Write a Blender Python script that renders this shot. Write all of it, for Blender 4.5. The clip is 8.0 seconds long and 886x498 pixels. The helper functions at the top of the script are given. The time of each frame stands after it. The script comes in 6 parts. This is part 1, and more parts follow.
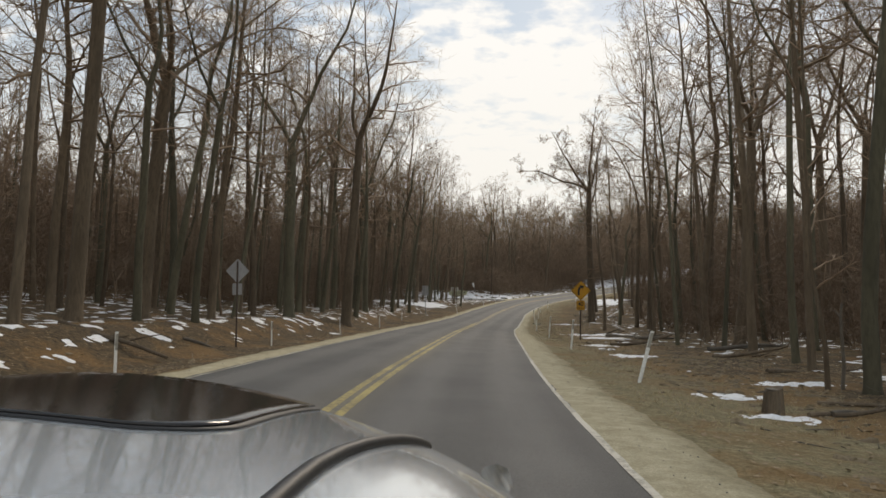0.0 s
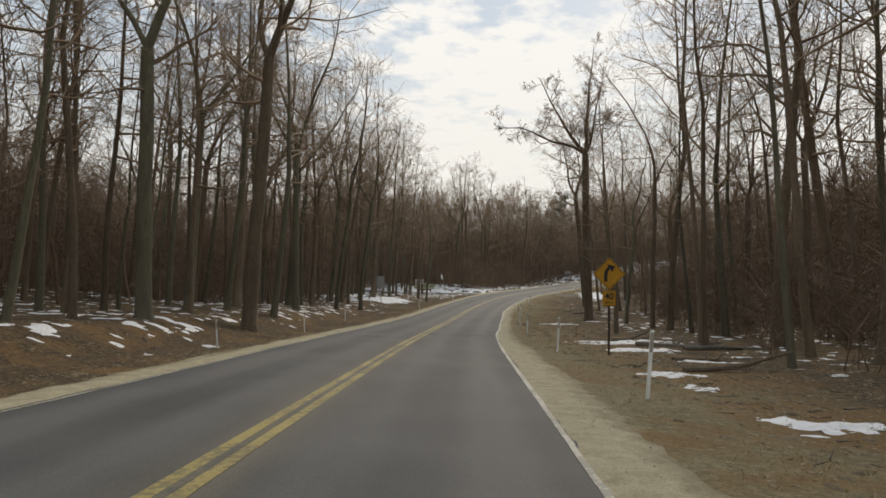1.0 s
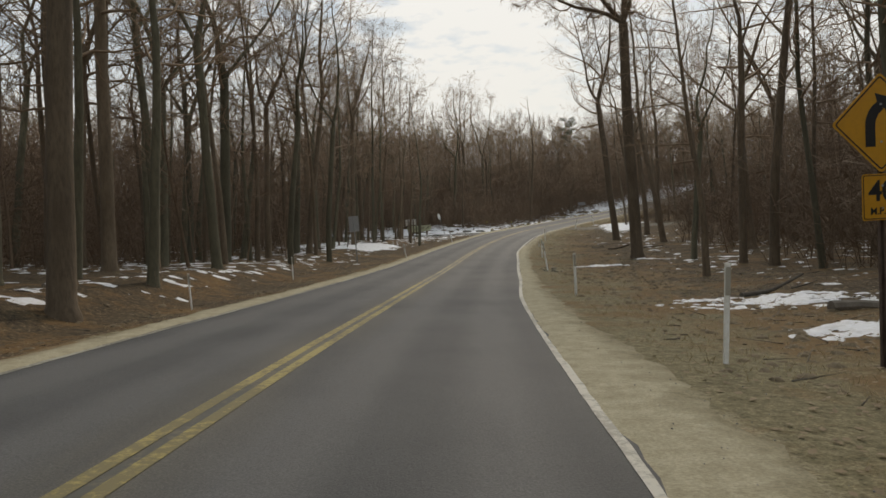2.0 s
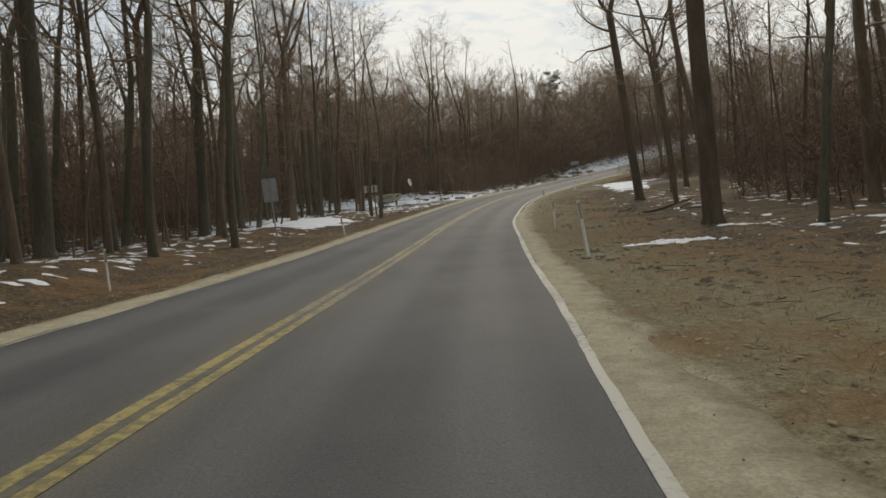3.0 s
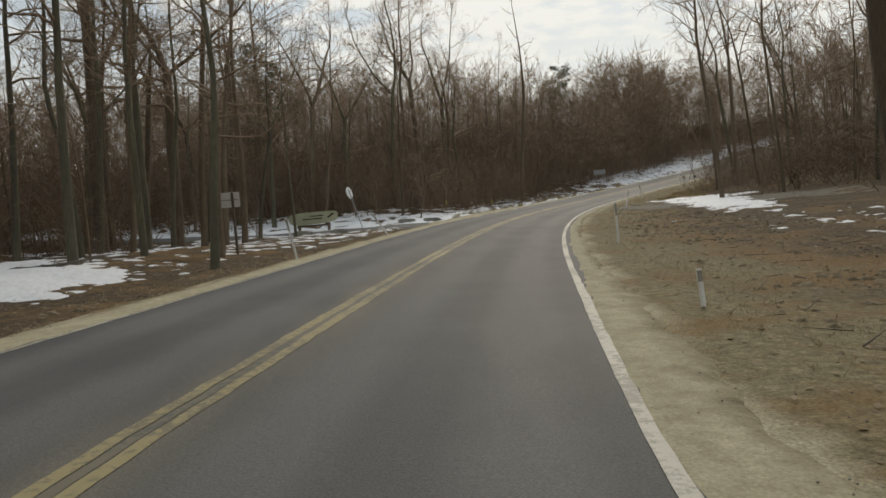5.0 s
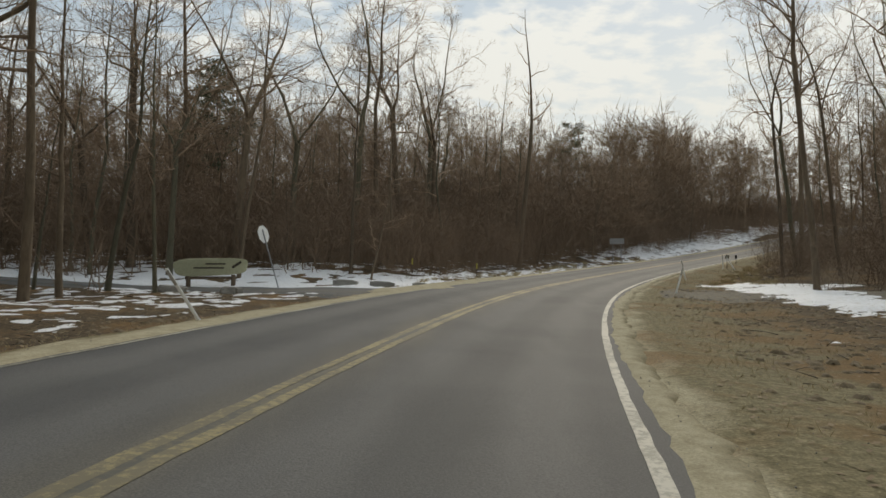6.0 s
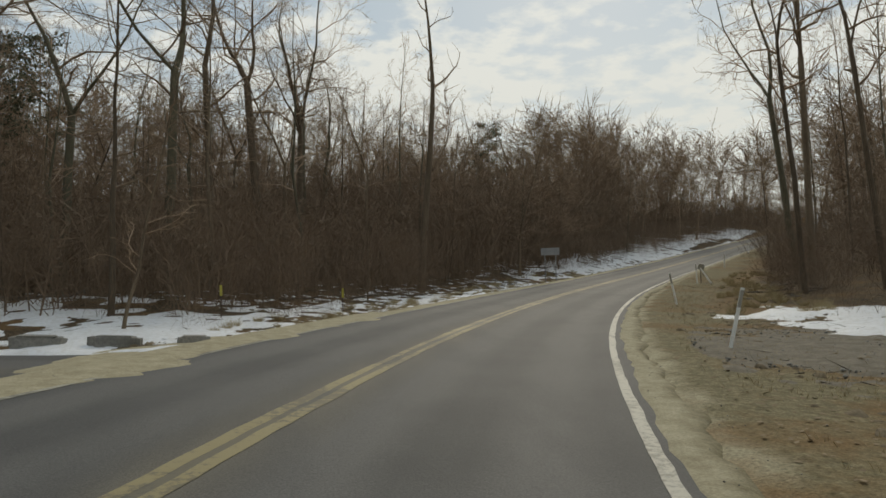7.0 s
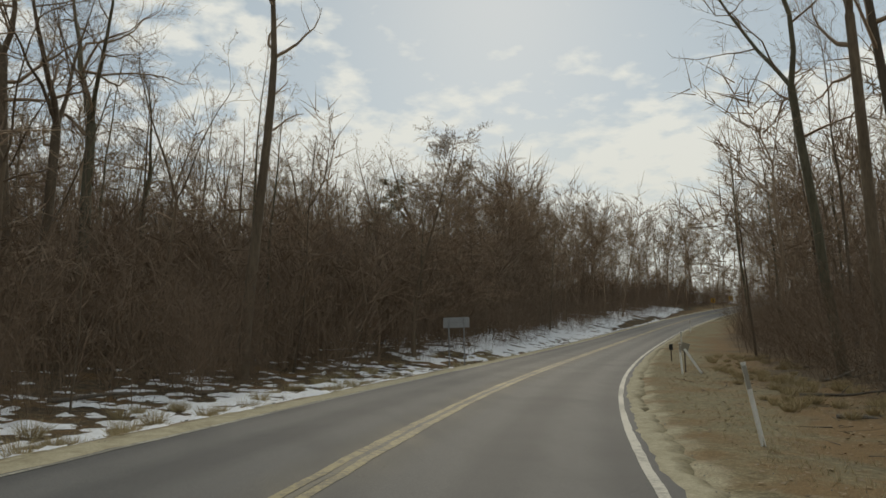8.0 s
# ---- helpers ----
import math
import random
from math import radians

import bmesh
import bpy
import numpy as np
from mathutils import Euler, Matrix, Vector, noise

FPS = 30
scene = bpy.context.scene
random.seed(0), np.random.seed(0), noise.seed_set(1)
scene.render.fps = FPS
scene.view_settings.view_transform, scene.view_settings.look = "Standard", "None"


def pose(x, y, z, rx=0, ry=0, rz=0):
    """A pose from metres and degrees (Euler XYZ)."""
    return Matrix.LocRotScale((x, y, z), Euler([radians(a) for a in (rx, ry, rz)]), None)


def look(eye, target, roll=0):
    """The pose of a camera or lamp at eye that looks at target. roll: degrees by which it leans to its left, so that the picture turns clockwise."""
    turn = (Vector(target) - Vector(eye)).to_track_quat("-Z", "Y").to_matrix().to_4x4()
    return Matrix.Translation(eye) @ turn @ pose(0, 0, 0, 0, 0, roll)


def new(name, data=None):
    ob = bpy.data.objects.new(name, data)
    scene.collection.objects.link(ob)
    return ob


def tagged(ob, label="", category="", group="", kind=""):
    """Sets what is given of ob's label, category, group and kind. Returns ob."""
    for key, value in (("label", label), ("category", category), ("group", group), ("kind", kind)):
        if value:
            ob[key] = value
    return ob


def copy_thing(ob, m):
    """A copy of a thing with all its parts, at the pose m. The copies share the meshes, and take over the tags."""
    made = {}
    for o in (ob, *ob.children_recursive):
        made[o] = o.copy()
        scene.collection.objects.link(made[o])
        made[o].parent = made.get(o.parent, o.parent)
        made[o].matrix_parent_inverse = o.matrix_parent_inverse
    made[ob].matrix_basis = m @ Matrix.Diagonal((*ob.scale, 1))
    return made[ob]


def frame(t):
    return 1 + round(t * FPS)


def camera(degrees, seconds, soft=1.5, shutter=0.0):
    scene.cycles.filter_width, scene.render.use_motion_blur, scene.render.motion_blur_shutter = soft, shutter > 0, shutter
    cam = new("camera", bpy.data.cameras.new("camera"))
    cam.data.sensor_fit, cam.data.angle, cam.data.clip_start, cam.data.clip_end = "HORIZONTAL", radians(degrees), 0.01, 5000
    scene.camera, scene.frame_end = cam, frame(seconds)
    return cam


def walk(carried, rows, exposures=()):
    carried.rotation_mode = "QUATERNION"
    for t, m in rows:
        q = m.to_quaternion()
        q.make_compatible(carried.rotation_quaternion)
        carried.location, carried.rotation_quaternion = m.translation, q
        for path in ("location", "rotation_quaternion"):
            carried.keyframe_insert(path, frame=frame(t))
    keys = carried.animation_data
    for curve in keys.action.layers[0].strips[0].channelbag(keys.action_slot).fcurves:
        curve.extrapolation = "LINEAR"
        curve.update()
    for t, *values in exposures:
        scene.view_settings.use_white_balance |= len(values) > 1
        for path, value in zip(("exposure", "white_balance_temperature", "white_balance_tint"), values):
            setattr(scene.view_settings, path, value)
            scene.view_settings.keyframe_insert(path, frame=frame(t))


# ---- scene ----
# The camera: seconds, place, and turn in degrees
cam = camera(62.0, 8.0, soft=1.6)
ROWS = [
    (0.0, 0.060, 0.010, 1.756, 91.47, -0.71, -0.00),
    (0.5, 0.561, 9.179, 1.303, 90.90, -1.06, -2.11),
    (1.0, 1.268, 18.259, 0.801, 91.13, -0.48, -2.26),
    (1.5, 2.020, 27.483, 0.281, 90.24, -0.57, -2.02),
    (2.0, 2.832, 36.732, -0.284, 86.78, 3.13, -2.10),
    (3.3, 5.289, 61.157, -1.667, 84.40, 5.96, -3.37),
    (3.5, 5.752, 64.893, -1.819, 84.51, 7.96, -1.74),
    (4.0, 7.000, 74.231, -2.131, 85.04, 6.29, -3.24),
    (5.3, 10.486, 98.332, -2.582, 86.80, 3.67, -4.32),
    (5.5, 11.196, 102.051, -2.641, 88.54, 2.35, -4.58),
    (6.0, 13.080, 111.350, -2.729, 90.53, -0.26, -3.99),
    (6.5, 15.249, 120.838, -2.755, 91.26, 0.50, -5.20),
    (7.0, 17.715, 130.359, -2.759, 92.00, 1.60, -10.07),
    (7.5, 20.602, 139.299, -2.743, 92.57, -0.11, -13.51),
    (8.0, 23.926, 147.991, -2.705, 97.87, 0.94, -16.88),
]
walk(cam, [(t, pose(*row)) for t, *row in ROWS], exposures=[(0.0, 0.44, 7850, 13), (2.0, 0.31, 7800, 12), (3.5, 0.32, 7750, 11), (5.5, 0.32, 7850, 10), (6.5, 0.14, 7800, 8), (8.0, 0.05, 7850, 7)])

# ---- light: thin broken cloud with the sun behind it, ahead and to the right ----
SUN_UP, SUN_TURN = 30.0, 22.0
sun = new("sun", bpy.data.lights.new("sun", "SUN"))
sun.data.energy, sun.data.angle, sun.data.color = 0.9, radians(16), (1.0, 0.95, 0.87)
sun.matrix_world = look((0, 0, 60), (-60 * math.sin(radians(SUN_TURN)), -60 * math.cos(radians(SUN_TURN)), 60 - 60 * math.tan(radians(SUN_UP))))
world = bpy.data.worlds.new("world")
scene.world = world
world.use_nodes = True


def wire(tree, kind, **values):
    """A node with its inputs set or linked."""
    node = tree.nodes.new(kind)
    for key, value in values.items():
        socket = node.inputs[int(key[1:])] if key[0] == "i" and key[1:].isdigit() else node.inputs[key]
        if isinstance(value, bpy.types.NodeSocket):
            tree.links.new(value, socket)
        else:
            socket.default_value = value
    return node


def sky_of_clouds():
    nt = world.node_tree
    nt.nodes.clear()
    sky = nt.nodes.new("ShaderNodeTexSky")
    sky.sky_type, sky.sun_disc = "NISHITA", False
    sky.sun_elevation, sky.sun_rotation = radians(SUN_UP), radians(SUN_TURN)
    sky.air_density, sky.dust_density = 1.0, 0.4
    where = nt.nodes.new("ShaderNodeTexCoord").outputs["Generated"]
    split = wire(nt, "ShaderNodeSeparateXYZ", i0=where)
    up = wire(nt, "ShaderNodeMath", i0=split.outputs[2], i1=0.0)
    up.operation = "MAXIMUM"
    low = wire(nt, "ShaderNodeMath", i0=up.outputs[0], i1=0.16)
    fx = wire(nt, "ShaderNodeMath", i0=split.outputs[0], i1=low.outputs[0])
    fy = wire(nt, "ShaderNodeMath", i0=split.outputs[1], i1=low.outputs[0])
    fx.operation = fy.operation = "DIVIDE"
    flat = wire(nt, "ShaderNodeCombineXYZ", X=fx.outputs[0], Y=fy.outputs[0], Z=0.0)
    puffs = wire(nt, "ShaderNodeTexNoise", Vector=flat.outputs[0], Scale=8.0, Detail=6.0, Roughness=0.55)
    shifted = wire(nt, "ShaderNodeVectorMath", i0=flat.outputs[0], i1=(3.7, 1.3, 0.0))
    broad = wire(nt, "ShaderNodeTexNoise", Vector=shifted.outputs[0], Scale=0.9, Detail=3.0)
    both = wire(nt, "ShaderNodeMath", i0=puffs.outputs[0], i1=broad.outputs[0])
    lift = wire(nt, "ShaderNodeMapRange", Value=up.outputs[0], i1=0.2, i2=0.5, i3=0.05, i4=-0.08)
    thinned = wire(nt, "ShaderNodeMath", i0=both.outputs[0], i1=lift.outputs[0])
    cover = wire(nt, "ShaderNodeMapRange", Value=thinned.outputs[0], i1=0.93, i2=1.1, i3=0.1, i4=1.0)
    haze = wire(nt, "ShaderNodeMapRange", Value=up.outputs[0], i1=0.05, i2=0.32, i3=0.97, i4=0.0)
    # brighter towards the veiled sun
    ray = wire(nt, "ShaderNodeVectorMath", i0=where, i1=(math.sin(radians(SUN_TURN)) * math.cos(radians(SUN_UP)), math.cos(radians(SUN_TURN)) * math.cos(radians(SUN_UP)), math.sin(radians(SUN_UP))))
    ray.operation = "DOT_PRODUCT"
    glow = wire(nt, "ShaderNodeMapRange", Value=ray.outputs[1], i1=-0.2, i2=1.0, i3=0.0, i4=1.0)
    cloud = wire(nt, "ShaderNodeMix", i0=glow.outputs[0])
    cloud.data_type = "RGBA"
    cloud.inputs[6].default_value, cloud.inputs[7].default_value = (6.1, 6.85, 7.7, 1), (6.7, 7.35, 8.1, 1)
    blue = wire(nt, "ShaderNodeMix", i0=0.7)  # thin veil over the blue
    blue.data_type = "RGBA"
    nt.links.new(sky.outputs[0], blue.inputs[6])
    blue.inputs[7].default_value = (3.2, 4.4, 5.9, 1)
    broken = wire(nt, "ShaderNodeMix", i0=cover.outputs[0])
    mixed = wire(nt, "ShaderNodeMix", i0=haze.outputs[0])
    broken.data_type = mixed.data_type = "RGBA"
    nt.links.new(blue.outputs[2], broken.inputs[6])
    nt.links.new(cloud.outputs[2], broken.inputs[7])
    nt.links.new(broken.outputs[2], mixed.inputs[6])
    mixed.inputs[7].default_value = (6.25, 6.8, 7.25, 1)
    ground = wire(nt, "ShaderNodeBackground", Color=mixed.outputs[2], Strength=0.1)
    out = nt.nodes.new("ShaderNodeOutputWorld")
    nt.links.new(ground.outputs[0], out.inputs[0])


sky_of_clouds()

# ---- materials ----
def material(name, colours, scale=4.0, fine=40.0, rough=0.8, bump=0.3, metal=0.0, stretch=(1, 1, 1), spread=(0.35, 0.65), vary=0.0, space="Object"):
    """Two scales of noise between three colours, with relief from the fine one."""
    m = bpy.data.materials.new(name)
    m.use_nodes = True
    nt = m.node_tree
    shader = nt.nodes["Principled BSDF"]
    where = nt.nodes.new("ShaderNodeTexCoord").outputs[space]
    mapped = wire(nt, "ShaderNodeMapping", Vector=where, Scale=stretch)
    big = wire(nt, "ShaderNodeTexNoise", Vector=mapped.outputs[0], Scale=scale, Detail=5.0, Roughness=0.6)
    small = wire(nt, "ShaderNodeTexNoise", Vector=mapped.outputs[0], Scale=fine, Detail=4.0, Roughness=0.65)
    ramp = nt.nodes.new("ShaderNodeValToRGB")
    nt.links.new(big.outputs[0], ramp.inputs[0])
    ramp.color_ramp.elements[0].position, ramp.color_ramp.elements[1].position = spread
    ramp.color_ramp.elements[0].color, ramp.color_ramp.elements[1].color = (*colours[0], 1), (*colours[1], 1)
    grain = wire(nt, "ShaderNodeMapRange", Value=small.outputs[0], i1=0.45, i2=0.75, i3=0.0, i4=0.85)
    mix = nt.nodes.new("ShaderNodeMix")
    mix.data_type = "RGBA"
    nt.links.new(grain.outputs[0], mix.inputs[0])
    nt.links.new(ramp.outputs[0], mix.inputs[6])
    mix.inputs[7].default_value = (*colours[2], 1)
    colour = mix.outputs[2]
    if vary:
        info = nt.nodes.new("ShaderNodeObjectInfo")
        shift = wire(nt, "ShaderNodeMapRange", Value=info.outputs["Random"], i1=0.0, i2=1.0, i3=1 - vary, i4=1 + vary)
        tint = wire(nt, "ShaderNodeHueSaturation", Color=colour, Value=shift.outputs[0])
        colour = tint.outputs[0]
    nt.links.new(colour, shader.inputs["Base Color"])
    shader.inputs["Roughness"].default_value, shader.inputs["Metallic"].default_value = rough, metal
    relief = wire(nt, "ShaderNodeBump", Strength=bump, Distance=0.02, Height=small.outputs[0])
    nt.links.new(relief.outputs[0], shader.inputs["Normal"])
    return m


def plain(name, colour, rough=0.5, metal=0.0, **more):
    return material(name, (colour, tuple(c * 0.9 for c in colour), tuple(c * 0.8 for c in colour)), rough=rough, metal=metal, bump=0.05, **more)


def road_material():
    """Worn asphalt: darker in the middle of the lanes, polished and paler in the wheel tracks, with fine grit and sealed cracks."""
    m = bpy.data.materials.new("asphalt")
    m.use_nodes = True
    nt = m.node_tree
    shader = nt.nodes["Principled BSDF"]
    lat = nt.nodes.new("ShaderNodeAttribute")
    lat.attribute_name = "across"
    away = wire(nt, "ShaderNodeMath", i0=lat.outputs["Fac"])
    away.operation = "ABSOLUTE"
    near = []
    for middle in (1.05, 2.75):
        off = wire(nt, "ShaderNodeMath", i0=away.outputs[0], i1=middle)
        off.operation = "SUBTRACT"
        size = wire(nt, "ShaderNodeMath", i0=off.outputs[0])
        size.operation = "ABSOLUTE"
        near.append(wire(nt, "ShaderNodeMapRange", Value=size.outputs[0], i1=0.15, i2=0.6, i3=1.0, i4=0.0))
    track = wire(nt, "ShaderNodeMath", i0=near[0].outputs[0], i1=near[1].outputs[0])
    where = nt.nodes.new("ShaderNodeTexCoord").outputs["Object"]
    long_ = wire(nt, "ShaderNodeTexNoise", Vector=wire(nt, "ShaderNodeMapping", Vector=where, Scale=(1.2, 0.12, 1)).outputs[0], Scale=1.0, Detail=5.0)
    grit = wire(nt, "ShaderNodeTexNoise", Vector=where, Scale=55.0, Detail=3.0)
    patch = wire(nt, "ShaderNodeTexNoise", Vector=where, Scale=0.35, Detail=4.0)
    worn = wire(nt, "ShaderNodeMath", i0=track.outputs[0], i1=long_.outputs[0])
    worn.operation = "MULTIPLY"
    total = wire(nt, "ShaderNodeMath", i0=worn.outputs[0], i1=patch.outputs[0])
    ramp = nt.nodes.new("ShaderNodeValToRGB")
    nt.links.new(total.outputs[0], ramp.inputs[0])
    ramp.color_ramp.elements[0].position, ramp.color_ramp.elements[1].position = 0.3, 1.15
    ramp.color_ramp.elements[0].color, ramp.color_ramp.elements[1].color = (0.061, 0.0595, 0.0565, 1), (0.122, 0.1165, 0.107, 1)
    # tan dust beside the centre lines
    middle = wire(nt, "ShaderNodeMapRange", Value=away.outputs[0], i1=0.2, i2=0.85, i3=0.75, i4=0.0)
    some = wire(nt, "ShaderNodeMath", i0=middle.outputs[0], i1=wire(nt, "ShaderNodeMapRange", Value=long_.outputs[0], i1=0.3, i2=0.65, i3=0.15, i4=1.0).outputs[0])
    some.operation = "MULTIPLY"
    dusty = nt.nodes.new("ShaderNodeMix")
    dusty.data_type = "RGBA"
    nt.links.new(some.outputs[0], dusty.inputs[0])
    nt.links.new(ramp.outputs[0], dusty.inputs[6])
    dusty.inputs[7].default_value = (0.185, 0.16, 0.115, 1)
    speck = wire(nt, "ShaderNodeMapRange", Value=grit.outputs[0], i1=0.3, i2=0.7, i3=0.72, i4=1.25)
    final = wire(nt, "ShaderNodeHueSaturation", Color=dusty.outputs[2], Value=speck.outputs[0])
    nt.links.new(final.outputs[0], shader.inputs["Base Color"])
    shader.inputs["Roughness"].default_value = 0.78
    relief = wire(nt, "ShaderNodeBump", Strength=0.35, Distance=0.01, Height=grit.outputs[0])
    nt.links.new(relief.outputs[0], shader.inputs["Normal"])
    return m


def ground_material():
    """Leaf litter and bare soil in the woods, thin dry grass and grit on the verge ("verge" is 1 beside the road)."""
    m = bpy.data.materials.new("leaf_litter")
    m.use_nodes = True
    nt = m.node_tree
    shader = nt.nodes["Principled BSDF"]
    where = nt.nodes.new("ShaderNodeTexCoord").outputs["Object"]
    broad = wire(nt, "ShaderNodeTexNoise", Vector=where, Scale=0.22, Detail=6.0, Roughness=0.62)
    leaf = wire(nt, "ShaderNodeTexNoise", Vector=where, Scale=31.0, Detail=4.0, Roughness=0.75)
    grit = wire(nt, "ShaderNodeTexNoise", Vector=where, Scale=7.0, Detail=7.0, Roughness=0.7)
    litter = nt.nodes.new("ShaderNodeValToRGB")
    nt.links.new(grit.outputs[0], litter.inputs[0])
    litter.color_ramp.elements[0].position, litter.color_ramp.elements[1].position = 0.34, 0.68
    # litter browns lowered by about a fifth: the trees' shade put into the colour
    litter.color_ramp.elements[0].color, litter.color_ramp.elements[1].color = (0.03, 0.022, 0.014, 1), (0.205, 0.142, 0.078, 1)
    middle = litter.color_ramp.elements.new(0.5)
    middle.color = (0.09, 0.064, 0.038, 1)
    turf, _ = earth(nt, where, DRY_TONES, 7.0, 0.3, 0.7)
    sand, _ = earth(nt, where, SAND_TONES, 3.2, 0.3, 0.66)
    sandy = nt.nodes.new("ShaderNodeAttribute")
    sandy.attribute_name = "sandy"
    blot = wire(nt, "ShaderNodeTexNoise", Vector=where, Scale=1.7, Detail=8.0, Roughness=0.72)
    spill = wire(nt, "ShaderNodeMapRange", Value=wire(nt, "ShaderNodeMath", i0=sandy.outputs["Fac"], i1=blot.outputs[0]).outputs[0], i1=0.95, i2=1.25, i3=0.0, i4=0.9)
    dry = nt.nodes.new("ShaderNodeMix")
    dry.data_type = "RGBA"
    nt.links.new(spill.outputs[0], dry.inputs[0])
    nt.links.new(turf, dry.inputs[6])
    nt.links.new(sand, dry.inputs[7])
    verge = nt.nodes.new("ShaderNodeAttribute")
    verge.attribute_name = "verge"
    ragged = wire(nt, "ShaderNodeMapRange", Value=broad.outputs[0], i1=0.35, i2=0.65, i3=-0.35, i4=0.35)
    share = wire(nt, "ShaderNodeMath", i0=verge.outputs["Fac"], i1=ragged.outputs[0])
    share.use_clamp = True
    mix = nt.nodes.new("ShaderNodeMix")
    mix.data_type = "RGBA"
    nt.links.new(share.outputs[0], mix.inputs[0])
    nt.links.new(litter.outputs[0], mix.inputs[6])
    nt.links.new(dry.outputs[2], mix.inputs[7])
    fringe = wire(nt, "ShaderNodeMath", i0=wire(nt, "ShaderNodeMath", i0=share.outputs[0], i1=-0.5).outputs[0])
    fringe.operation = "ABSOLUTE"
    fringe = wire(nt, "ShaderNodeMapRange", Value=fringe.outputs[0], i1=0.0, i2=0.5, i3=0.18, i4=0.0)
    rust = wire(nt, "ShaderNodeTexNoise", Vector=where, Scale=0.4, Detail=5.0, Roughness=0.7)
    some = wire(nt, "ShaderNodeMapRange", Value=wire(nt, "ShaderNodeMath", i0=rust.outputs[0], i1=fringe.outputs[0]).outputs[0], i1=0.48, i2=0.64, i3=0.0, i4=0.75)
    warm = nt.nodes.new("ShaderNodeMix")
    warm.data_type = "RGBA"
    nt.links.new(some.outputs[0], warm.inputs[0])
    nt.links.new(mix.outputs[2], warm.inputs[6])
    warm.inputs[7].default_value = (0.21, 0.12, 0.05, 1)
    cell = wire(nt, "ShaderNodeMapRange", Value=leaf.outputs[0], i1=0.3, i2=0.7, i3=0.5, i4=1.5)
    final = wire(nt, "ShaderNodeHueSaturation", Color=warm.outputs[2], Value=cell.outputs[0])
    nt.links.new(final.outputs[0], shader.inputs["Base Color"])
    shader.inputs["Roughness"].default_value = 0.95
    shader.inputs["Specular IOR Level"].default_value = 0.15
    relief = wire(nt, "ShaderNodeBump", Strength=0.4, Distance=0.03, Height=grit.outputs[0])
    nt.links.new(relief.outputs[0], shader.inputs["Normal"])
    return m


def paint_material(name, colour, under=(0.085, 0.083, 0.08), wear=0.47):
    """Road paint, rubbed through to the asphalt in places."""
    m = bpy.data.materials.new(name)
    m.use_nodes = True
    nt = m.node_tree
    shader = nt.nodes["Principled BSDF"]
    where = nt.nodes.new("ShaderNodeTexCoord").outputs["Object"]
    rub = wire(nt, "ShaderNodeTexNoise", Vector=where, Scale=9.0, Detail=7.0, Roughness=0.75)
    broad = wire(nt, "ShaderNodeTexNoise", Vector=where, Scale=0.5, Detail=2.0)
    both = wire(nt, "ShaderNodeMath", i0=rub.outputs[0], i1=wire(nt, "ShaderNodeMapRange", Value=broad.outputs[0], i1=0.3, i2=0.7, i3=-0.12, i4=0.12).outputs[0])
    share = wire(nt, "ShaderNodeMapRange", Value=both.outputs[0], i1=wear - 0.05, i2=wear + 0.06, i3=0.15, i4=1.0)
    mix = nt.nodes.new("ShaderNodeMix")
    mix.data_type = "RGBA"
    nt.links.new(share.outputs[0], mix.inputs[0])
    mix.inputs[6].default_value, mix.inputs[7].default_value = (*under, 1), (*colour, 1)
    nt.links.new(mix.outputs[2], shader.inputs["Base Color"])
    shader.inputs["Roughness"].default_value = 0.7
    return m


def earth(nt, where, colours, scale, low, high):
    """A ramp of three colours along a fine noise."""
    noise = wire(nt, "ShaderNodeTexNoise", Vector=where, Scale=scale, Detail=7.0, Roughness=0.7)
    ramp = nt.nodes.new("ShaderNodeValToRGB")
    nt.links.new(noise.outputs[0], ramp.inputs[0])
    ramp.color_ramp.elements[0].position, ramp.color_ramp.elements[1].position = low, high
    ramp.color_ramp.elements[0].color, ramp.color_ramp.elements[1].color = (*colours[0], 1), (*colours[2], 1)
    ramp.color_ramp.elements.new(0.5 * (low + high)).color = (*colours[1], 1)
    return ramp.outputs[0], noise.outputs[0]


SAND_TONES = ((0.34, 0.287, 0.185), (0.43, 0.37, 0.245), (0.51, 0.445, 0.305))
DRY_TONES = ((0.12, 0.098, 0.054), (0.215, 0.178, 0.1), (0.33, 0.278, 0.165))


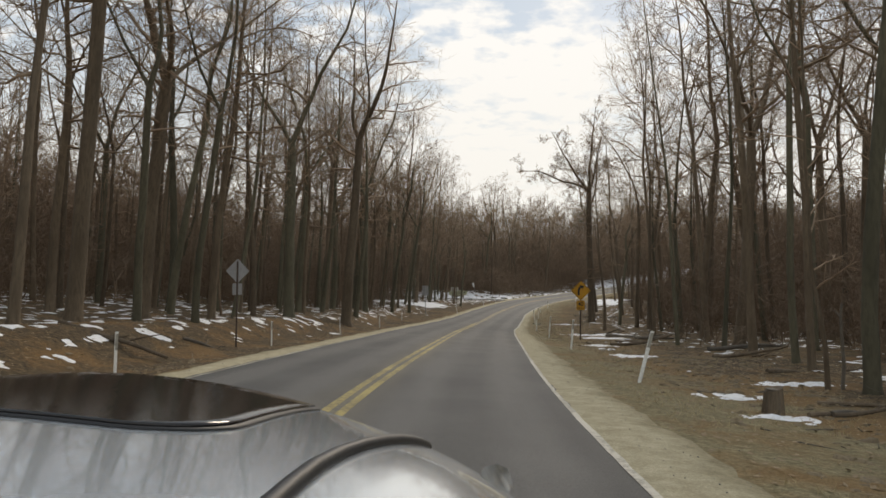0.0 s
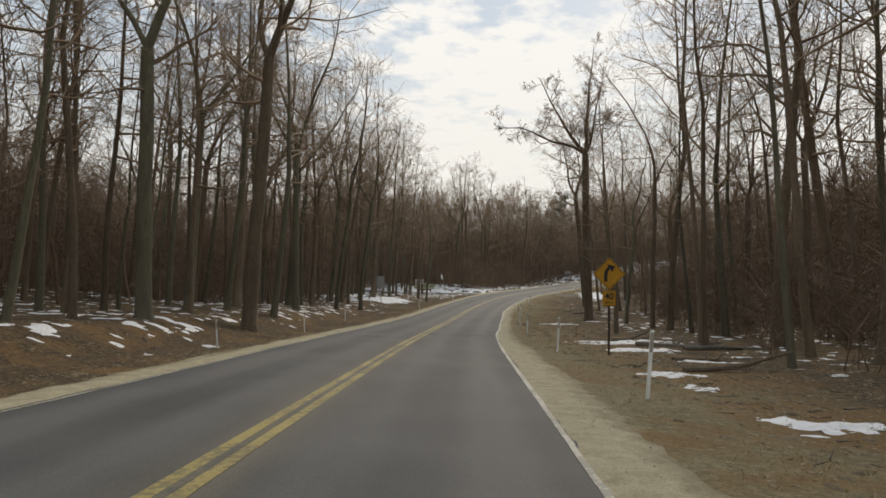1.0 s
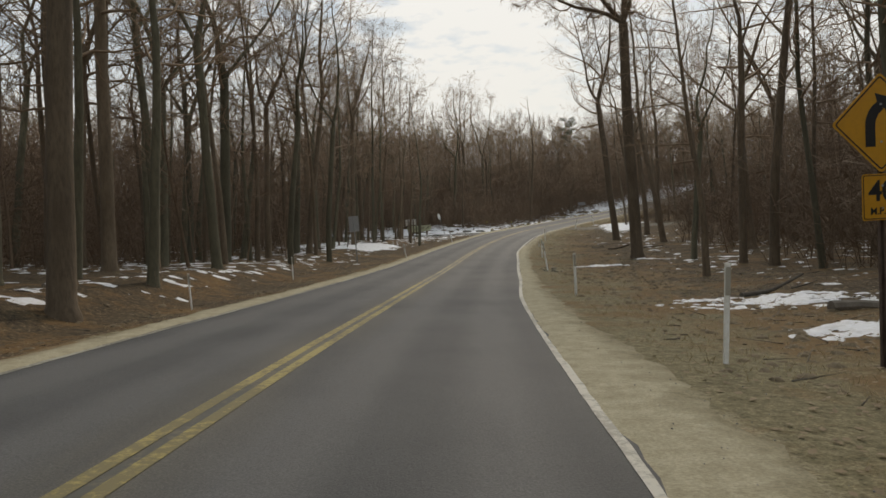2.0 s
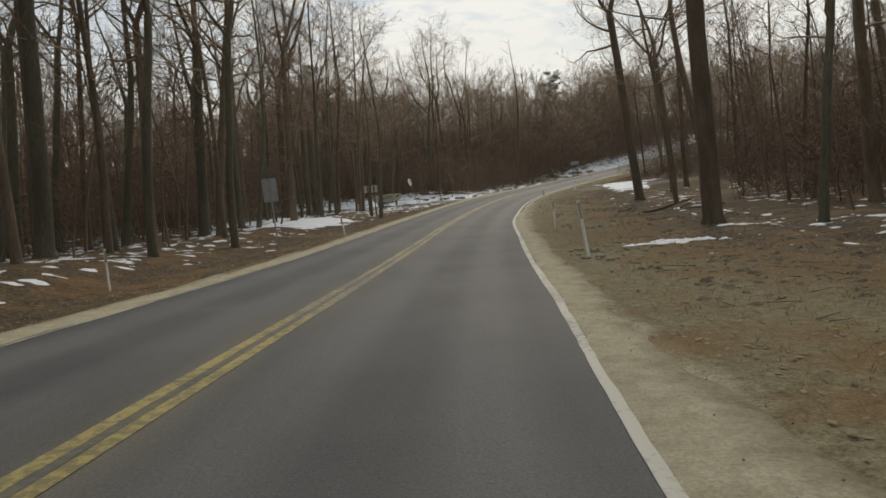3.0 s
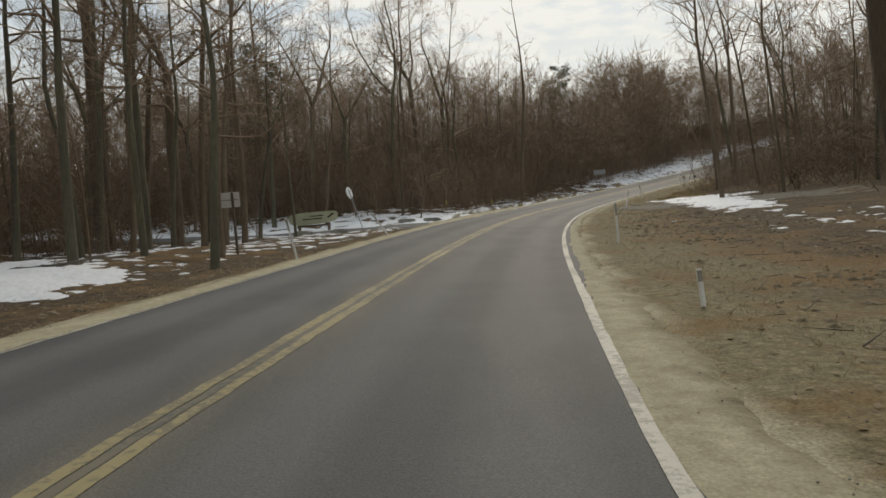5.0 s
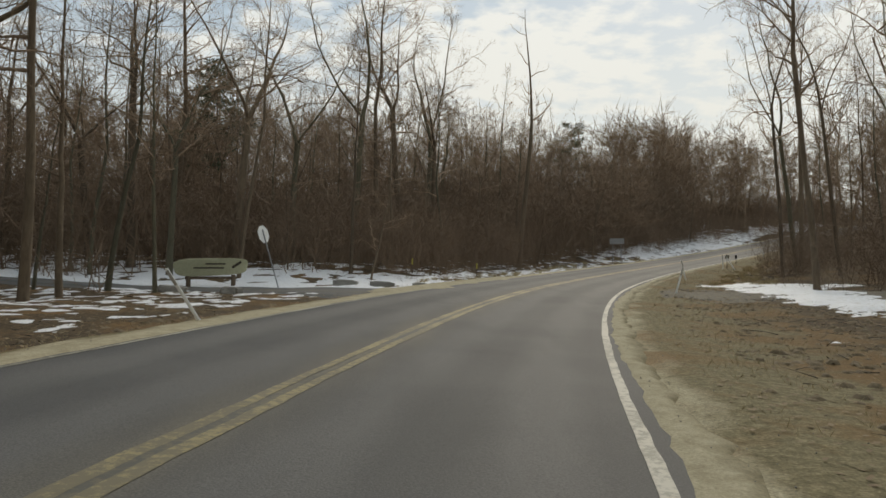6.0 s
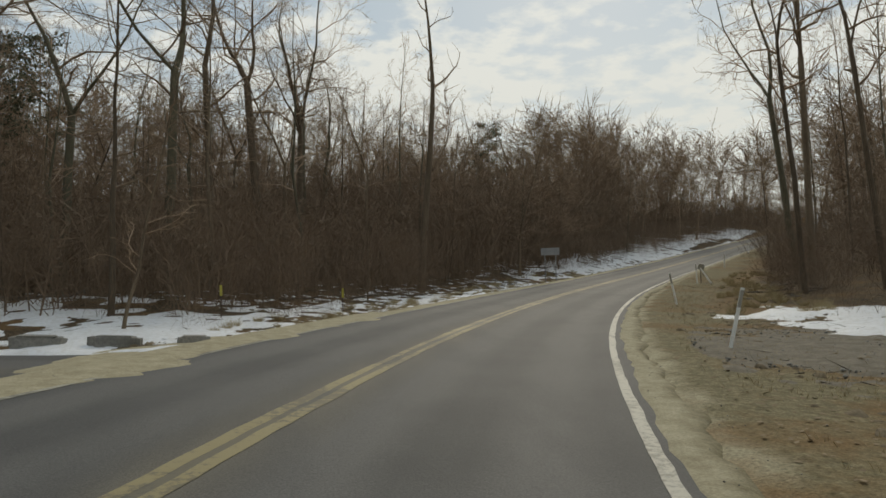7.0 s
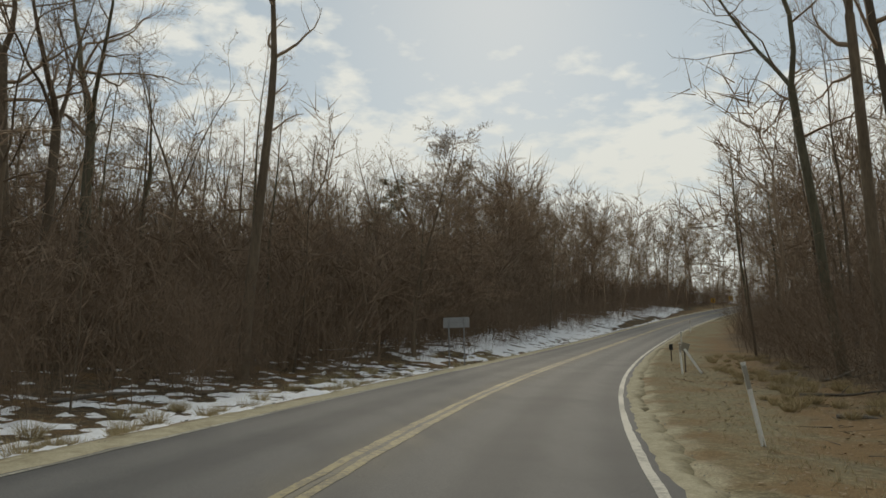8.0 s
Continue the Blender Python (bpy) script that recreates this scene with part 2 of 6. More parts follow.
def sand_material():
    """Pale sandy grit that runs out into thin dry turf at its outer rim, in ragged patches."""
    m = bpy.data.materials.new("shoulder_sand")
    m.use_nodes = True
    nt = m.node_tree
    shader = nt.nodes["Principled BSDF"]
    where = nt.nodes.new("ShaderNodeTexCoord").outputs["Object"]
    sand, height = earth(nt, where, SAND_TONES, 3.2, 0.3, 0.66)
    turf, _ = earth(nt, where, DRY_TONES, 7.0, 0.3, 0.7)
    grit = wire(nt, "ShaderNodeTexNoise", Vector=where, Scale=34.0, Detail=4.0, Roughness=0.7)
    rim = nt.nodes.new("ShaderNodeAttribute")
    rim.attribute_name = "rim"
    patch = wire(nt, "ShaderNodeTexNoise", Vector=where, Scale=1.7, Detail=8.0, Roughness=0.72)
    edge = wire(nt, "ShaderNodeMath", i0=rim.outputs["Fac"], i1=patch.outputs[0])
    share = wire(nt, "ShaderNodeMapRange", Value=edge.outputs[0], i1=0.95, i2=1.4, i3=0.0, i4=0.95)
    mix = nt.nodes.new("ShaderNodeMix")
    mix.data_type = "RGBA"
    nt.links.new(share.outputs[0], mix.inputs[0])
    nt.links.new(sand, mix.inputs[6])
    nt.links.new(turf, mix.inputs[7])
    speck = wire(nt, "ShaderNodeMapRange", Value=grit.outputs[0], i1=0.3, i2=0.7, i3=0.72, i4=1.22)
    final = wire(nt, "ShaderNodeHueSaturation", Color=mix.outputs[2], Value=speck.outputs[0])
    nt.links.new(final.outputs[0], shader.inputs["Base Color"])
    shader.inputs["Roughness"].default_value = 0.95
    shader.inputs["Specular IOR Level"].default_value = 0.2
    both = wire(nt, "ShaderNodeMath", i0=grit.outputs[0], i1=height)
    relief = wire(nt, "ShaderNodeBump", Strength=0.3, Distance=0.02, Height=both.outputs[0])
    nt.links.new(relief.outputs[0], shader.inputs["Normal"])
    return m


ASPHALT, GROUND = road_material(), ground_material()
YELLOW_LINE = paint_material("yellow_road_paint", (0.42, 0.325, 0.11), under=(0.19, 0.155, 0.075), wear=0.49)
DUSTY_LINE = paint_material("tan_road_dust", (0.17, 0.145, 0.095), under=(0.1, 0.095, 0.08), wear=0.48)
WHITE_LINE = paint_material("white_road_paint", (0.56, 0.52, 0.43), under=(0.3, 0.275, 0.22), wear=0.46)
DULL_LINE = paint_material("dull_yellow_road_paint", (0.34, 0.275, 0.135), under=(0.165, 0.14, 0.09), wear=0.5)
FADED_LINE = paint_material("faded_white_road_paint", (0.42, 0.385, 0.3), under=(0.17, 0.155, 0.12), wear=0.5)
SAND = sand_material()
GRAVEL = material("pull_off_gravel", ((0.15, 0.122, 0.084), (0.25, 0.212, 0.155), (0.085, 0.066, 0.044)), scale=3.0, fine=16.0, rough=0.95, bump=0.7)
SNOW = material("old_snow", ((0.87, 0.87, 0.88), (0.8, 0.8, 0.8), (0.62, 0.59, 0.54)), scale=1.6, fine=7.0, rough=0.7, bump=0.6, spread=(0.4, 0.75))
BARK = material("grey_brown_bark", ((0.124, 0.09, 0.058), (0.198, 0.147, 0.097), (0.087, 0.063, 0.04)), scale=2.2, fine=14.0, rough=0.95, bump=0.9, stretch=(1, 1, 0.22), vary=0.25)
TWIG = material("twig_bark", ((0.275, 0.19, 0.125), (0.355, 0.255, 0.17), (0.195, 0.134, 0.087)), scale=1.0, fine=8.0, rough=0.95, bump=0.1, vary=0.25)
BRUSH = material("brush_bark", ((0.19, 0.13, 0.084), (0.255, 0.177, 0.117), (0.134, 0.09, 0.058)), scale=0.25, fine=6.0, rough=0.95, bump=0.1)
MOSSY = material("lichened_bark", ((0.105, 0.094, 0.06), (0.165, 0.147, 0.095), (0.075, 0.066, 0.043)), scale=1.8, fine=12.0, rough=0.95, bump=0.9, stretch=(1, 1, 0.25), vary=0.2)
DEADWOOD = material("weathered_deadwood", ((0.13, 0.105, 0.08), (0.22, 0.19, 0.15), (0.07, 0.055, 0.042)), scale=2.0, fine=16.0, rough=0.95, bump=0.7, stretch=(1, 1, 0.3), vary=0.3)
NEEDLES = material("pine_needles", ((0.062, 0.074, 0.038), (0.1, 0.112, 0.058), (0.045, 0.053, 0.03)), scale=1.5, fine=10.0, rough=0.8, bump=0.2)
LEAF = material("fallen_leaf", ((0.25, 0.175, 0.1), (0.34, 0.25, 0.15), (0.17, 0.115, 0.065)), scale=0.8, fine=5.0, rough=0.9, bump=0.1)
CLOD = material("soil_clod", ((0.15, 0.108, 0.062), (0.26, 0.195, 0.115), (0.085, 0.06, 0.035)), scale=0.9, fine=22.0, rough=0.95, bump=0.5)
STRAW = material("dry_grass", ((0.42, 0.33, 0.18), (0.5, 0.4, 0.23), (0.32, 0.25, 0.135)), scale=0.5, fine=4.0, rough=0.9, bump=0.05)
POST_WHITE = material("white_plastic", ((0.9, 0.89, 0.85), (0.86, 0.85, 0.8), (0.7, 0.67, 0.6)), scale=3.0, fine=22.0, rough=0.45, bump=0.08, vary=0.08)
POST_GREY = plain("grey_reflector_band", (0.4, 0.37, 0.31), rough=0.45)
SIGN_YELLOW = material("yellow_sign_sheeting", ((0.56, 0.27, 0.012), (0.53, 0.25, 0.012), (0.46, 0.22, 0.014)), scale=2.0, fine=20.0, rough=0.4, bump=0.03)
MARKER_YELLOW = plain("faded_marker_yellow", (0.5, 0.43, 0.07), rough=0.5)
SIGN_BLACK = plain("black_sign_film", (0.012, 0.012, 0.012), rough=0.4)
ALUMINIUM = material("dull_aluminium", ((0.36, 0.36, 0.36), (0.46, 0.46, 0.45), (0.28, 0.28, 0.28)), scale=1.5, fine=15.0, rough=0.55, bump=0.05, metal=0.35)
STEEL = material("rusty_steel_post", ((0.09, 0.06, 0.045), (0.15, 0.11, 0.085), (0.06, 0.04, 0.03)), scale=4.0, fine=20.0, rough=0.8, bump=0.3, metal=0.2)
ZINC = material("galvanised_steel", ((0.33, 0.33, 0.33), (0.42, 0.42, 0.41), (0.26, 0.26, 0.25)), scale=4.0, fine=20.0, rough=0.5, bump=0.1, metal=0.5)
TIMBER = material("weathered_timber", ((0.12, 0.085, 0.055), (0.19, 0.14, 0.095), (0.07, 0.05, 0.035)), scale=3.0, fine=18.0, rough=0.9, bump=0.5, stretch=(1, 1, 0.2))
SIGN_TAN = material("painted_sign_board", ((0.5, 0.49, 0.32), (0.43, 0.42, 0.27), (0.33, 0.31, 0.2)), scale=1.5, fine=14.0, rough=0.8, bump=0.2)
PALE_BOARD = plain("pale_grey_board", (0.74, 0.71, 0.63), rough=0.7)
BLAZE = plain("pale_blaze_paint", (0.78, 0.74, 0.58), rough=0.8)
SIGN_BROWN = plain("dark_brown_lettering", (0.06, 0.045, 0.03), rough=0.8)
RUBBLE = material("pavement_rubble", ((0.3, 0.265, 0.195), (0.4, 0.355, 0.27), (0.2, 0.175, 0.125)), scale=3.0, fine=20.0, rough=0.95, bump=0.6)
STONE = material("grey_stone", ((0.25, 0.235, 0.205), (0.36, 0.335, 0.29), (0.16, 0.148, 0.13)), scale=2.5, fine=14.0, rough=0.9, bump=0.6, vary=0.2)

# ---- the road's line and the lie of the land ----
ROAD_START, ROAD_HEADING = (-1.434, -10.0, 0.710), -3.192
BEND = [0.005, 0.00407, -0.0003, 0.00184, 0.00125, 0.00211, 0.0024, 0.00544, 0.00665, 0.00508, 0.00272, 0.00189, 0.00175, 0.00176]
GRADE = [-0.0531, -0.0507, -0.0529, -0.0549, -0.0392, -0.0141, -0.0073, 0.0012, 0.0029, 0.0195, 0.0304, 0.045, 0.058, 0.068]
BANK = [0.026, 0.025, 0.028, 0.042, 0.044, 0.039, 0.04, 0.044, 0.034, 0.023, 0.02, 0.019, 0.015, 0.014]
HALF_R, HALF_L = 3.69, 3.59
STATION = np.arange(-60.0, 420.0, 1.0)
_knots = np.arange(-10.0, 251.0, 20.0)
_turn = np.interp(STATION, _knots, BEND)
_turn[STATION < -10] = 0.0
_turn[STATION > 250] = 0.0045
_head = np.cumsum(_turn)
_i0 = int(np.argmin(abs(STATION + 10)))
_head = _head - _head[_i0] + radians(ROAD_HEADING) + _turn[_i0]
_cx, _cy, _cz = np.cumsum(np.sin(_head)), np.cumsum(np.cos(_head)), np.cumsum(np.interp(STATION, np.append(_knots, [270, 290, 310, 330, 360, 400]), GRADE + [0.085, 0.092, 0.095, 0.08, 0.02, -0.02]))
AXIS = np.stack([_cx - _cx[_i0 - 1] + ROAD_START[0], _cy - _cy[_i0 - 1] + ROAD_START[1], _cz - _cz[_i0 - 1] + ROAD_START[2]], 1)
HEAD = _head
FALL = np.interp(STATION, _knots, BANK)


def smooth(a, b, v):
    q = np.clip((v - a) / (b - a), 0, 1)
    return q * q * (3 - 2 * q)


def along(x, y):
    """Station index and signed distance to the right of the road's axis."""
    x, y = np.atleast_1d(np.asarray(x, float)), np.atleast_1d(np.asarray(y, float))
    j, d = np.empty(len(x)), np.empty(len(x))
    for a in range(0, len(x), 4000):
        xs, ys = x[a:a + 4000], y[a:a + 4000]
        far = (xs[:, None] - AXIS[None, :, 0]) ** 2 + (ys[:, None] - AXIS[None, :, 1]) ** 2
        i = far.argmin(1)
        dx, dy, h = xs - AXIS[i, 0], ys - AXIS[i, 1], HEAD[i]
        j[a:a + 4000] = i + np.clip(dx * np.sin(h) + dy * np.cos(h), -0.5, 0.5)
        side = dx * np.cos(h) - dy * np.sin(h)
        d[a:a + 4000] = np.sign(side) * np.sqrt(far[np.arange(len(i)), i])
    return j, d


def waves(x, y):
    return (np.sin(x * 0.31 + 1.3 * np.sin(y * 0.17)) * np.cos(y * 0.27 + 0.9 * np.sin(x * 0.21)) * 0.5
            + 0.35 * np.sin(x * 0.93 + y * 0.71) * np.sin(y * 1.13 - x * 0.37))


def land(x, y):
    """Height of the ground, road bed included."""
    x, y = np.atleast_1d(np.asarray(x, float)), np.atleast_1d(np.asarray(y, float))
    j, d = along(x, y)
    n = np.arange(len(STATION))
    s = np.interp(j, n, STATION)
    zr, fall = np.interp(j, n, AXIS[:, 2]), np.interp(j, n, FALL)
    a = abs(d)
    z = zr - fall * np.clip(d, -5.0, 5.0)
    z = z - np.where(d > 0, 0.16 * smooth(4.8, 7.5, a), (0.42 + 0.14 * (1 - smooth(55, 85, s))) * smooth(4.2, 6.4, a))
    z = z + 0.16 * waves(x, y) * smooth(6.0, 14.0, a) + 0.5 * np.sin(x * 0.05 + 1) * np.sin(y * 0.043) * smooth(14, 40, a)
    # low bank on the left of the downhill stretch
    z = z + np.where(d < 0, (1 - smooth(66, 96, s)) * (1.15 * smooth(8.3, 12.0, a) + 1.6 * smooth(11, 40, a)), 0)
    # wooded slopes behind the front rows
    z = z + smooth(24, 85, a) * np.where(d < 0, 3.0, 2.5) * (1 - smooth(250, 330, s)) * (1 + 0.35 * np.sin(x * 0.11 + 2 * np.sin(y * 0.05)) * np.cos(y * 0.09))
    z = z + np.where(d < 0, 0.55 * smooth(66, 96, s) * (1 - smooth(118, 140, s)) * smooth(9, 15, a), 0)
    # the bank left of the bend and the hill that closes the valley
    z = z + np.where(d < 0, (1 - smooth(300, 370, s)) * smooth(165, 215, s) * (1.3 * smooth(5.5, 12, a) + 4.0 * smooth(10, 60, a)), 0)
    z = z + smooth(90, 210, s) * np.where(d > 0, 2.0 * smooth(10, 45, a), 0)
    z = z + np.where(d < 0, smooth(190, 330, y) * 5.0 * (1 - smooth(300, 370, s)), smooth(210, 330, y) * 2.0) * smooth(12, 60, a)
    # rise behind the park road
    off, dist = (x - 14.0) * 0.36 + (y - 146.2) * 0.933, (x - 14.0) * -0.933 + (y - 146.2) * 0.36
    z = z + np.where(d < 0, 1.0 * smooth(3, 16, off) * smooth(-2, 12, dist) * (1 - smooth(45, 70, dist)) * smooth(6, 10, a), 0)
    far = smooth(45, 140, a)
    z = z + np.where((d < 0) & (s < 300), far, 0.4 * far) * (2.2 * np.sin(x * 0.031 + 0.6) * np.cos(y * 0.027) + 1.3 * np.sin(x * 0.083 + y * 0.051) - 0.5)
    return z

# ---- mesh helpers ----
def mesh_of(name, verts, faces, mat, smooth_shade=False):
    """A mesh from arrays of corners and of faces with equal numbers of corners."""
    verts, faces = np.asarray(verts, np.float32), np.asarray(faces, np.int32)
    me = bpy.data.meshes.new(name)
    me.vertices.add(len(verts))
    me.vertices.foreach_set("co", verts.ravel())
    n, k = faces.shape
    me.loops.add(n * k)
    me.loops.foreach_set("vertex_index", faces.ravel())
    me.polygons.add(n)
    me.polygons.foreach_set("loop_start", np.arange(0, n * k, k, dtype=np.int32))
    if smooth_shade:
        me.polygons.foreach_set("use_smooth", np.ones(n, bool))
    me.update(calc_edges=True)
    me.materials.append(mat)
    return me


def part(name, bm, mat, parent=None, label="", smooth_shade=False):
    """Links a bmesh as one mesh object, under a thing where one is given."""
    me = bpy.data.meshes.new(name)
    if smooth_shade:
        for face in bm.faces:
            face.smooth = True
    bm.to_mesh(me)
    bm.free()
    me.materials.append(mat)
    ob = new(name, me)
    if parent:
        ob.parent = parent
    return tagged(ob, label)


def attribute(me, name, values):
    layer = me.attributes.new(name, "FLOAT", "POINT")
    layer.data.foreach_set("value", np.asarray(values, np.float32))


def box(size, at=(0, 0, 0), bevel=0.0, turn=None):
    bm = bmesh.new()
    bmesh.ops.create_cube(bm, size=1.0, matrix=Matrix.Diagonal((*size, 1)))
    if bevel:
        bmesh.ops.bevel(bm, geom=bm.edges[:], offset=bevel, segments=2, affect="EDGES")
    if turn:
        bmesh.ops.transform(bm, matrix=turn, verts=bm.verts)
    bmesh.ops.translate(bm, vec=at, verts=bm.verts)
    return bm


def rod(radius, length, at=(0, 0, 0), sides=10, top=None, turn=None):
    """A round bar, standing on at."""
    bm = bmesh.new()
    bmesh.ops.create_cone(bm, cap_ends=True, segments=sides, radius1=radius, radius2=radius if top is None else top, depth=length)
    bmesh.ops.translate(bm, vec=(0, 0, length / 2), verts=bm.verts)
    if turn:
        bmesh.ops.transform(bm, matrix=turn, verts=bm.verts)
    bmesh.ops.translate(bm, vec=at, verts=bm.verts)
    return bm


def plate(outline, thick, turn=None, at=(0, 0, 0)):
    """A flat plate with this outline in x and z; its front looks to -y."""
    bm = bmesh.new()
    face = bm.faces.new([bm.verts.new((x, 0, z)) for x, z in outline])
    out = bmesh.ops.extrude_face_region(bm, geom=[face])
    bmesh.ops.translate(bm, vec=(0, thick, 0), verts=[v for v in out["geom"] if isinstance(v, bmesh.types.BMVert)])
    bmesh.ops.recalc_face_normals(bm, faces=bm.faces)
    if turn:
        bmesh.ops.transform(bm, matrix=turn, verts=bm.verts)
    bmesh.ops.translate(bm, vec=at, verts=bm.verts)
    return bm


def thing(name, x, y, turn=0.0, z=None, lean=(0, 0), sink=0.03):
    """An Empty on the ground that parents the parts of a thing."""
    ob = new(name)
    ob.empty_display_size = 0.2
    ob.matrix_world = pose(x, y, (float(land(x, y)[0]) - sink) if z is None else z) @ pose(0, 0, 0, 0, 0, turn) @ pose(0, 0, 0, lean[0], lean[1], 0)
    return ob


def grid_faces(rows, cols):
    a = np.arange(rows * cols).reshape(rows, cols)
    return np.stack([a[:-1, :-1], a[:-1, 1:], a[1:, 1:], a[1:, :-1]], -1).reshape(-1, 4)


def side_track(x, y):
    """How far (x, y) lies from the middle of the park road that joins from the left, and how far along it."""
    ox, oy, ux, uy = 14.0, 146.2, -0.933, 0.36
    dx, dy = x - ox, y - oy
    return dx * uy - dy * ux, dx * ux + dy * uy


# ---- ground: one sheet to the horizon ----
def spaced(inner0, inner1, step, outer, growth=1.22):
    mid = np.arange(inner0, inner1 + step / 2, step)
    out, gap, lo, hi = [], step, [], []
    a, b = inner0, mid[-1]
    while a > -outer or b < outer:
        gap *= growth
        a, b = a - gap, b + gap
        lo.append(a)
        hi.append(b)
    return np.concatenate([lo[::-1], mid, hi])


def build_ground():
    xs, ys = spaced(-28, 74, 0.95, 3000), spaced(-14, 236, 0.95, 3000)
    gx, gy = np.meshgrid(xs, ys)
    x, y = gx.ravel(), gy.ravel()
    z = land(x, y)
    j, d = along(x, y)
    a = abs(d)
    z = z - 0.2 * (1 - smooth(3.6, 4.5, a))
    off, dist = side_track(x, y)
    z = z - np.where((dist > 2) & (dist < 60), 0.1 * (1 - smooth(2.3, 3.2, abs(off))), 0)
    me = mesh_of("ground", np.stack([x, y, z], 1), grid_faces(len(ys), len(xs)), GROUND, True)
    attribute(me, "verge", np.where(d > 0, 1.15 - smooth(5.0, 12.0, a) * 1.3, 1.0 - smooth(4.3, 6.2, a) * 1.2))
    attribute(me, "sandy", np.where(d > 0, 0.9 - smooth(4.3, 5.3, a), 0.95 - smooth(4.2, 5.3, a)))
    tagged(new("ground", me), "brown leaf litter and thin dry verge grass under bare woods", "ground", kind="structure")


def strip(name, lo, hi, lift, mat, first=-40, last=330, cols=2, ragged=(0, 0), drop=(0, 0), step=0.4, outward=1):
    """A band that follows the road between two distances from its axis (numbers, or functions of the station).
    ragged: how far its edges wander; drop: how far they dip."""
    s = np.arange(first, last, step)
    ax, ay, az, fall, head = (np.interp(s, STATION, v) for v in (AXIS[:, 0], AXIS[:, 1], AXIS[:, 2], FALL, HEAD))
    low, high = (w(s) if callable(w) else np.full(len(s), w) for w in (lo, hi))
    rows, lat = [], []
    for c in range(cols):
        q = c / (cols - 1)
        wander = (ragged[0] * (1 - q) + ragged[1] * q) * (np.sin(s * 0.53 + 3 * q) * 0.5 + np.sin(s * 1.71) * 0.35 + np.sin(s * 0.17 + 1) * 0.5 + 0.45 * np.sin(s * 4.3 + 2 * np.sin(s)) + 0.3 * np.sin(s * 7.9))
        d = low + (high - low) * q + wander
        rows.append(np.stack([ax + np.cos(head) * d, ay - np.sin(head) * d, az - fall * d + lift - drop[0] * (1 - q) ** 7 - drop[1] * q ** 7], 1))
        lat.append(d)
    me = mesh_of(name, np.stack(rows, 1).reshape(-1, 3), grid_faces(len(s), cols), mat, True)
    attribute(me, "across", np.stack(lat, 1).ravel())
    attribute(me, "rim", np.tile(np.linspace(0, 1, cols) if outward > 0 else np.linspace(1, 0, cols), len(s)))
    return new(name, me)


def paved(s):
    """The asphalt's right edge: at the line at first, a hand wider past the bend."""
    return lane_edge(s) + 0.06 + 0.17 * smooth(98, 114, s)


def lane_edge(s):
    """Where the right edge line runs: the lane widens a little before the bend."""
    return HALF_R + 0.25 * smooth(56, 68, s) * (1 - smooth(82, 97, s)) + 0.08 * smooth(97, 106, s)


def build_road():
    tagged(strip("road", -HALF_L - 0.12, paved, 0.0, ASPHALT, cols=17, ragged=(0.03, 0.03)), "grey worn asphalt of a two-lane country road", "road", kind="structure")
    tagged(strip("shoulder_right", lambda s: paved(s) - 0.12, lambda s: HALF_R + 1.4 - 0.25 * smooth(50, 65, s) - 0.4 * smooth(96, 112, s), 0.016, SAND, cols=12, ragged=(0.05, 0.16), drop=(0.02, 0.16)), "pale sandy gravel shoulder beside the lane", "shoulder", kind="structure")
    tagged(strip("shoulder_left", -HALF_L - 0.95, -HALF_L + 0.02, 0.016, SAND, cols=8, ragged=(0.12, 0.04), drop=(0.16, 0.02), outward=-1), "pale sandy gravel shoulder beside the lane", "shoulder", kind="structure")
    for lo in (-0.205, 0.055):
        tagged(strip("centre_line", lo, lo + 0.15, 0.006, YELLOW_LINE, cols=2, last=66), "worn yellow painted centre line on the road", "road marking", kind="structure")
        tagged(strip("centre_line", lo, lo + 0.15, 0.006, DULL_LINE, cols=2, first=65.6, ragged=(0.02, 0.02)), "dull, dusty yellow centre line on the road", "road marking", kind="structure")
    tagged(strip("centre_film", -0.055, 0.055, 0.004, DUSTY_LINE, cols=2, ragged=(0.02, 0.02)), "tan dust and old paint between the centre lines", "road marking", kind="structure")
    tagged(strip("edge_line_right", lambda s: lane_edge(s) - 0.09 - 0.045 * smooth(50, 72, s), lane_edge, 0.007, WHITE_LINE, cols=3, ragged=(0.006, 0.014), step=0.2), "worn white painted edge line on the road", "road marking", kind="structure")
    tagged(strip("edge_line_left", -HALF_L + 0.02, -HALF_L + 0.12, 0.007, FADED_LINE, cols=2, ragged=(0.02, 0.02)), "worn white painted edge line on the road", "road marking", kind="structure")


def draped(name, corners, step, lift, mat, label, category, edge=0.15):
    """A sheet that lies on the land: rows from one long side to the other, pairs of points (left, right)."""
    left, right = [Vector(a) for a, b in corners], [Vector(b) for a, b in corners]
    rows = []
    for k in range(len(corners) - 1):
        n = max(2, int((left[k + 1] - left[k]).length / step))
        for q in range(n + (k == len(corners) - 2)):
            rows.append((left[k].lerp(left[k + 1], q / n), right[k].lerp(right[k + 1], q / n)))
    cols = 9
    pts = np.array([[a.lerp(b, c / (cols - 1)) for c in range(cols)] for a, b in rows]).reshape(-1, 2)
    z = land(pts[:, 0], pts[:, 1]) + lift
    side = np.tile(abs(np.linspace(-1, 1, cols)), len(rows))
    z = z - edge * smooth(0.75, 1.0, side)
    me = mesh_of(name, np.column_stack([pts, z]), grid_faces(len(rows), cols), mat, True)
    attribute(me, "across", np.tile(np.linspace(-3, 3, cols), len(rows)))
    return tagged(new(name, me), label, category, kind="structure")


build_ground()
build_road()
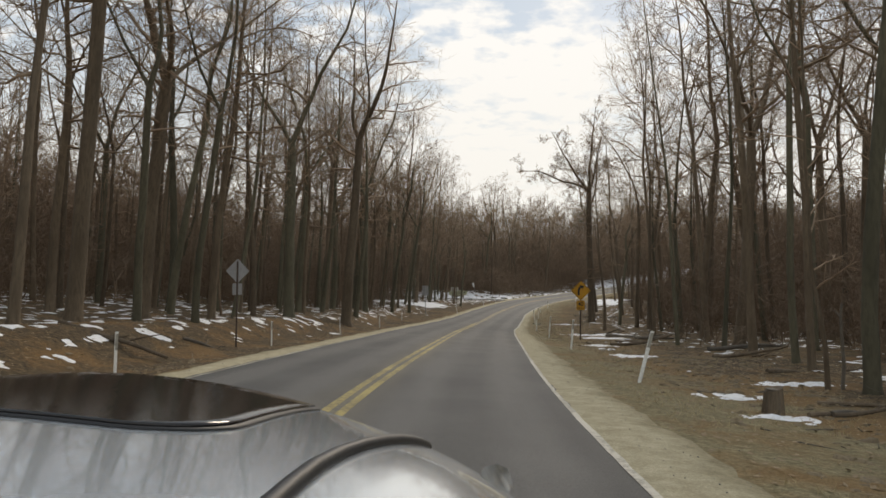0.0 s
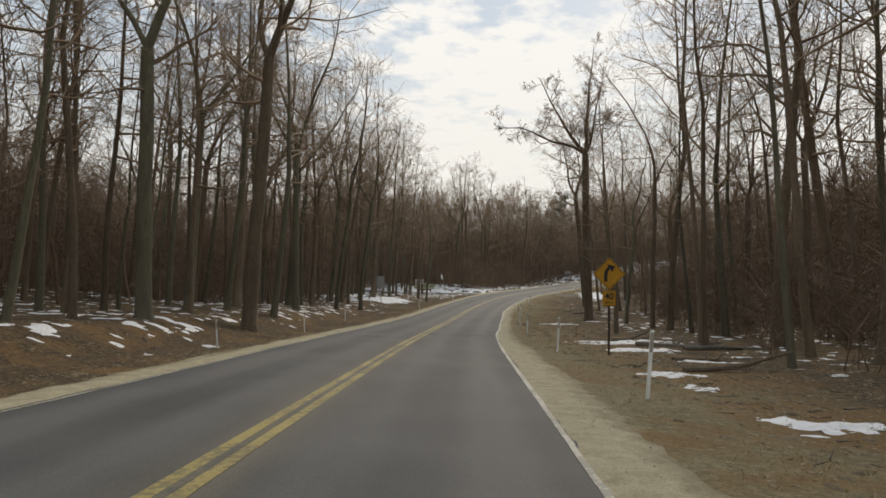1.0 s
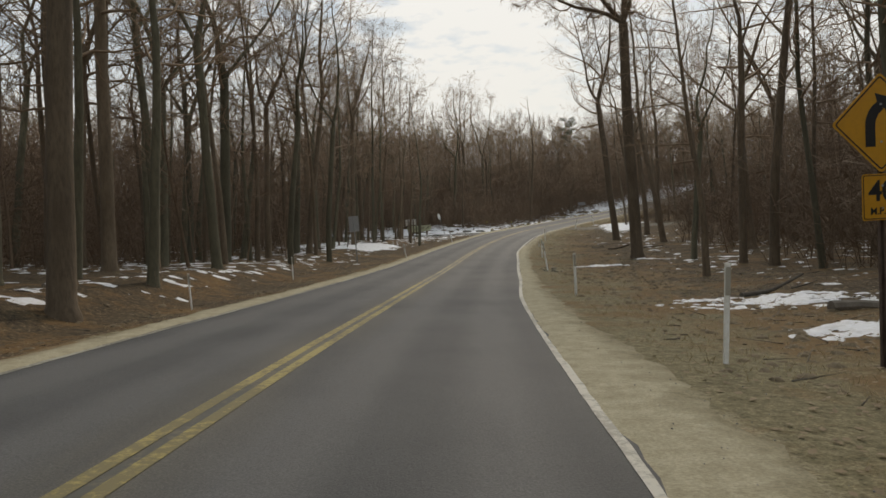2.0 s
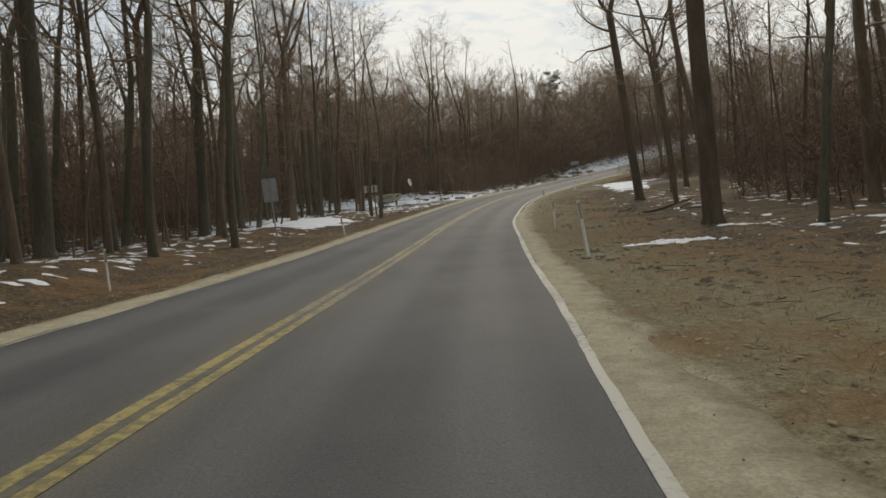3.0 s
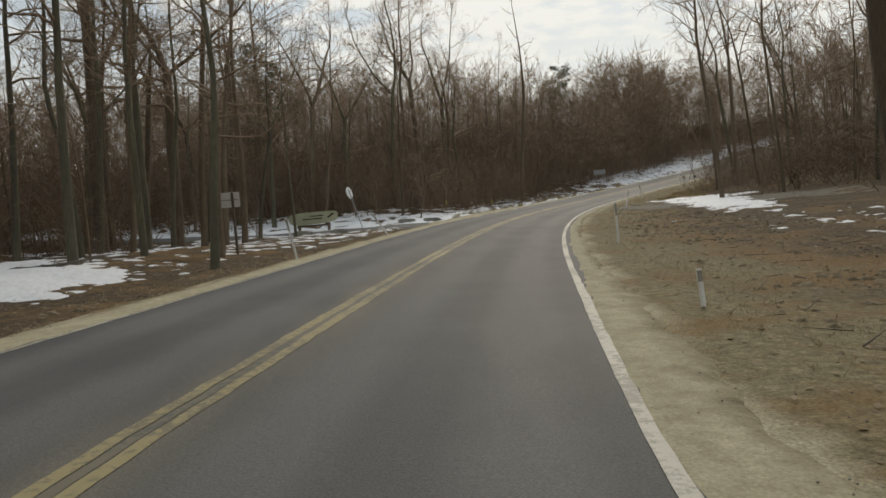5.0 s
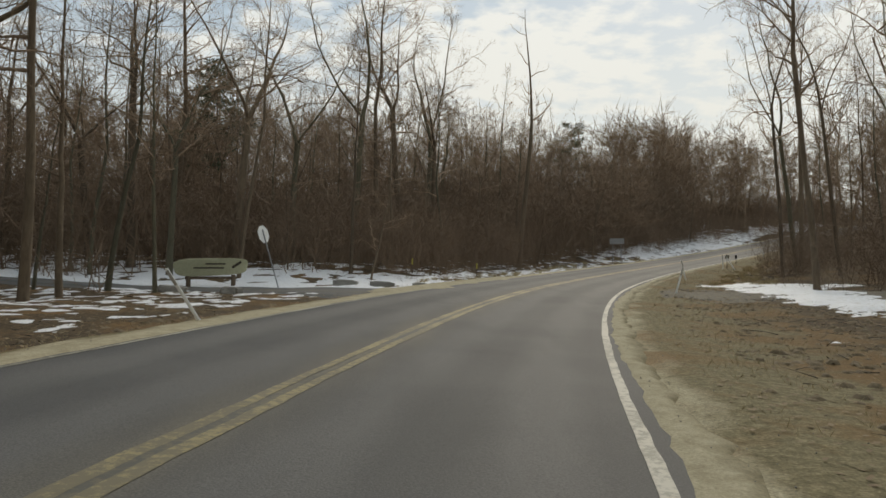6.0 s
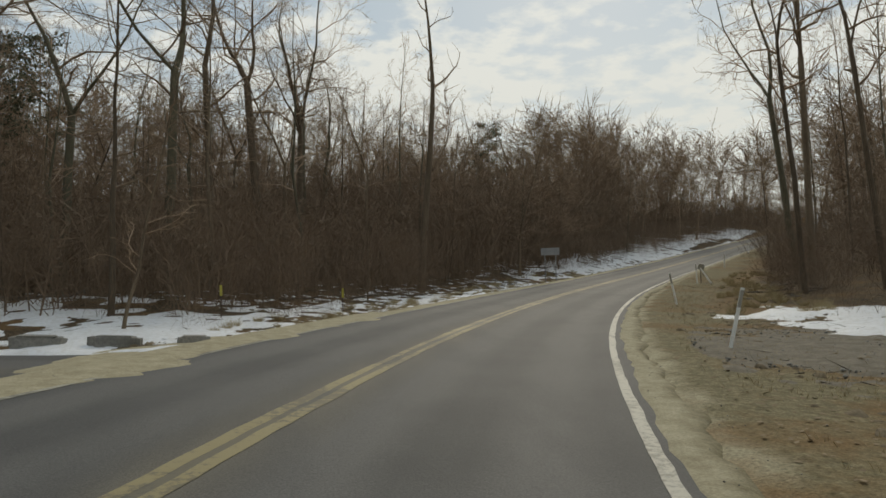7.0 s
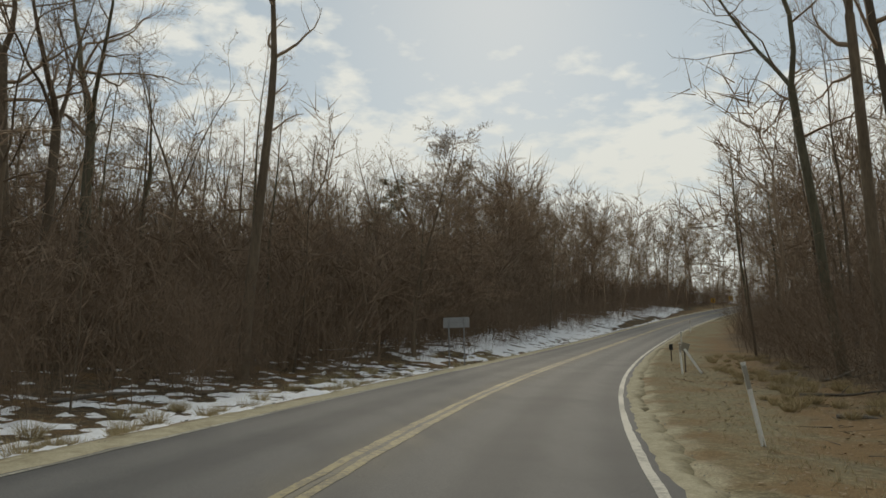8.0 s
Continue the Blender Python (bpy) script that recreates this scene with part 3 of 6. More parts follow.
# the park road that joins from the left, with its sandy apron, and the gravel pull-off on the right
draped("side_road", [((11.3, 137.0), (17.2, 150.2)), ((9.2, 141.5), (14.0, 149.6)), ((5.6, 147.2), (8.2, 150.6)), ((-10.0, 153.6), (-8.4, 157.6)), ((-40.0, 164.8), (-38.4, 168.8))], 0.8, 0.02, ASPHALT, "dark asphalt park road joining the main road", "road", edge=0.1)

# ---- snow ----
def grain_noise(x, y, seed):
    """Smooth value noise on the unit grid."""
    xi, yi = np.floor(x).astype(np.int64), np.floor(y).astype(np.int64)
    fx, fy = x - xi, y - yi
    fx, fy = fx * fx * (3 - 2 * fx), fy * fy * (3 - 2 * fy)

    def lot(a, b):
        n = (a * 374761393 + b * 668265263 + seed * 1442695041) & 0x7FFFFFFF
        n = ((n ^ (n >> 13)) * 1274126177) & 0x7FFFFFFF
        return (n ^ (n >> 16)) % 10007 / 10007.0

    top = lot(xi, yi) * (1 - fx) + lot(xi + 1, yi) * fx
    low = lot(xi, yi + 1) * (1 - fx) + lot(xi + 1, yi + 1) * fx
    return top * (1 - fy) + low * fy


def rough_noise(x, y, seed, octaves=4):
    total, size, weight = 0, 1.0, 0.5
    for k in range(octaves):
        total = total + weight * grain_noise(x * size, y * size, seed + k)
        size, weight = size * 2.1, weight * 0.55
    return total


def snow_field(name, x0, x1, y0, y1, step, cover, seed, label, thick=0.1, grain=0.45, mat=None, category="snow", kind="stuff", lump=0.03):
    """Old snow left where cover(x, y) and a noise together pass a limit; its edges run out into the ground."""
    xs, ys = np.arange(x0, x1, step), np.arange(y0, y1, step)
    gx, gy = np.meshgrid(xs, ys)
    x, y = gx.ravel(), gy.ravel()
    v = cover(x, y) + (rough_noise(x * grain, y * grain, seed) - 0.48) * 2.2
    faces = grid_faces(len(ys), len(xs))
    faces = faces[(v[faces] > 0).any(1)]
    keep = np.unique(faces)
    index = np.full(len(x), -1)
    index[keep] = np.arange(len(keep))
    x, y, v = x[keep], y[keep], v[keep]
    z = land(x, y) + np.clip(v, -0.5, 0.7) * thick * 2 + lump * (rough_noise(x * 2.2, y * 2.2, seed + 9) - 0.5)
    tagged(new(name, mesh_of(name, np.column_stack([x, y, z]), index[faces], mat or SNOW, True)), label, category, kind=kind)


def oval(x, y, cx, cy, rx, ry, turn=0.0):
    """1 in the middle of an oval, 0 on its rim, below outside."""
    c, s = math.cos(radians(turn)), math.sin(radians(turn))
    dx, dy = (x - cx) * c + (y - cy) * s, -(x - cx) * s + (y - cy) * c
    return 1 - np.sqrt((dx / rx) ** 2 + (dy / ry) ** 2)


def pull_off_snow(x, y):
    return np.maximum(oval(x, y, 32.4, 143.0, 2.7, 11.5, -14), oval(x, y, 35.0, 152.0, 3.4, 2.8)) * 1.5 - 0.12


def side_road_snow(x, y):
    off, dist = side_track(x, y)
    back = off
    j, d = along(x, y)
    inside = np.where((back > 2.0) & (d < -5.6) & (dist > -9), 0.42 - 0.045 * (back - 2.0), -2)
    return np.where(dist > 45, -2, inside)


def bank_snow(x, y):
    j, d = along(x, y)
    s = j - 60
    a = -d
    near = 0.08 + 0.16 * (1 - smooth(168, 186, s)) - 0.085 * abs(a - 6.3) * (1 - 0.8 * smooth(186, 210, s)) + 0.2 * smooth(186, 232, s)
    return np.where((d < -4.7) & (a < 26), near - 0.45 * (1 - smooth(157, 164, s)) - np.where(a < 5.2, 0.4, 0), -2)


def left_hollow_snow(x, y):
    return np.maximum(oval(x, y, -3.8, 115.0, 4.4, 5.6, -12) * 1.5, oval(x, y, -9.0, 124.0, 3.4, 3.4)) + np.where(along(x, y)[1] > -8.8, -1.5, -0.05)


def woods_snow(x, y):
    j, d = along(x, y)
    a = abs(d)
    lean = np.where(d < 0, -0.43 - 0.3 * (1 - smooth(8.6, 10.5, a)), -0.5 - 0.3 * (1 - smooth(10.5, 13.5, a)))
    off, dist = side_track(x, y)
    lean = np.where((j > 186) & (d < -7) & (a < 24), -0.3, lean)
    lean = np.where(j > 190, np.where(d < -6.5, lean, -2), lean)
    lean = np.where((abs(off) < 3) & (dist > -4), -2, lean)
    return np.where(a < 8.0, -2, lean)


def verge_snow(x, y):
    spots = ((12.0, 55.2, 1.7, 1.3), (10.4, 48.8, 0.8, 0.5), (11.3, 43.6, 1.1, 0.4), (8.1, 37.8, 0.8, 0.5), (7.7, 34.6, 0.5, 0.4), (7.7, 29.4, 0.9, 0.5),
             (6.3, 15.8, 0.7, 0.4), (13.2, 78.0, 1.3, 0.5), (16.9, 82.5, 0.9, 0.4), (5.8, 12.8, 0.5, 0.3), (9.0, 18.8, 0.8, 0.3), (11.0, 49.5, 1.2, 0.7), (-9.7, 18.4, 0.36, 0.18), (-10.6, 20.9, 0.36, 0.2), (-7.2, 49.2, 0.45, 0.3))
    v = np.full(len(x), -2.0)
    for cx, cy, rx, ry in spots:
        v = np.maximum(v, oval(x, y, cx, cy, rx * 1.3, ry * 1.4))
    return v * 0.8 - 0.3


def apron_sand(x, y):
    j, d = along(x, y)
    s = j - 60
    reach = 4.3 + 4.2 * np.exp(-((s - 147.5) / 6.5) ** 2)
    return np.where((s > 128) & (s < 166), 0.9 * np.minimum(-3.55 - d, reach + d) - 0.05 - 0.9 * (1 - smooth(128, 143, s)) - 0.9 * smooth(153, 166, s), -2)


def pull_off_gravel(x, y):
    v = np.maximum(oval(x, y, 27.5, 144.0, 3.4, 4.2, -20), oval(x, y, 33.0, 143.0, 9.0, 4.5, -22)) * 1.3 - 0.1
    return v - 3 * (1 - smooth(4.6, 5.6, along(x, y)[1]))


snow_field("sand_apron", 8, 27, 126, 166, 0.3, apron_sand, 31, "pale sandy apron at the mouth of the park road", 0.05, 0.8, SAND, "shoulder", "structure")
snow_field("driveway", 22, 48, 132, 152, 0.35, pull_off_gravel, 33, "brown-grey gravel pull-off strewn with litter beside the road", 0.035, 1.6, GRAVEL, "driveway", "structure")
snow_field("pull_off_snow", 23, 41, 128, 158, 0.3, pull_off_snow, 3, "broad patch of old white snow beside the gravel pull-off", 0.07, 0.8, lump=0.14)
snow_field("side_road_snow", -34, 21, 146, 186, 0.25, side_road_snow, 7, "band of old snow along the far edge of the park road", 0.07, 0.95)
snow_field("bank_snow", 8, 46, 152, 204, 0.2, lambda x, y: np.where(along(x, y)[0] < 250, bank_snow(x, y), -2), 11, "ragged scraps of old snow on the bank below the thicket", 0.05, 1.7, lump=0.2)
snow_field("far_bank_snow", 20, 112, 180, 290, 0.4, lambda x, y: np.where(along(x, y)[0] < 249.5, -2, bank_snow(x, y)), 11, "patchy old snow on the bank below the thicket", 0.04, 1.1)
snow_field("hollow_snow", -15, 4, 104, 130, 0.3, left_hollow_snow, 15, "patch of old snow at the edge of the woods", 0.08)
snow_field("woods_snow", -36, 36, -2, 150, 0.22, woods_snow, 19, "thin scattered scraps of old snow on the forest floor", 0.045, 1.7, lump=0.14)
snow_field("verge_snow", -12, 19, 11, 86, 0.12, verge_snow, 23, "small melting scraps of snow on the verge", 0.05, 3.6, lump=0.12)


# ---- posts and signs ----
def delineator(height=1.28):
    """A flexible white marker post with a grey reflector band and a folded tip."""
    ob = new("marker_post")
    ob.empty_display_size = 0.2
    section = [(-0.052, 0.012), (-0.046, -0.006), (-0.02, -0.016), (0.02, -0.016), (0.046, -0.006), (0.052, 0.012), (0.04, 0.008), (0.018, -0.004), (-0.018, -0.004), (-0.04, 0.008)]
    bm = bmesh.new()
    rings = [[bm.verts.new((x, y + 0.004 * math.sin(z * 2), z)) for x, y in section] for z in (-0.15, 0.3, 0.7, height - 0.03, height)]
    for a, b in zip(rings, rings[1:]):
        for k in range(len(section)):
            bm.faces.new([a[k], a[(k + 1) % len(section)], b[(k + 1) % len(section)], b[k]])
    bm.faces.new(rings[-1])
    part("blade", bm, POST_WHITE, ob)
    part("reflector", box((0.088, 0.006, 0.36), (0, -0.0195, height - 0.21), 0.002), POST_GREY, ob, "grey-tan reflective sheet")
    part("cap", box((0.112, 0.036, 0.03), (0, -0.001, height + 0.006), 0.006), POST_WHITE, ob)
    return tagged(ob, "slim white plastic roadside marker post in the verge", "marker post", "marker posts along the road")


POST = delineator()
# x, y, lean to the right in degrees, height
POSTS = [
    (4.82, 17.84, 14, 1), (5.61, 31.79, 4, 1), (6.72, 46.03, 3, 1.02), (7.63, 59.29, 0, 1), (9.4, 74.2, -7, 1.18), (11.5, 88.1, -1, 1), (13.7, 102.6, -4, 0.42),
    (16.5, 115.4, -1, 1), (25.95, 144.0, 15, 1), (32.0, 157.7, -12, 1.02), (42.3, 174.6, -3, 1), (56.9, 195.7, 2, 1), (76.0, 221.4, 0, 1),
    (-7.0, 16.0, 1, 0.95), (-7.8, 34.1, 0, 0.9), (-6.6, 48.35, -3, 0.9), (-5.25, 62.9, -2, 1), (-4.22, 78.03, 0, 1), (1.9, 91.7, -8, 0.75), (6.5, 115.6, -10, 1.0), (9.25, 126.4, -32, 0.95),
]
for k, (x, y, lean, tall) in enumerate(POSTS):
    turn = -math.degrees(float(HEAD[int(along(x, y)[0][0])]))
    if x < -4:
        turn += 50
    m = pose(x, y, float(land(x, y)[0]) - 0.02) @ pose(0, 0, 0, 0, lean, 0) @ pose(0, 0, 0, 0, 0, turn) @ Matrix.Diagonal((0.75 if x < 0 else 0.86, 0.9, tall, 1))
    label = {14: "", 15: "white marker post leaning towards the woods", -12: "white marker post leaning towards the lane", -32: "white marker post knocked far over"}.get(lean, "")
    label = label or ("short broken stub of a white marker post" if tall < 0.5 else "")
    ob = copy_thing(POST, m) if k else POST
    if not k:
        ob.matrix_basis = m
    tagged(ob, label)


def outline_rounded(w, h, r, steps=4):
    pts = []
    for cx, cz, a0 in ((w / 2 - r, h / 2 - r, 0), (-w / 2 + r, h / 2 - r, 90), (-w / 2 + r, -h / 2 + r, 180), (w / 2 - r, -h / 2 + r, 270)):
        for k in range(steps + 1):
            a = radians(a0 + 90 * k / steps)
            pts.append((cx + r * math.cos(a), cz + r * math.sin(a)))
    return pts


def turned(pts, degrees):
    c, s = math.cos(radians(degrees)), math.sin(radians(degrees))
    return [(x * c - z * s, x * s + z * c) for x, z in pts]


def channel_post(height, at, mat, parent, name="post"):
    """A U-shaped steel sign post."""
    section = [(-0.04, -0.015), (-0.022, -0.015), (-0.014, 0.02), (0.014, 0.02), (0.022, -0.015), (0.04, -0.015), (0.03, -0.003), (0.02, 0.03), (-0.02, 0.03), (-0.03, -0.003)]
    bm = bmesh.new()
    rings = [[bm.verts.new((at[0] + x, at[1] + y, at[2] + z)) for x, y in section] for z in (-0.3, height)]
    for k in range(len(section)):
        bm.faces.new([rings[0][k], rings[0][(k + 1) % 10], rings[1][(k + 1) % 10], rings[1][k]])
    bm.faces.new(rings[1])
    return part(name, bm, mat, parent)


def frame_ring(outer, inner, y, thick=0.002):
    bm = bmesh.new()
    n = len(outer)
    vo, vi = [bm.verts.new((x, y, z)) for x, z in outer], [bm.verts.new((x, y, z)) for x, z in inner]
    wo, wi = [bm.verts.new((x, y + thick, z)) for x, z in outer], [bm.verts.new((x, y + thick, z)) for x, z in inner]
    for k in range(n):
        q = (k + 1) % n
        bm.faces.new([vo[k], vo[q], vi[q], vi[k]])
        bm.faces.new([vo[k], wo[k], wo[q], vo[q]])
        bm.faces.new([vi[k], vi[q], wi[q], wi[k]])
    return bm


def lettering(text, size, centre, mat, parent, name, stretch=1.0):
    """Raised letters on the front of a plate that looks to -y."""
    curve = bpy.data.curves.new("text", "FONT")
    curve.body, curve.size, curve.align_x, curve.align_y, curve.extrude, curve.offset = text, size, "CENTER", "CENTER", 0.002, size * 0.02
    holder = new("text_source", curve)
    bpy.context.view_layer.update()
    me = bpy.data.meshes.new_from_object(holder.evaluated_get(bpy.context.evaluated_depsgraph_get()))
    bpy.data.objects.remove(holder)
    me.transform(Matrix.Translation(centre) @ Matrix.Rotation(radians(90), 4, "X") @ Matrix.Diagonal((stretch, 1, 1, 1)))
    me.materials.clear()
    me.materials.append(mat)
    ob = new(name, me)
    ob.parent = parent
    return ob


def diamond_sign(x, y, turn, top, front, label, lean=(0, 0)):
    """Warning diamond over a small plaque on a steel post; the front looks to -y before it is turned."""
    ob = thing("warning_sign", x, y, turn, lean=lean)
    side = 0.762
    base = float(land(x, y)[0])
    if front:
        ob.matrix_world = ob.matrix_world @ Matrix.Scale(1.15, 4)
        top = base + (top - base) / 1.15
    middle = top - base - side / math.sqrt(2)
    channel_post(top - base - 0.12, (0, 0.012, 0), STEEL, ob)
    shape = turned(outline_rounded(side, side, 0.04), 45)
    panel = part("panel", plate(shape, 0.004, at=(0, -0.02, middle)), SIGN_YELLOW if front else ALUMINIUM, ob, "yellow diamond panel" if front else "bare metal back of the diamond panel")
    low = middle - 0.79
    plaque = part("plaque", plate(outline_rounded(0.44, 0.5, 0.03), 0.004, at=(0, -0.02, low)), SIGN_YELLOW if front else ALUMINIUM, ob, "small yellow speed plaque" if front else "bare metal back of the plaque")
    if front:
        inner, outer = turned(outline_rounded(side - 0.075, side - 0.075, 0.028), 45), turned(outline_rounded(side - 0.045, side - 0.045, 0.034), 45)
        part("border", frame_ring([(a, b + middle) for a, b in outer], [(a, b + middle) for a, b in inner], -0.0225), SIGN_BLACK, panel, "thin black border")
        # arrow that bends to the right
        left, right = [], []
        for k in range(9):
            a = radians(180 - 7.5 * k)
            left.append((0.13 + 0.3 * math.cos(a), -0.02 + 0.3 * math.sin(a)))
            right.append((0.13 + 0.19 * math.cos(a), -0.02 + 0.19 * math.sin(a)))
        bow = [(-0.17, -0.25)] + left + right[::-1] + [(-0.06, -0.25)]
        bm = plate([(a, b) for a, b in bow], 0.002, at=(0, -0.0235, middle))
        part("arrow_shaft", bm, SIGN_BLACK, panel, "black bent arrow")
        part("arrow_head", plate([(-0.06, 0.32), (0.2, 0.245), (0.075, 0.06), (0.05, 0.15), (-0.03, 0.2)], 0.002, at=(0, -0.0245, middle)), SIGN_BLACK, panel, "black arrow point")
        outer, inner = outline_rounded(0.415, 0.475, 0.024), outline_rounded(0.395, 0.455, 0.018)
        part("border", frame_ring([(a, b + low) for a, b in outer], [(a, b + low) for a, b in inner], -0.0225), SIGN_BLACK, plaque, "thin black border")
        lettering("40", 0.31, (0, -0.022, low + 0.055), SIGN_BLACK, plaque, "number", 0.95)
        lettering("M.P.H.", 0.105, (0, -0.022, low - 0.155), SIGN_BLACK, plaque, "lettering", 0.95)
    for z in (middle + 0.2, middle - 0.2, low + 0.12, low - 0.12):
        part("bolt", rod(0.012, 0.01, (0, -0.024, z), 8, turn=Matrix.Rotation(radians(90), 4, "X")), ZINC, ob)
    return tagged(ob, label, "road sign", kind="")


diamond_sign(8.6, 45.7, 0, 1.11, True, "yellow diamond curve sign with speed plaque on a rusty post")
diamond_sign(-8.9, 32.17, 172, 2.08, False, "grey metal back of a diamond road sign on a post")


def back_board(x, y, turn, top, width, height, label, legs=(0.0,), leg_mat=None, lean=(0, 0), mat=None, name="road_sign"):
    """A rectangular sign seen from behind, on one or two posts."""
    ob = thing(name, x, y, turn, lean=lean)
    tall = top - float(land(x, y)[0])
    part("panel", plate(outline_rounded(width, height, 0.05), 0.006, at=(0, -0.03, tall - height / 2)), mat or ALUMINIUM, ob, "dull metal panel")
    for k, at in enumerate(legs):
        if leg_mat is TIMBER:
            part("post", box((0.1, 0.09, tall + 0.35), (at, 0.025, (tall - 0.35) / 2 - 0.02), 0.008), TIMBER, ob, "weathered timber post")
        else:
            channel_post(tall - 0.1, (at, 0.0, 0), leg_mat or ZINC, ob)
    if len(legs) > 1:
        part("brace", box((width * 0.86, 0.02, 0.05), (0, -0.012, tall - height / 2), 0.004), ZINC, ob)
    return tagged(ob, label, "road sign")


back_board(-2.1, 96.0, 175, -0.55, 0.8, 1.25, "grey back of a tall rectangular road sign", lean=(0, 2))
back_board(2.1, 126.8, 166, -1.5, 1.3, 0.68, "back of a small double sign on two timber posts", legs=(-0.32, 0.3), leg_mat=TIMBER, mat=PALE_BOARD)
back_board(37.2, 189.0, 150, -0.75, 1.55, 0.6, "grey back of a wide low road sign on two posts", legs=(-0.45, 0.45))


def stop_sign():
    ob = thing("stop_sign", 7.1, 150.97, 111.0, lean=(0, 0))
    ob.matrix_world = pose(7.1, 150.97, float(land(7.1, 150.97)[0])) @ pose(0, 0, 0, 2, -15, 0) @ pose(0, 0, 0, 0, 0, 245)
    channel_post(3.2, (0, 0.0, 0), ZINC, ob)
    eight = [(0.46 * math.cos(radians(22.5 + 45 * k)) / math.cos(radians(22.5)), 0.46 * math.sin(radians(22.5 + 45 * k)) / math.cos(radians(22.5))) for k in range(8)]
    part("panel", plate(eight, 0.005, at=(0, -0.022, 2.95)), POST_WHITE, ob, "pale back of an octagonal panel")
    for z in (2.75, 3.15):
        part("bolt", rod(0.014, 0.012, (0, 0.034, z), 8, turn=Matrix.Rotation(radians(90), 4, "X")), ZINC, ob)
    tagged(ob, "leaning octagonal sign seen from behind, on a steel post", "road sign")


stop_sign()


def park_sign():
    """A long tan board with rounded, uneven ends on two low posts, with rows of lettering too small to read."""
    ob = thing("park_sign", 3.2, 152.6, 14)
    ob.matrix_world = ob.matrix_world @ Matrix.Diagonal((1.18, 1.1, 1.1, 1))
    n = 28
    edge = []
    for k in range(n):
        a = 2 * math.pi * k / n
        x = 1.65 * math.copysign(abs(math.cos(a)) ** 0.55, math.cos(a)) * (1 + 0.02 * math.sin(5 * a))
        z = 0.44 * math.copysign(abs(math.sin(a)) ** 0.5, math.sin(a)) * (1 + 0.05 * math.sin(3 * a + 1)) + 0.05 * x / 1.65
        edge.append((x, z))
    board = part("board", plate(edge, 0.16, at=(0, -0.08, 1.05)), SIGN_TAN, ob, "tan painted wooden board with rounded ends")
    bevel = board.modifiers.new("edge", "BEVEL")
    bevel.width, bevel.segments, bevel.limit_method = 0.03, 2, "ANGLE"
    for z, w, x in ((1.2, 0.9, 0.2), (1.0, 1.35, -0.1)):
        part("lettering_bar", box((w, 0.012, 0.07), (x, -0.088, z), 0.003, None), SIGN_BROWN, board, "dark bar of carved lettering")
    part("emblem", box((0.5, 0.012, 0.12), (1.15, -0.088, 1.16), 0.004, Matrix.Rotation(radians(-35), 4, "Y")), SIGN_BROWN, board, "dark slanted carved emblem")
    for x in (-1.0, 1.0):
        part("post", rod(0.11, 0.95, (x, 0.03, -0.3), 10), TIMBER, ob, "short dark timber post")
    part("crossbar", box((2.3, 0.1, 0.14), (0, 0.03, 0.5), 0.015), TIMBER, ob, "dark timber rail")
    tagged(ob, "long tan wooden park sign on two low posts", "sign")


park_sign()


def yellow_marker(x, y, tall):
    ob = thing("yellow_marker", x, y, 5)
    part("post", rod(0.022, tall, (0, 0, -0.1), 8), STEEL, ob)
    part("panel", plate(outline_rounded(0.09, 0.4, 0.02), 0.004, at=(0, -0.03, tall - 0.3)), MARKER_YELLOW, ob, "slim yellow-green panel")
    tagged(ob, "slim yellow-green marker on a thin post in the snow", "marker", "yellow markers by the park road")


yellow_marker(14.4, 158.6, 1.35)
yellow_marker(19.0, 162.4, 1.2)


def chevron_sign(x, y, turn):
    ob = thing("chevron_sign", x, y, turn)
    channel_post(2.2, (0, 0.012, 0), STEEL, ob)
    panel = part("panel", plate(outline_rounded(0.75, 0.9, 0.04), 0.005, at=(0, -0.02, 1.8)), SIGN_YELLOW, ob, "yellow panel")
    part("chevron", plate([(-0.22, 0.38), (0.02, 0.38), (0.28, 0.0), (0.02, -0.38), (-0.22, -0.38), (0.04, 0.0)], 0.003, at=(0, -0.024, 1.8)), SIGN_BLACK, panel, "black chevron")
    tagged(ob, "yellow chevron sign at the far bend", "road sign", "chevron signs at the far bend")


for station in (308, 318):
    i = station + 60
    chevron_sign(AXIS[i, 0] - math.cos(HEAD[i]) * 4.9, AXIS[i, 1] + math.sin(HEAD[i]) * 4.9, -35)



def knocked_marker():
    """What is left of a hit sign: a white strip bent over beside a dark crumpled panel."""
    ob = thing("broken_sign", 43.1, 175.3, -30)
    part("bent_strip", box((0.1, 0.025, 1.25), (0.2, 0, 0.5), 0.005, Matrix.Rotation(radians(-32), 4, "Y")), POST_WHITE, ob, "white bent plastic strip")
    part("crumpled_panel", box((0.34, 0.03, 0.4), (-0.1, 0.06, 1.1), 0.01, Matrix.Rotation(radians(18), 4, "Y") @ Matrix.Rotation(radians(22), 4, "X")), POST_GREY, ob, "grey crumpled panel")
    part("post", rod(0.03, 1.15, (-0.12, 0.08, -0.1), 8), STEEL, ob)
    tagged(ob, "broken roadside sign with a bent white strip", "road sign")
    ob = thing("reflector_panel", 47.6, 183.2, -30)
    part("post", rod(0.03, 1.0, (0, 0, -0.1), 8), STEEL, ob)
    part("panel", box((0.2, 0.03, 0.32), (0, -0.02, 0.78), 0.01), SIGN_BLACK, ob, "dark panel")
    tagged(ob, "dark reflector panel on a short post", "marker")


knocked_marker()


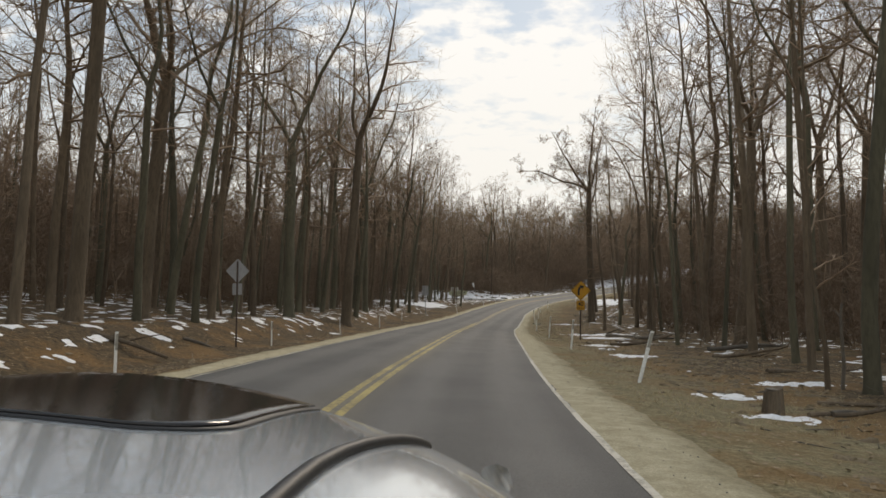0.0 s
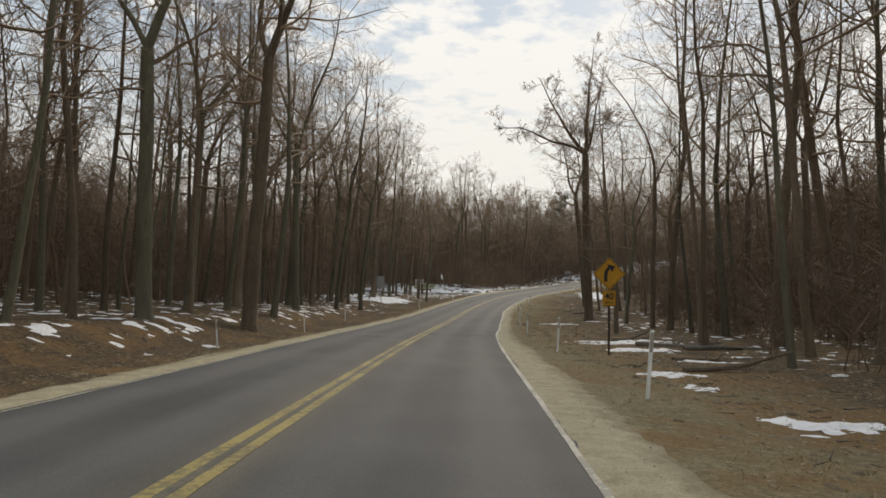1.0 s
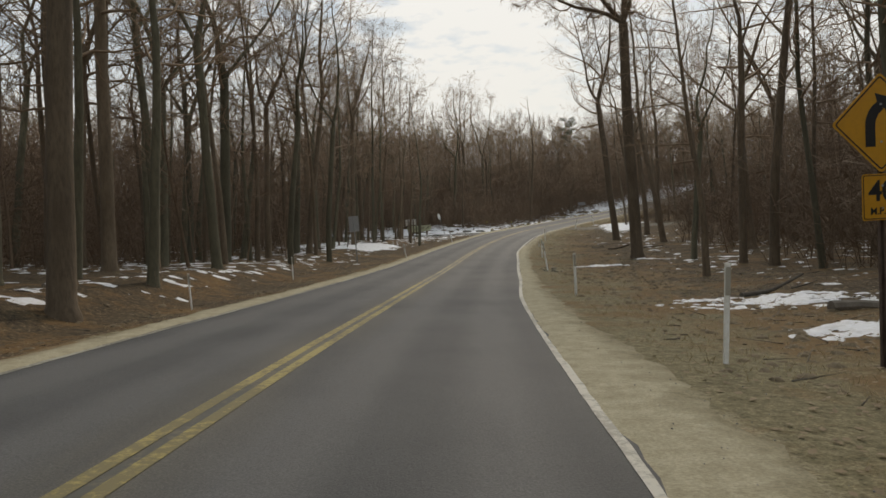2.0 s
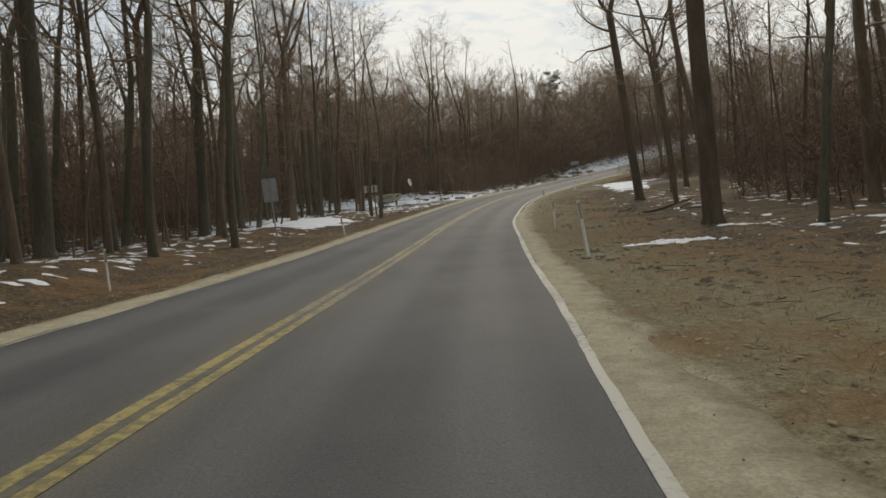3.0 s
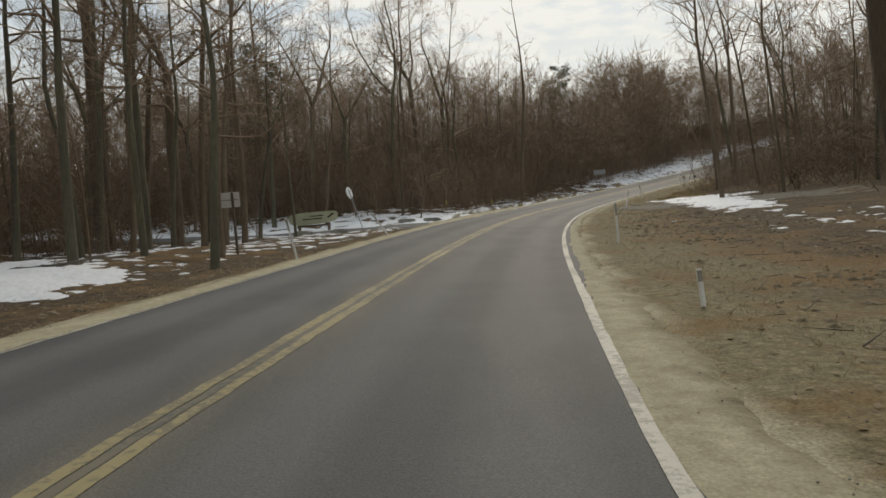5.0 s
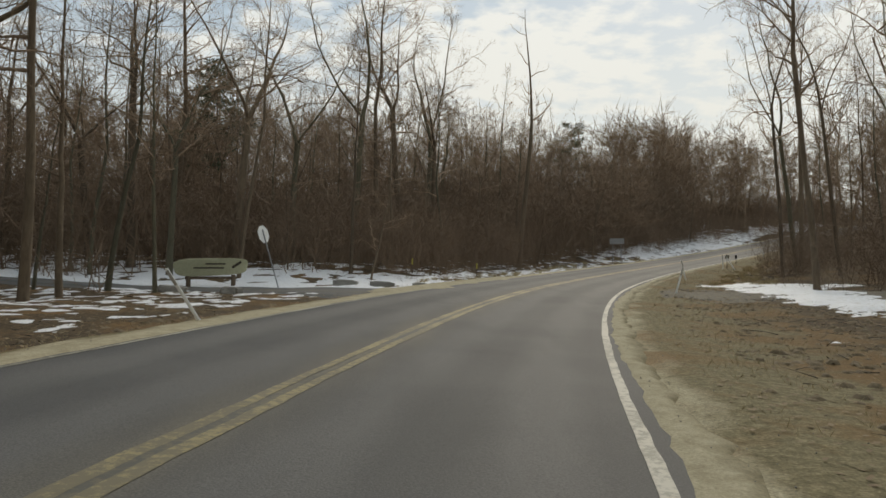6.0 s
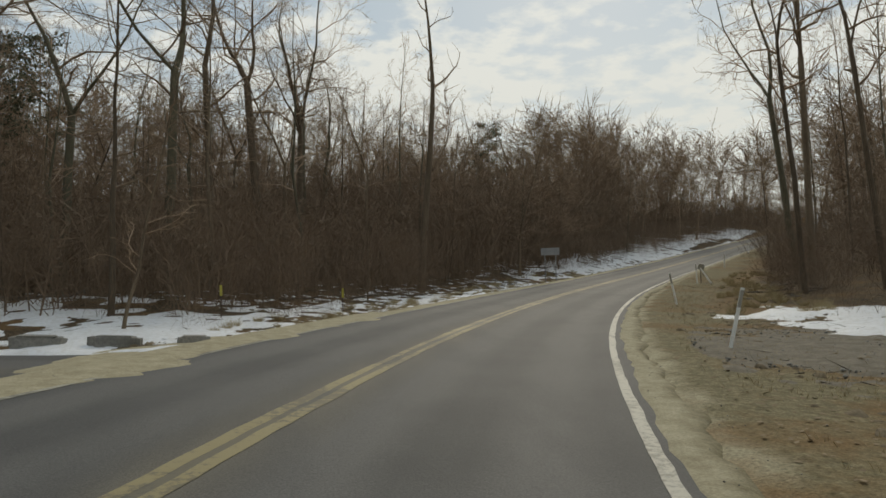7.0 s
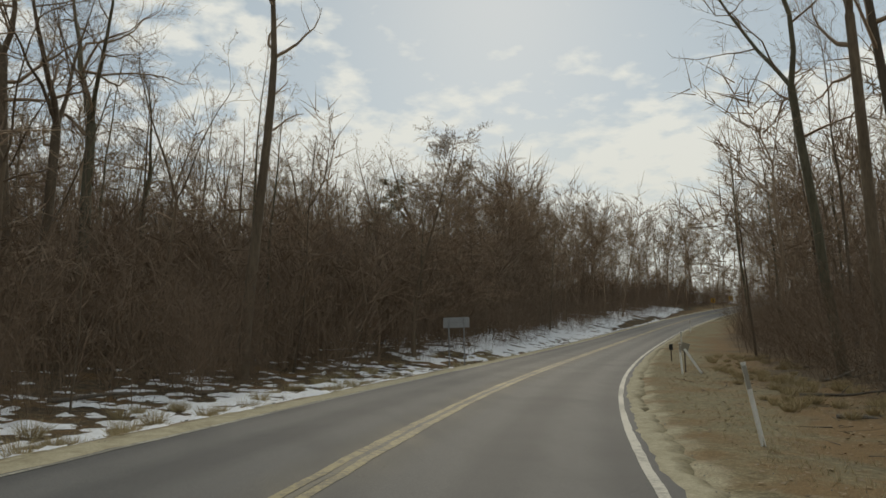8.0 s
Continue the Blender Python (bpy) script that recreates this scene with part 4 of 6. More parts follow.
# ---- stones, stump, logs ----
def rock(x, y, size, turn, label="rough grey stone block at the edge of the park road", seed=0, group="stones by the park road", mat=None):
    rng = np.random.default_rng(seed + 400)
    bm = bmesh.new()
    bmesh.ops.create_cube(bm, size=1.0)
    bmesh.ops.bevel(bm, geom=bm.edges[:], offset=0.14, segments=2, affect="EDGES")
    for v in bm.verts:
        v.co += Vector(rng.normal(0, 0.035, 3))
    bmesh.ops.transform(bm, matrix=pose(x, y, float(land(x, y)[0]) + size[2] * 0.3, 0, 3, turn) @ Matrix.Diagonal((*size, 1)), verts=bm.verts)
    return tagged(part("stone_block", bm, mat or STONE), label, "stone", group)


rock(10.6, 151.3, (1.35, 0.5, 0.42), -6, seed=1)
rock(12.6, 151.0, (1.3, 0.45, 0.36), -4, seed=2)
rock(14.6, 150.8, (0.8, 0.4, 0.3), 10, seed=3)
rock(3.0, 145.9, (1.4, 0.7, 0.4), 20, "rough stone half under snow before the park sign", 4)
debris = np.random.default_rng(58)
for k in range(13):
    x, y, wide = debris.uniform(9.1, 10.2), debris.uniform(73.2, 76.8), debris.uniform(0.1, 0.3)
    rock(x, y, (wide, wide * debris.uniform(0.5, 0.9), wide * 0.3), debris.uniform(0, 180), "flat broken piece of pale pavement on the verge", 60 + k, "broken pavement pieces", RUBBLE)
rock(5.6, 146.4, (0.9, 0.6, 0.35), -15, "rough stone half under snow before the park sign", 5)


def stump(x, y):
    ob = new("stump")
    ob.matrix_world = pose(x, y, float(land(x, y)[0]) - 0.05)
    bm = rod(0.21, 0.5, sides=14, top=0.16)
    for v in bm.verts:
        a = math.atan2(v.co.y, v.co.x)
        f = 1 + 0.12 * math.sin(3 * a + 1) + 0.07 * math.sin(7 * a)
        v.co.x *= f
        v.co.y *= f
        if v.co.z > 0.4:
            v.co.z += 0.05 * v.co.x / 0.16
    part("trunk", bm, BARK, ob)
    part("cut_face", rod(0.135, 0.012, (0, 0, 0.5), 14), DEADWOOD, ob, "pale cut wood")
    tagged(ob, "dark tree stump on the verge", "stump")


stump(6.04, 13.35)


def fallen(x, y, length, radius, turn, seed, label="weathered fallen branch on the leaf litter", category="log", lift=0.0, tilt=0.0):
    """A fallen stem with a few broken side branches, lying on the land."""
    rng = np.random.default_rng(seed)
    bm = bmesh.new()

    def stem(start, way, n, total, r0, r1, side):
        p, d = Vector(start), Vector(way).normalized()
        last = None
        for k in range(n + 1):
            r = r0 + (r1 - r0) * k / n
            u = d.cross(Vector((0, 0, 1))).normalized()
            w = d.cross(u)
            ring = [bm.verts.new(p + (u * math.cos(2 * math.pi * i / side) + w * math.sin(2 * math.pi * i / side)) * r) for i in range(side)]
            if last:
                for i in range(side):
                    bm.faces.new([last[i], last[(i + 1) % side], ring[(i + 1) % side], ring[i]])
            else:
                bm.faces.new(ring[::-1])
            last = ring
            p = p + d * total / n
            d = (d + Vector(rng.normal(0, 0.07, 3))).normalized()
        bm.faces.new(last)

    stem((-length / 2, 0, 0), (1, 0, tilt), 7, length, radius, radius * 0.45, 8)
    for k in range(rng.integers(1, 4)):
        stem((rng.uniform(-0.2, 0.4) * length, 0, 0.02), (rng.uniform(0.3, 1), rng.choice((-1, 1)) * rng.uniform(0.4, 1), rng.uniform(0.0, 0.5)), 3, length * rng.uniform(0.15, 0.35), radius * 0.4, radius * 0.12, 5)
    h = radians(turn)
    ends = [float(land(x + c * math.cos(h) * length / 2, y + c * math.sin(h) * length / 2)[0]) for c in (-1, 1)]
    slope = math.degrees(math.atan2(ends[1] - ends[0], length))
    ob = part("fallen_log" if radius > 0.07 else "fallen_branch", bm, DEADWOOD if rng.uniform() < 0.6 else BARK)
    ob.matrix_world = pose(x, y, (ends[0] + ends[1]) / 2 + radius * 0.6 + lift) @ pose(0, 0, 0, 0, 0, turn) @ pose(0, 0, 0, 0, -slope, 0)
    return tagged(ob, label if radius <= 0.07 else "weathered fallen log among the leaf litter", category, "fallen wood in the woods")


for k, row in enumerate([
    (8.3, 40.8, 1.6, 0.06, 60), (11.6, 44.0, 2.6, 0.08, 12), (7.6, 13.5, 2.2, 0.05, 20), (8.1, 14.0, 2.6, 0.06, 35), (7.9, 13.2, 1.8, 0.05, 5), (8.8, 14.6, 2.4, 0.05, -20), (10.6, 39.1, 3.4, 0.09, 8),
    (19.8, 96.6, 2.8, 0.08, -8), (21.5, 95.5, 2.2, 0.08, -24), (18.2, 99.0, 1.4, 0.06, 30), (51.5, 177.2, 4.5, 0.09, 28), (40.6, 164.6, 2.4, 0.05, -40), (43.5, 164.0, 2.6, 0.05, -75), (45.5, 169.6, 3.2, 0.07, 20),
    (38.4, 159.7, 2.2, 0.05, 50), (37.4, 160.2, 2.2, 0.06, -35), (39.5, 161.2, 2.6, 0.06, 70), (41.5, 162.6, 2.4, 0.06, 10), (-10.9, 24.6, 4.2, 0.12, -12), (-9.6, 30.0, 1.8, 0.07, 40), (-12.0, 38.5, 4.5, 0.12, 8),
    (-11.5, 51.5, 3.0, 0.09, 4), (-8.4, 46.0, 1.6, 0.05, -50), (13.8, 52.4, 4.4, 0.14, 6), (15.2, 50.6, 3.8, 0.12, -4), (12.9, 57.4, 2.4, 0.08, 22), (14.5, 35.0, 4.0, 0.12, 10), (12.6, 30.0, 3.0, 0.09, -25), (11.4, 22.5, 3.4, 0.09, 15),
    (-9.0, 62.5, 2.2, 0.07, 10), (-6.6, 112.0, 4.0, 0.12, 20), (-2.0, 118.8, 3.0, 0.09, -5), (12.5, 168.4, 3.4, 0.1, 20), (16.8, 167.2, 2.6, 0.08, -12), (20.6, 171.2, 2.4, 0.08, 30), (24.0, 174.4, 2.2, 0.07, 45), (6.0, 166.0, 3.6, 0.11, 8)]):
    fallen(*row, seed=500 + k)


# ---- woods ----
class Wood:
    """Collects tapered tubes as corners and four-sided faces."""

    def __init__(self):
        self.verts, self.faces, self.count = [], [], 0

    def tube(self, pts, radii, sides):
        pts, radii = np.asarray(pts, float), np.asarray(radii, float)
        way = np.gradient(pts, axis=0)
        way /= np.linalg.norm(way, axis=1)[:, None] + 1e-9
        ref = np.array([0.0, 0.0, 1.0]) if abs(way[:, 2]).max() < 0.85 else np.array([0.31, 0.95, 0.05])
        u = np.cross(way, ref)
        u /= np.linalg.norm(u, axis=1)[:, None] + 1e-9
        w = np.cross(way, u)
        ang = np.arange(sides) * 2 * math.pi / sides
        ring = pts[:, None] + radii[:, None, None] * (np.cos(ang)[None, :, None] * u[:, None] + np.sin(ang)[None, :, None] * w[:, None])
        n = len(pts)
        a = self.count + np.arange(n * sides).reshape(n, sides)
        b = np.roll(a, -1, 1)
        self.faces.append(np.stack([a[:-1], b[:-1], b[1:]], -1).reshape(-1, 3))
        self.faces.append(np.stack([a[:-1], b[1:], a[1:]], -1).reshape(-1, 3))
        self.verts.append(ring.reshape(-1, 3))
        self.count += n * sides

    def twig(self, start, way, length, radius):
        """A thin three-sided spike."""
        way = unit(way)
        u = unit(np.cross(way, (0.31, 0.95, 0.05)))
        w = np.cross(way, u)
        a = self.count
        self.verts.append(np.array([start + u * radius, start - (u - 1.73 * w) * radius * 0.5, start - (u + 1.73 * w) * radius * 0.5, start + way * length]))
        self.faces.append(np.array([[a, a + 1, a + 3], [a + 1, a + 2, a + 3], [a + 2, a, a + 3]]))
        self.count += 4

    def shoots(self, starts, ways, lengths, radius, rng):
        """Many finest shoots at once, each a slim tapering sliver."""
        starts, ways, lengths = np.array(starts), np.array(ways), np.array(lengths)[:, None]
        ways /= np.linalg.norm(ways, axis=1)[:, None] + 1e-9
        u = np.cross(ways, rng.normal(0, 1, ways.shape))
        u /= np.linalg.norm(u, axis=1)[:, None] + 1e-9
        n = len(starts)
        self.verts.append(np.stack([starts - u * radius, starts + u * radius, starts + ways * lengths], 1).reshape(-1, 3))
        self.faces.append(self.count + np.arange(3 * n).reshape(n, 3))
        self.count += 3 * n

    def blade(self, pts, radii, rng):
        """A thin bent branch drawn out to a point."""
        u = unit(np.cross(pts[-1] - pts[0], rng.normal(0, 1, 3)))
        n = len(pts) - 1
        sides = np.stack([pts[:n] - u * radii[:n, None], pts[:n] + u * radii[:n, None]], 1).reshape(-1, 3)
        self.verts.append(np.vstack([sides, pts[n:]]))
        f = []
        for k in range(n - 1):
            f += [(2 * k, 2 * k + 1, 2 * k + 3), (2 * k, 2 * k + 3, 2 * k + 2)]
        f.append((2 * n - 2, 2 * n - 1, 2 * n))
        self.faces.append(self.count + np.array(f))
        self.count += 2 * n + 1

    def ribbons(self, starts, ways, lengths, radius, rng):
        """Many twigs at once, each bent once and tapering to its tip. Gives back their bends and their last directions."""
        starts, ways, lengths = np.array(starts, float), np.array(ways, float), np.array(lengths, float)[:, None]
        ways /= np.linalg.norm(ways, axis=1)[:, None] + 1e-9
        ways2 = ways + rng.normal(0, 0.28, ways.shape) + np.array([0, 0, 0.1])
        ways2 /= np.linalg.norm(ways2, axis=1)[:, None] + 1e-9
        u = np.cross(ways, rng.normal(0, 1, ways.shape))
        u /= np.linalg.norm(u, axis=1)[:, None] + 1e-9
        mid = starts + ways * lengths * 0.5
        n = len(starts)
        self.verts.append(np.stack([starts - u * radius, starts + u * radius, mid - u * radius * 0.7, mid + u * radius * 0.7, mid + ways2 * lengths * 0.5], 1).reshape(-1, 3))
        corners = np.array([(0, 1, 3), (0, 3, 2), (2, 3, 4)])
        self.faces.append((self.count + 5 * np.arange(n)[:, None, None] + corners[None]).reshape(-1, 3))
        self.count += 5 * n
        return mid, ways2

    def arrays(self):
        return np.concatenate(self.verts), np.concatenate(self.faces)


def unit(v):
    return v / (np.linalg.norm(v) + 1e-9)


def limb(rng, start, way, length, r0, r1, segments, wobble, rise):
    pts, step = [np.array(start, float)], length / segments
    way = unit(np.array(way, float))
    for k in range(segments):
        way = unit(way + rng.normal(0, wobble, 3) + np.array([0, 0, rise]))
        pts.append(pts[-1] + way * step)
    q = np.linspace(0, 1, segments + 1)
    return np.array(pts), r0 + (r1 - r0) * q ** 0.85


def branch_off(rng, way, low, high):
    side = unit(np.cross(way, rng.normal(0, 1, 3)))
    ang = radians(rng.uniform(low, high))
    return unit(way * math.cos(ang) + side * math.sin(ang))


def point_on(pts, radii, q):
    """Place, thickness and direction at the share q of a bent stem."""
    f = min(q, 0.999) * (len(pts) - 1)
    i = int(f)
    return pts[i] + (pts[i + 1] - pts[i]) * (f - i), radii[i] + (radii[i + 1] - radii[i]) * (f - i), unit(pts[i + 1] - pts[i])


def grow_tree(seed, height=22.0, radius=0.22, crown_from=0.45, limbs=12, second=6, third=5, fourth=2, fork=0, spread=0.18, wobble=0.05, flare=1.5, fork_at=0.5, open_angle=0.5, twig_size=0.008, spiky=False, arms=()):
    """Straight bole, and crown of crooked rising limbs, branches, twigs and shoots, as arrays. The base is at the origin.
    arms: the main limbs where they are known: bearing in degrees, slope outwards, length and thickness against the crown's height and the bole."""
    rng = np.random.default_rng(seed)
    trunk, crown = Wood(), Wood()
    fork = len(arms) or fork
    clear = height * (fork_at if fork else crown_from)
    bole, bole_r = limb(rng, (0, 0, 0), (rng.normal(0, 0.03), rng.normal(0, 0.03), 1), clear, radius, radius * (0.74 if fork else 0.62), 6, 0.03, 0.05)
    leaders = []
    turn0 = rng.uniform(0, 6.28)
    for bearing, slope, share, stout in arms:
        way = np.array([math.cos(radians(bearing)) * slope, math.sin(radians(bearing)) * slope, 1.0])
        leaders.append(limb(rng, bole[-1], way, (height - clear) * share, bole_r[-1] * stout, 0.02, 8, 0.06 + wobble, 0.05))
    for k in range(0 if arms else max(1, fork)):
        ang = turn0 + k * 6.28 / max(1, fork) + rng.normal(0, 0.35)
        lean = (rng.uniform(0.25, 0.5) if k == 0 else rng.uniform(0.9, 1.4)) * open_angle if fork else 0.03
        way = np.array([math.cos(ang) * lean, math.sin(ang) * lean, 1.0])
        thick = bole_r[-1] * ((0.84 if k == 0 else rng.uniform(0.45, 0.62)) if fork else 1.0)
        leaders.append(limb(rng, bole[-1], way, (height - clear) * (1.0 if k == 0 else rng.uniform(0.7, 0.9)) * (1 + 0.25 * lean * lean), thick, 0.02, 8, 0.06 + wobble if fork else wobble, 0.05 if fork else 0.1))
    rad = bole_r.copy()
    rad[0] *= flare
    low = bole[0] * 0.86 + bole[1] * 0.14
    stem = [bole[:1] - [0, 0, 0.3], bole[:1], low[None], bole[1:]]
    stem_r = [[rad[0]], [rad[0] * 0.92], [bole_r[0] * 1.04], rad[1:]]
    if not fork:
        stem.append(leaders[0][0][1:])
        stem_r.append(leaders[0][1][1:])
    trunk.tube(np.vstack(stem), np.concatenate(stem_r), 9)
    if fork:
        for p, r in leaders:
            trunk.tube(p, r, 6)
    reach = height * spread
    starts, ways, lengths = [], [], []

    def sprays(p, r, length, count):
        for m in range(count):
            u = 0.12 + 0.88 * (m + rng.uniform(0, 1)) / count
            at, _, way = point_on(p, r, u)
            starts.append(at)
            ways.append(unit(branch_off(rng, way, 25, 70) + np.array([0, 0, 0.06])))
            lengths.append(length * rng.uniform(0.35, 0.75) * (1.1 - 0.45 * u))

    stems = [(p, r, 0.04 if fork else 0.0) for p, r in leaders] + [(bole, bole_r, 0.8)]
    for p, r, low in stems:
        upper = p is not bole
        count = max(1, round(limbs / max(1, fork))) if upper else 0 if arms else 2
        for k in range(count):
            t = low + (0.97 - low) * (k + rng.uniform(0, 1)) / count
            at, thick, along_ = point_on(p, r, t)
            q = t if upper else 0.0
            way = unit(branch_off(rng, along_, 60 - 24 * q, 88 - 34 * q) + np.array([0, 0, 0.06]))
            length = reach * rng.uniform(0.65, 1.15) * (1.05 - 0.55 * q) * (1.0 if upper else 0.6)
            lp, lr = limb(rng, at, way, length, min(thick * 0.62, 0.026 + length * 0.018), 0.012, 5 if spiky else 6, 0.15 + wobble * 1.6, 0.045)
            crown.tube(lp, lr, 3 if spiky else 4)
            for m in range(second):
                u = 0.2 + 0.8 * (m + rng.uniform(0, 1)) / second
                sat, sthick, sdir = point_on(lp, lr, u)
                sway = unit(branch_off(rng, sdir, 34, 70) + np.array([0, 0, 0.1]))
                sl = length * rng.uniform(0.32, 0.62) * (1.15 - 0.55 * u)
                sp, sr = limb(rng, sat, sway, sl, max(0.014, sthick * 0.6), 0.008, 3, 0.2, 0.05)
                if second < 9:
                    crown.blade(sp, sr, rng)
                else:
                    crown.tube(sp, sr, 3)
                sprays(sp, sr, sl, third)
            sprays(lp[3:], lr[3:], length * 0.4, 3)
        if upper:
            sprays(p[4:], r[4:], reach * 0.4, 6)
    mid, way2 = crown.ribbons(starts, ways, lengths, twig_size, rng)
    if fourth:
        n = len(mid)
        side = rng.normal(0, 1, (fourth * n, 3))
        base = np.tile(np.array(starts), (fourth, 1))
        q = rng.uniform(0.15, 1.0, (fourth * n, 1))
        crown.shoots(base + (np.tile(mid, (fourth, 1)) - base) * q * 1.6, np.tile(way2, (fourth, 1)) + side * 0.5, np.tile(np.array(lengths), fourth) * rng.uniform(0.3, 0.65, fourth * n), twig_size * 0.75, rng)
    return trunk.arrays(), crown.arrays()


def tree_model(name, label, seed, bark=None, twig=None, category="tree", **shape):
    (tv, tf), (cv, cf) = grow_tree(seed, **shape)
    ob = new(name)
    ob.empty_display_size = 0.5
    for piece, v, f, mat in (("trunk", tv, tf, bark or BARK), ("crown", cv, cf, twig or TWIG)):
        p = new(piece, mesh_of(piece, v, f, mat, True))
        p.parent = ob
    return tagged(ob, label, category)


def pine_model(seed, height, low=0.42, boughs=46):
    rng = np.random.default_rng(seed)
    trunk, sprays = Wood(), []
    pts, rad = limb(rng, (0, 0, 0), (0, 0, 1), height, height * 0.013, 0.03, 12, 0.02, 0.1)
    trunk.tube(pts, rad, 7)
    quads = []
    for k in range(boughs):
        t = low + (0.98 - low) * k / (boughs - 1)
        at = pts[0] + (pts[-1] - pts[0]) * t
        f = t * 12
        at = pts[min(int(f), 11)] + (pts[min(int(f), 11) + 1] - pts[min(int(f), 11)]) * (f - int(f))
        ang = rng.uniform(0, 6.28)
        way = np.array([math.cos(ang), math.sin(ang), rng.uniform(-0.05, 0.25)])
        length = height * (0.25 - 0.3 * max(0, t - 0.6)) * rng.uniform(0.55, 1.15)
        lp, lr = limb(rng, at, way, length, 0.035, 0.012, 4, 0.1, 0.03)
        trunk.tube(lp, lr, 3)
        for m in range(95):
            u = rng.uniform(0.25, 1.0) * 3.99
            c = int(u)
            mid = lp[c] + (lp[c + 1] - lp[c]) * (u - c) + rng.normal(0, 1, 3) * (0.28, 0.28, 0.12)
            d = unit(rng.normal(0, 1, 3) + way * 0.8) * rng.uniform(0.16, 0.38)
            e = unit(np.cross(d, rng.normal(0, 1, 3))) * rng.uniform(0.022, 0.05)
            quads.append([mid - e, mid + d * 0.5 - e * 1.6, mid + d, mid + d * 0.5 + e * 1.6])
    ob = new("pine_tree")
    tv, tf = trunk.arrays()
    p = new("trunk", mesh_of("trunk", tv, tf, BARK, True))
    p.parent = ob
    q = np.array(quads).reshape(-1, 3)
    p = new("crown", mesh_of("crown", q, np.arange(len(q)).reshape(-1, 4), NEEDLES))
    p.parent = ob
    tagged(p, "ragged needle sprays")
    return tagged(ob, "dark green pine with ragged needle crown among bare trees", "tree")


OAKS = [tree_model("oak_tree", "large bare oak with forked spreading limbs", 11 + k, bark=(BARK, MOSSY, BARK)[k], height=25.0, radius=0.36, limbs=20, second=7, third=8, fourth=2, fork=2 + (k + 1) % 2, spread=0.27, wobble=0.07, fork_at=(0.55, 0.46, 0.5)[k], open_angle=(0.6, 0.5, 0.75)[k]) for k in range(3)]
TALL = [tree_model("bare_tree", "tall slender bare woodland tree with grey-brown bark", 31 + k, bark=(BARK, MOSSY)[k % 2], height=22.0, radius=0.19, crown_from=0.4 + 0.06 * (k % 3), limbs=17, second=6, third=7, fourth=1, spread=(0.26, 0.22, 0.28, 0.24, 0.25)[k], wobble=0.05, flare=1.35, fork=(0, 2, 0, 0, 2)[k], fork_at=0.5, open_angle=0.4, spiky=True) for k in range(5)]
BACK = [tree_model("woodland_tree", "slim bare tree deeper in the woods", 131 + k, bark=(BARK, MOSSY)[k % 2], height=21.0, radius=0.17, crown_from=0.36 + 0.06 * (k % 3), limbs=14, second=5, third=6, fourth=0, spread=0.25, wobble=0.05, flare=1.3, twig_size=0.011, spiky=True, fork=(0, 0, 2, 0)[k], open_angle=0.35) for k in range(4)]
POLES = [tree_model("young_tree", "thin bare young tree in the woods", 61 + k, height=13.0, radius=0.07, crown_from=0.22, limbs=11, second=4, third=4, fourth=0, spread=0.17, wobble=0.05, flare=1.3, spiky=True) for k in range(4)]
PINES = [pine_model(81 + k, 16.0) for k in range(2)]
SOLO = tree_model("oak_tree", "tall bare oak with a wide crown above a clear trunk", 17, height=25.0, radius=0.44, limbs=38, second=9, third=8, fourth=3, fork_at=0.6, arms=((178, 1.7, 0.95, 0.5), (165, 0.62, 0.85, 0.6), (60, 0.04, 1.0, 0.72), (12, 0.5, 0.7, 0.5)), spread=0.135, wobble=0.08, twig_size=0.014)
FORKED = tree_model("oak_tree", "stout bare oak forked low into two long stems", 29, height=25.0, radius=0.36, limbs=26, second=7, third=8, fourth=2, fork_at=0.4, arms=((180, 0.36, 1.0, 0.74), (0, 0.1, 1.0, 0.8), (20, 0.5, 0.7, 0.45)), spread=0.24, wobble=0.06)
BUSHY = tree_model("bare_tree", "broad bare tree with a dense rounded crown of fine twigs", 207, height=22.0, radius=0.19, crown_from=0.2, limbs=34, second=8, third=12, fourth=2, spread=0.27, wobble=0.04, flare=1.35, spiky=True, twig_size=0.016)
SNAG = tree_model("snag", "half-dead tree with broken bare limbs", 95, height=23.0, radius=0.27, crown_from=0.5, limbs=7, second=3, third=1, fourth=0, spread=0.16, wobble=0.06)
USED = set()


def plant(model, x, y, dia=None, height=None, turn=0.0, lean=(0, 0), label="", group="trees of the roadside woods"):
    """Stands a copy of a model on the land; the first planting uses the model itself."""
    size = {"oak_tree": (0.72, 25.0), "bare_tree": (0.38, 22.0), "woodland_tree": (0.34, 21.0), "young_tree": (0.14, 13.0), "pine_tree": (0.42, 16.0), "snag": (0.54, 23.0)}[model.name.split(".")[0]]
    wide, tall = (dia or size[0]) / size[0], (height or size[1]) / size[1]
    across = wide ** 0.65 * tall ** 0.35
    m = pose(x, y, float(land(x, y)[0]) - 0.05) @ pose(0, 0, 0, lean[0], lean[1], 0) @ pose(0, 0, 0, 0, 0, turn) @ Matrix.Diagonal((across, across, tall, 1))
    if model.name in USED:
        ob = copy_thing(model, m)
    else:
        USED.add(model.name)
        ob = model
        ob.matrix_basis = m
    tagged(ob, label, group=group)
    return ob


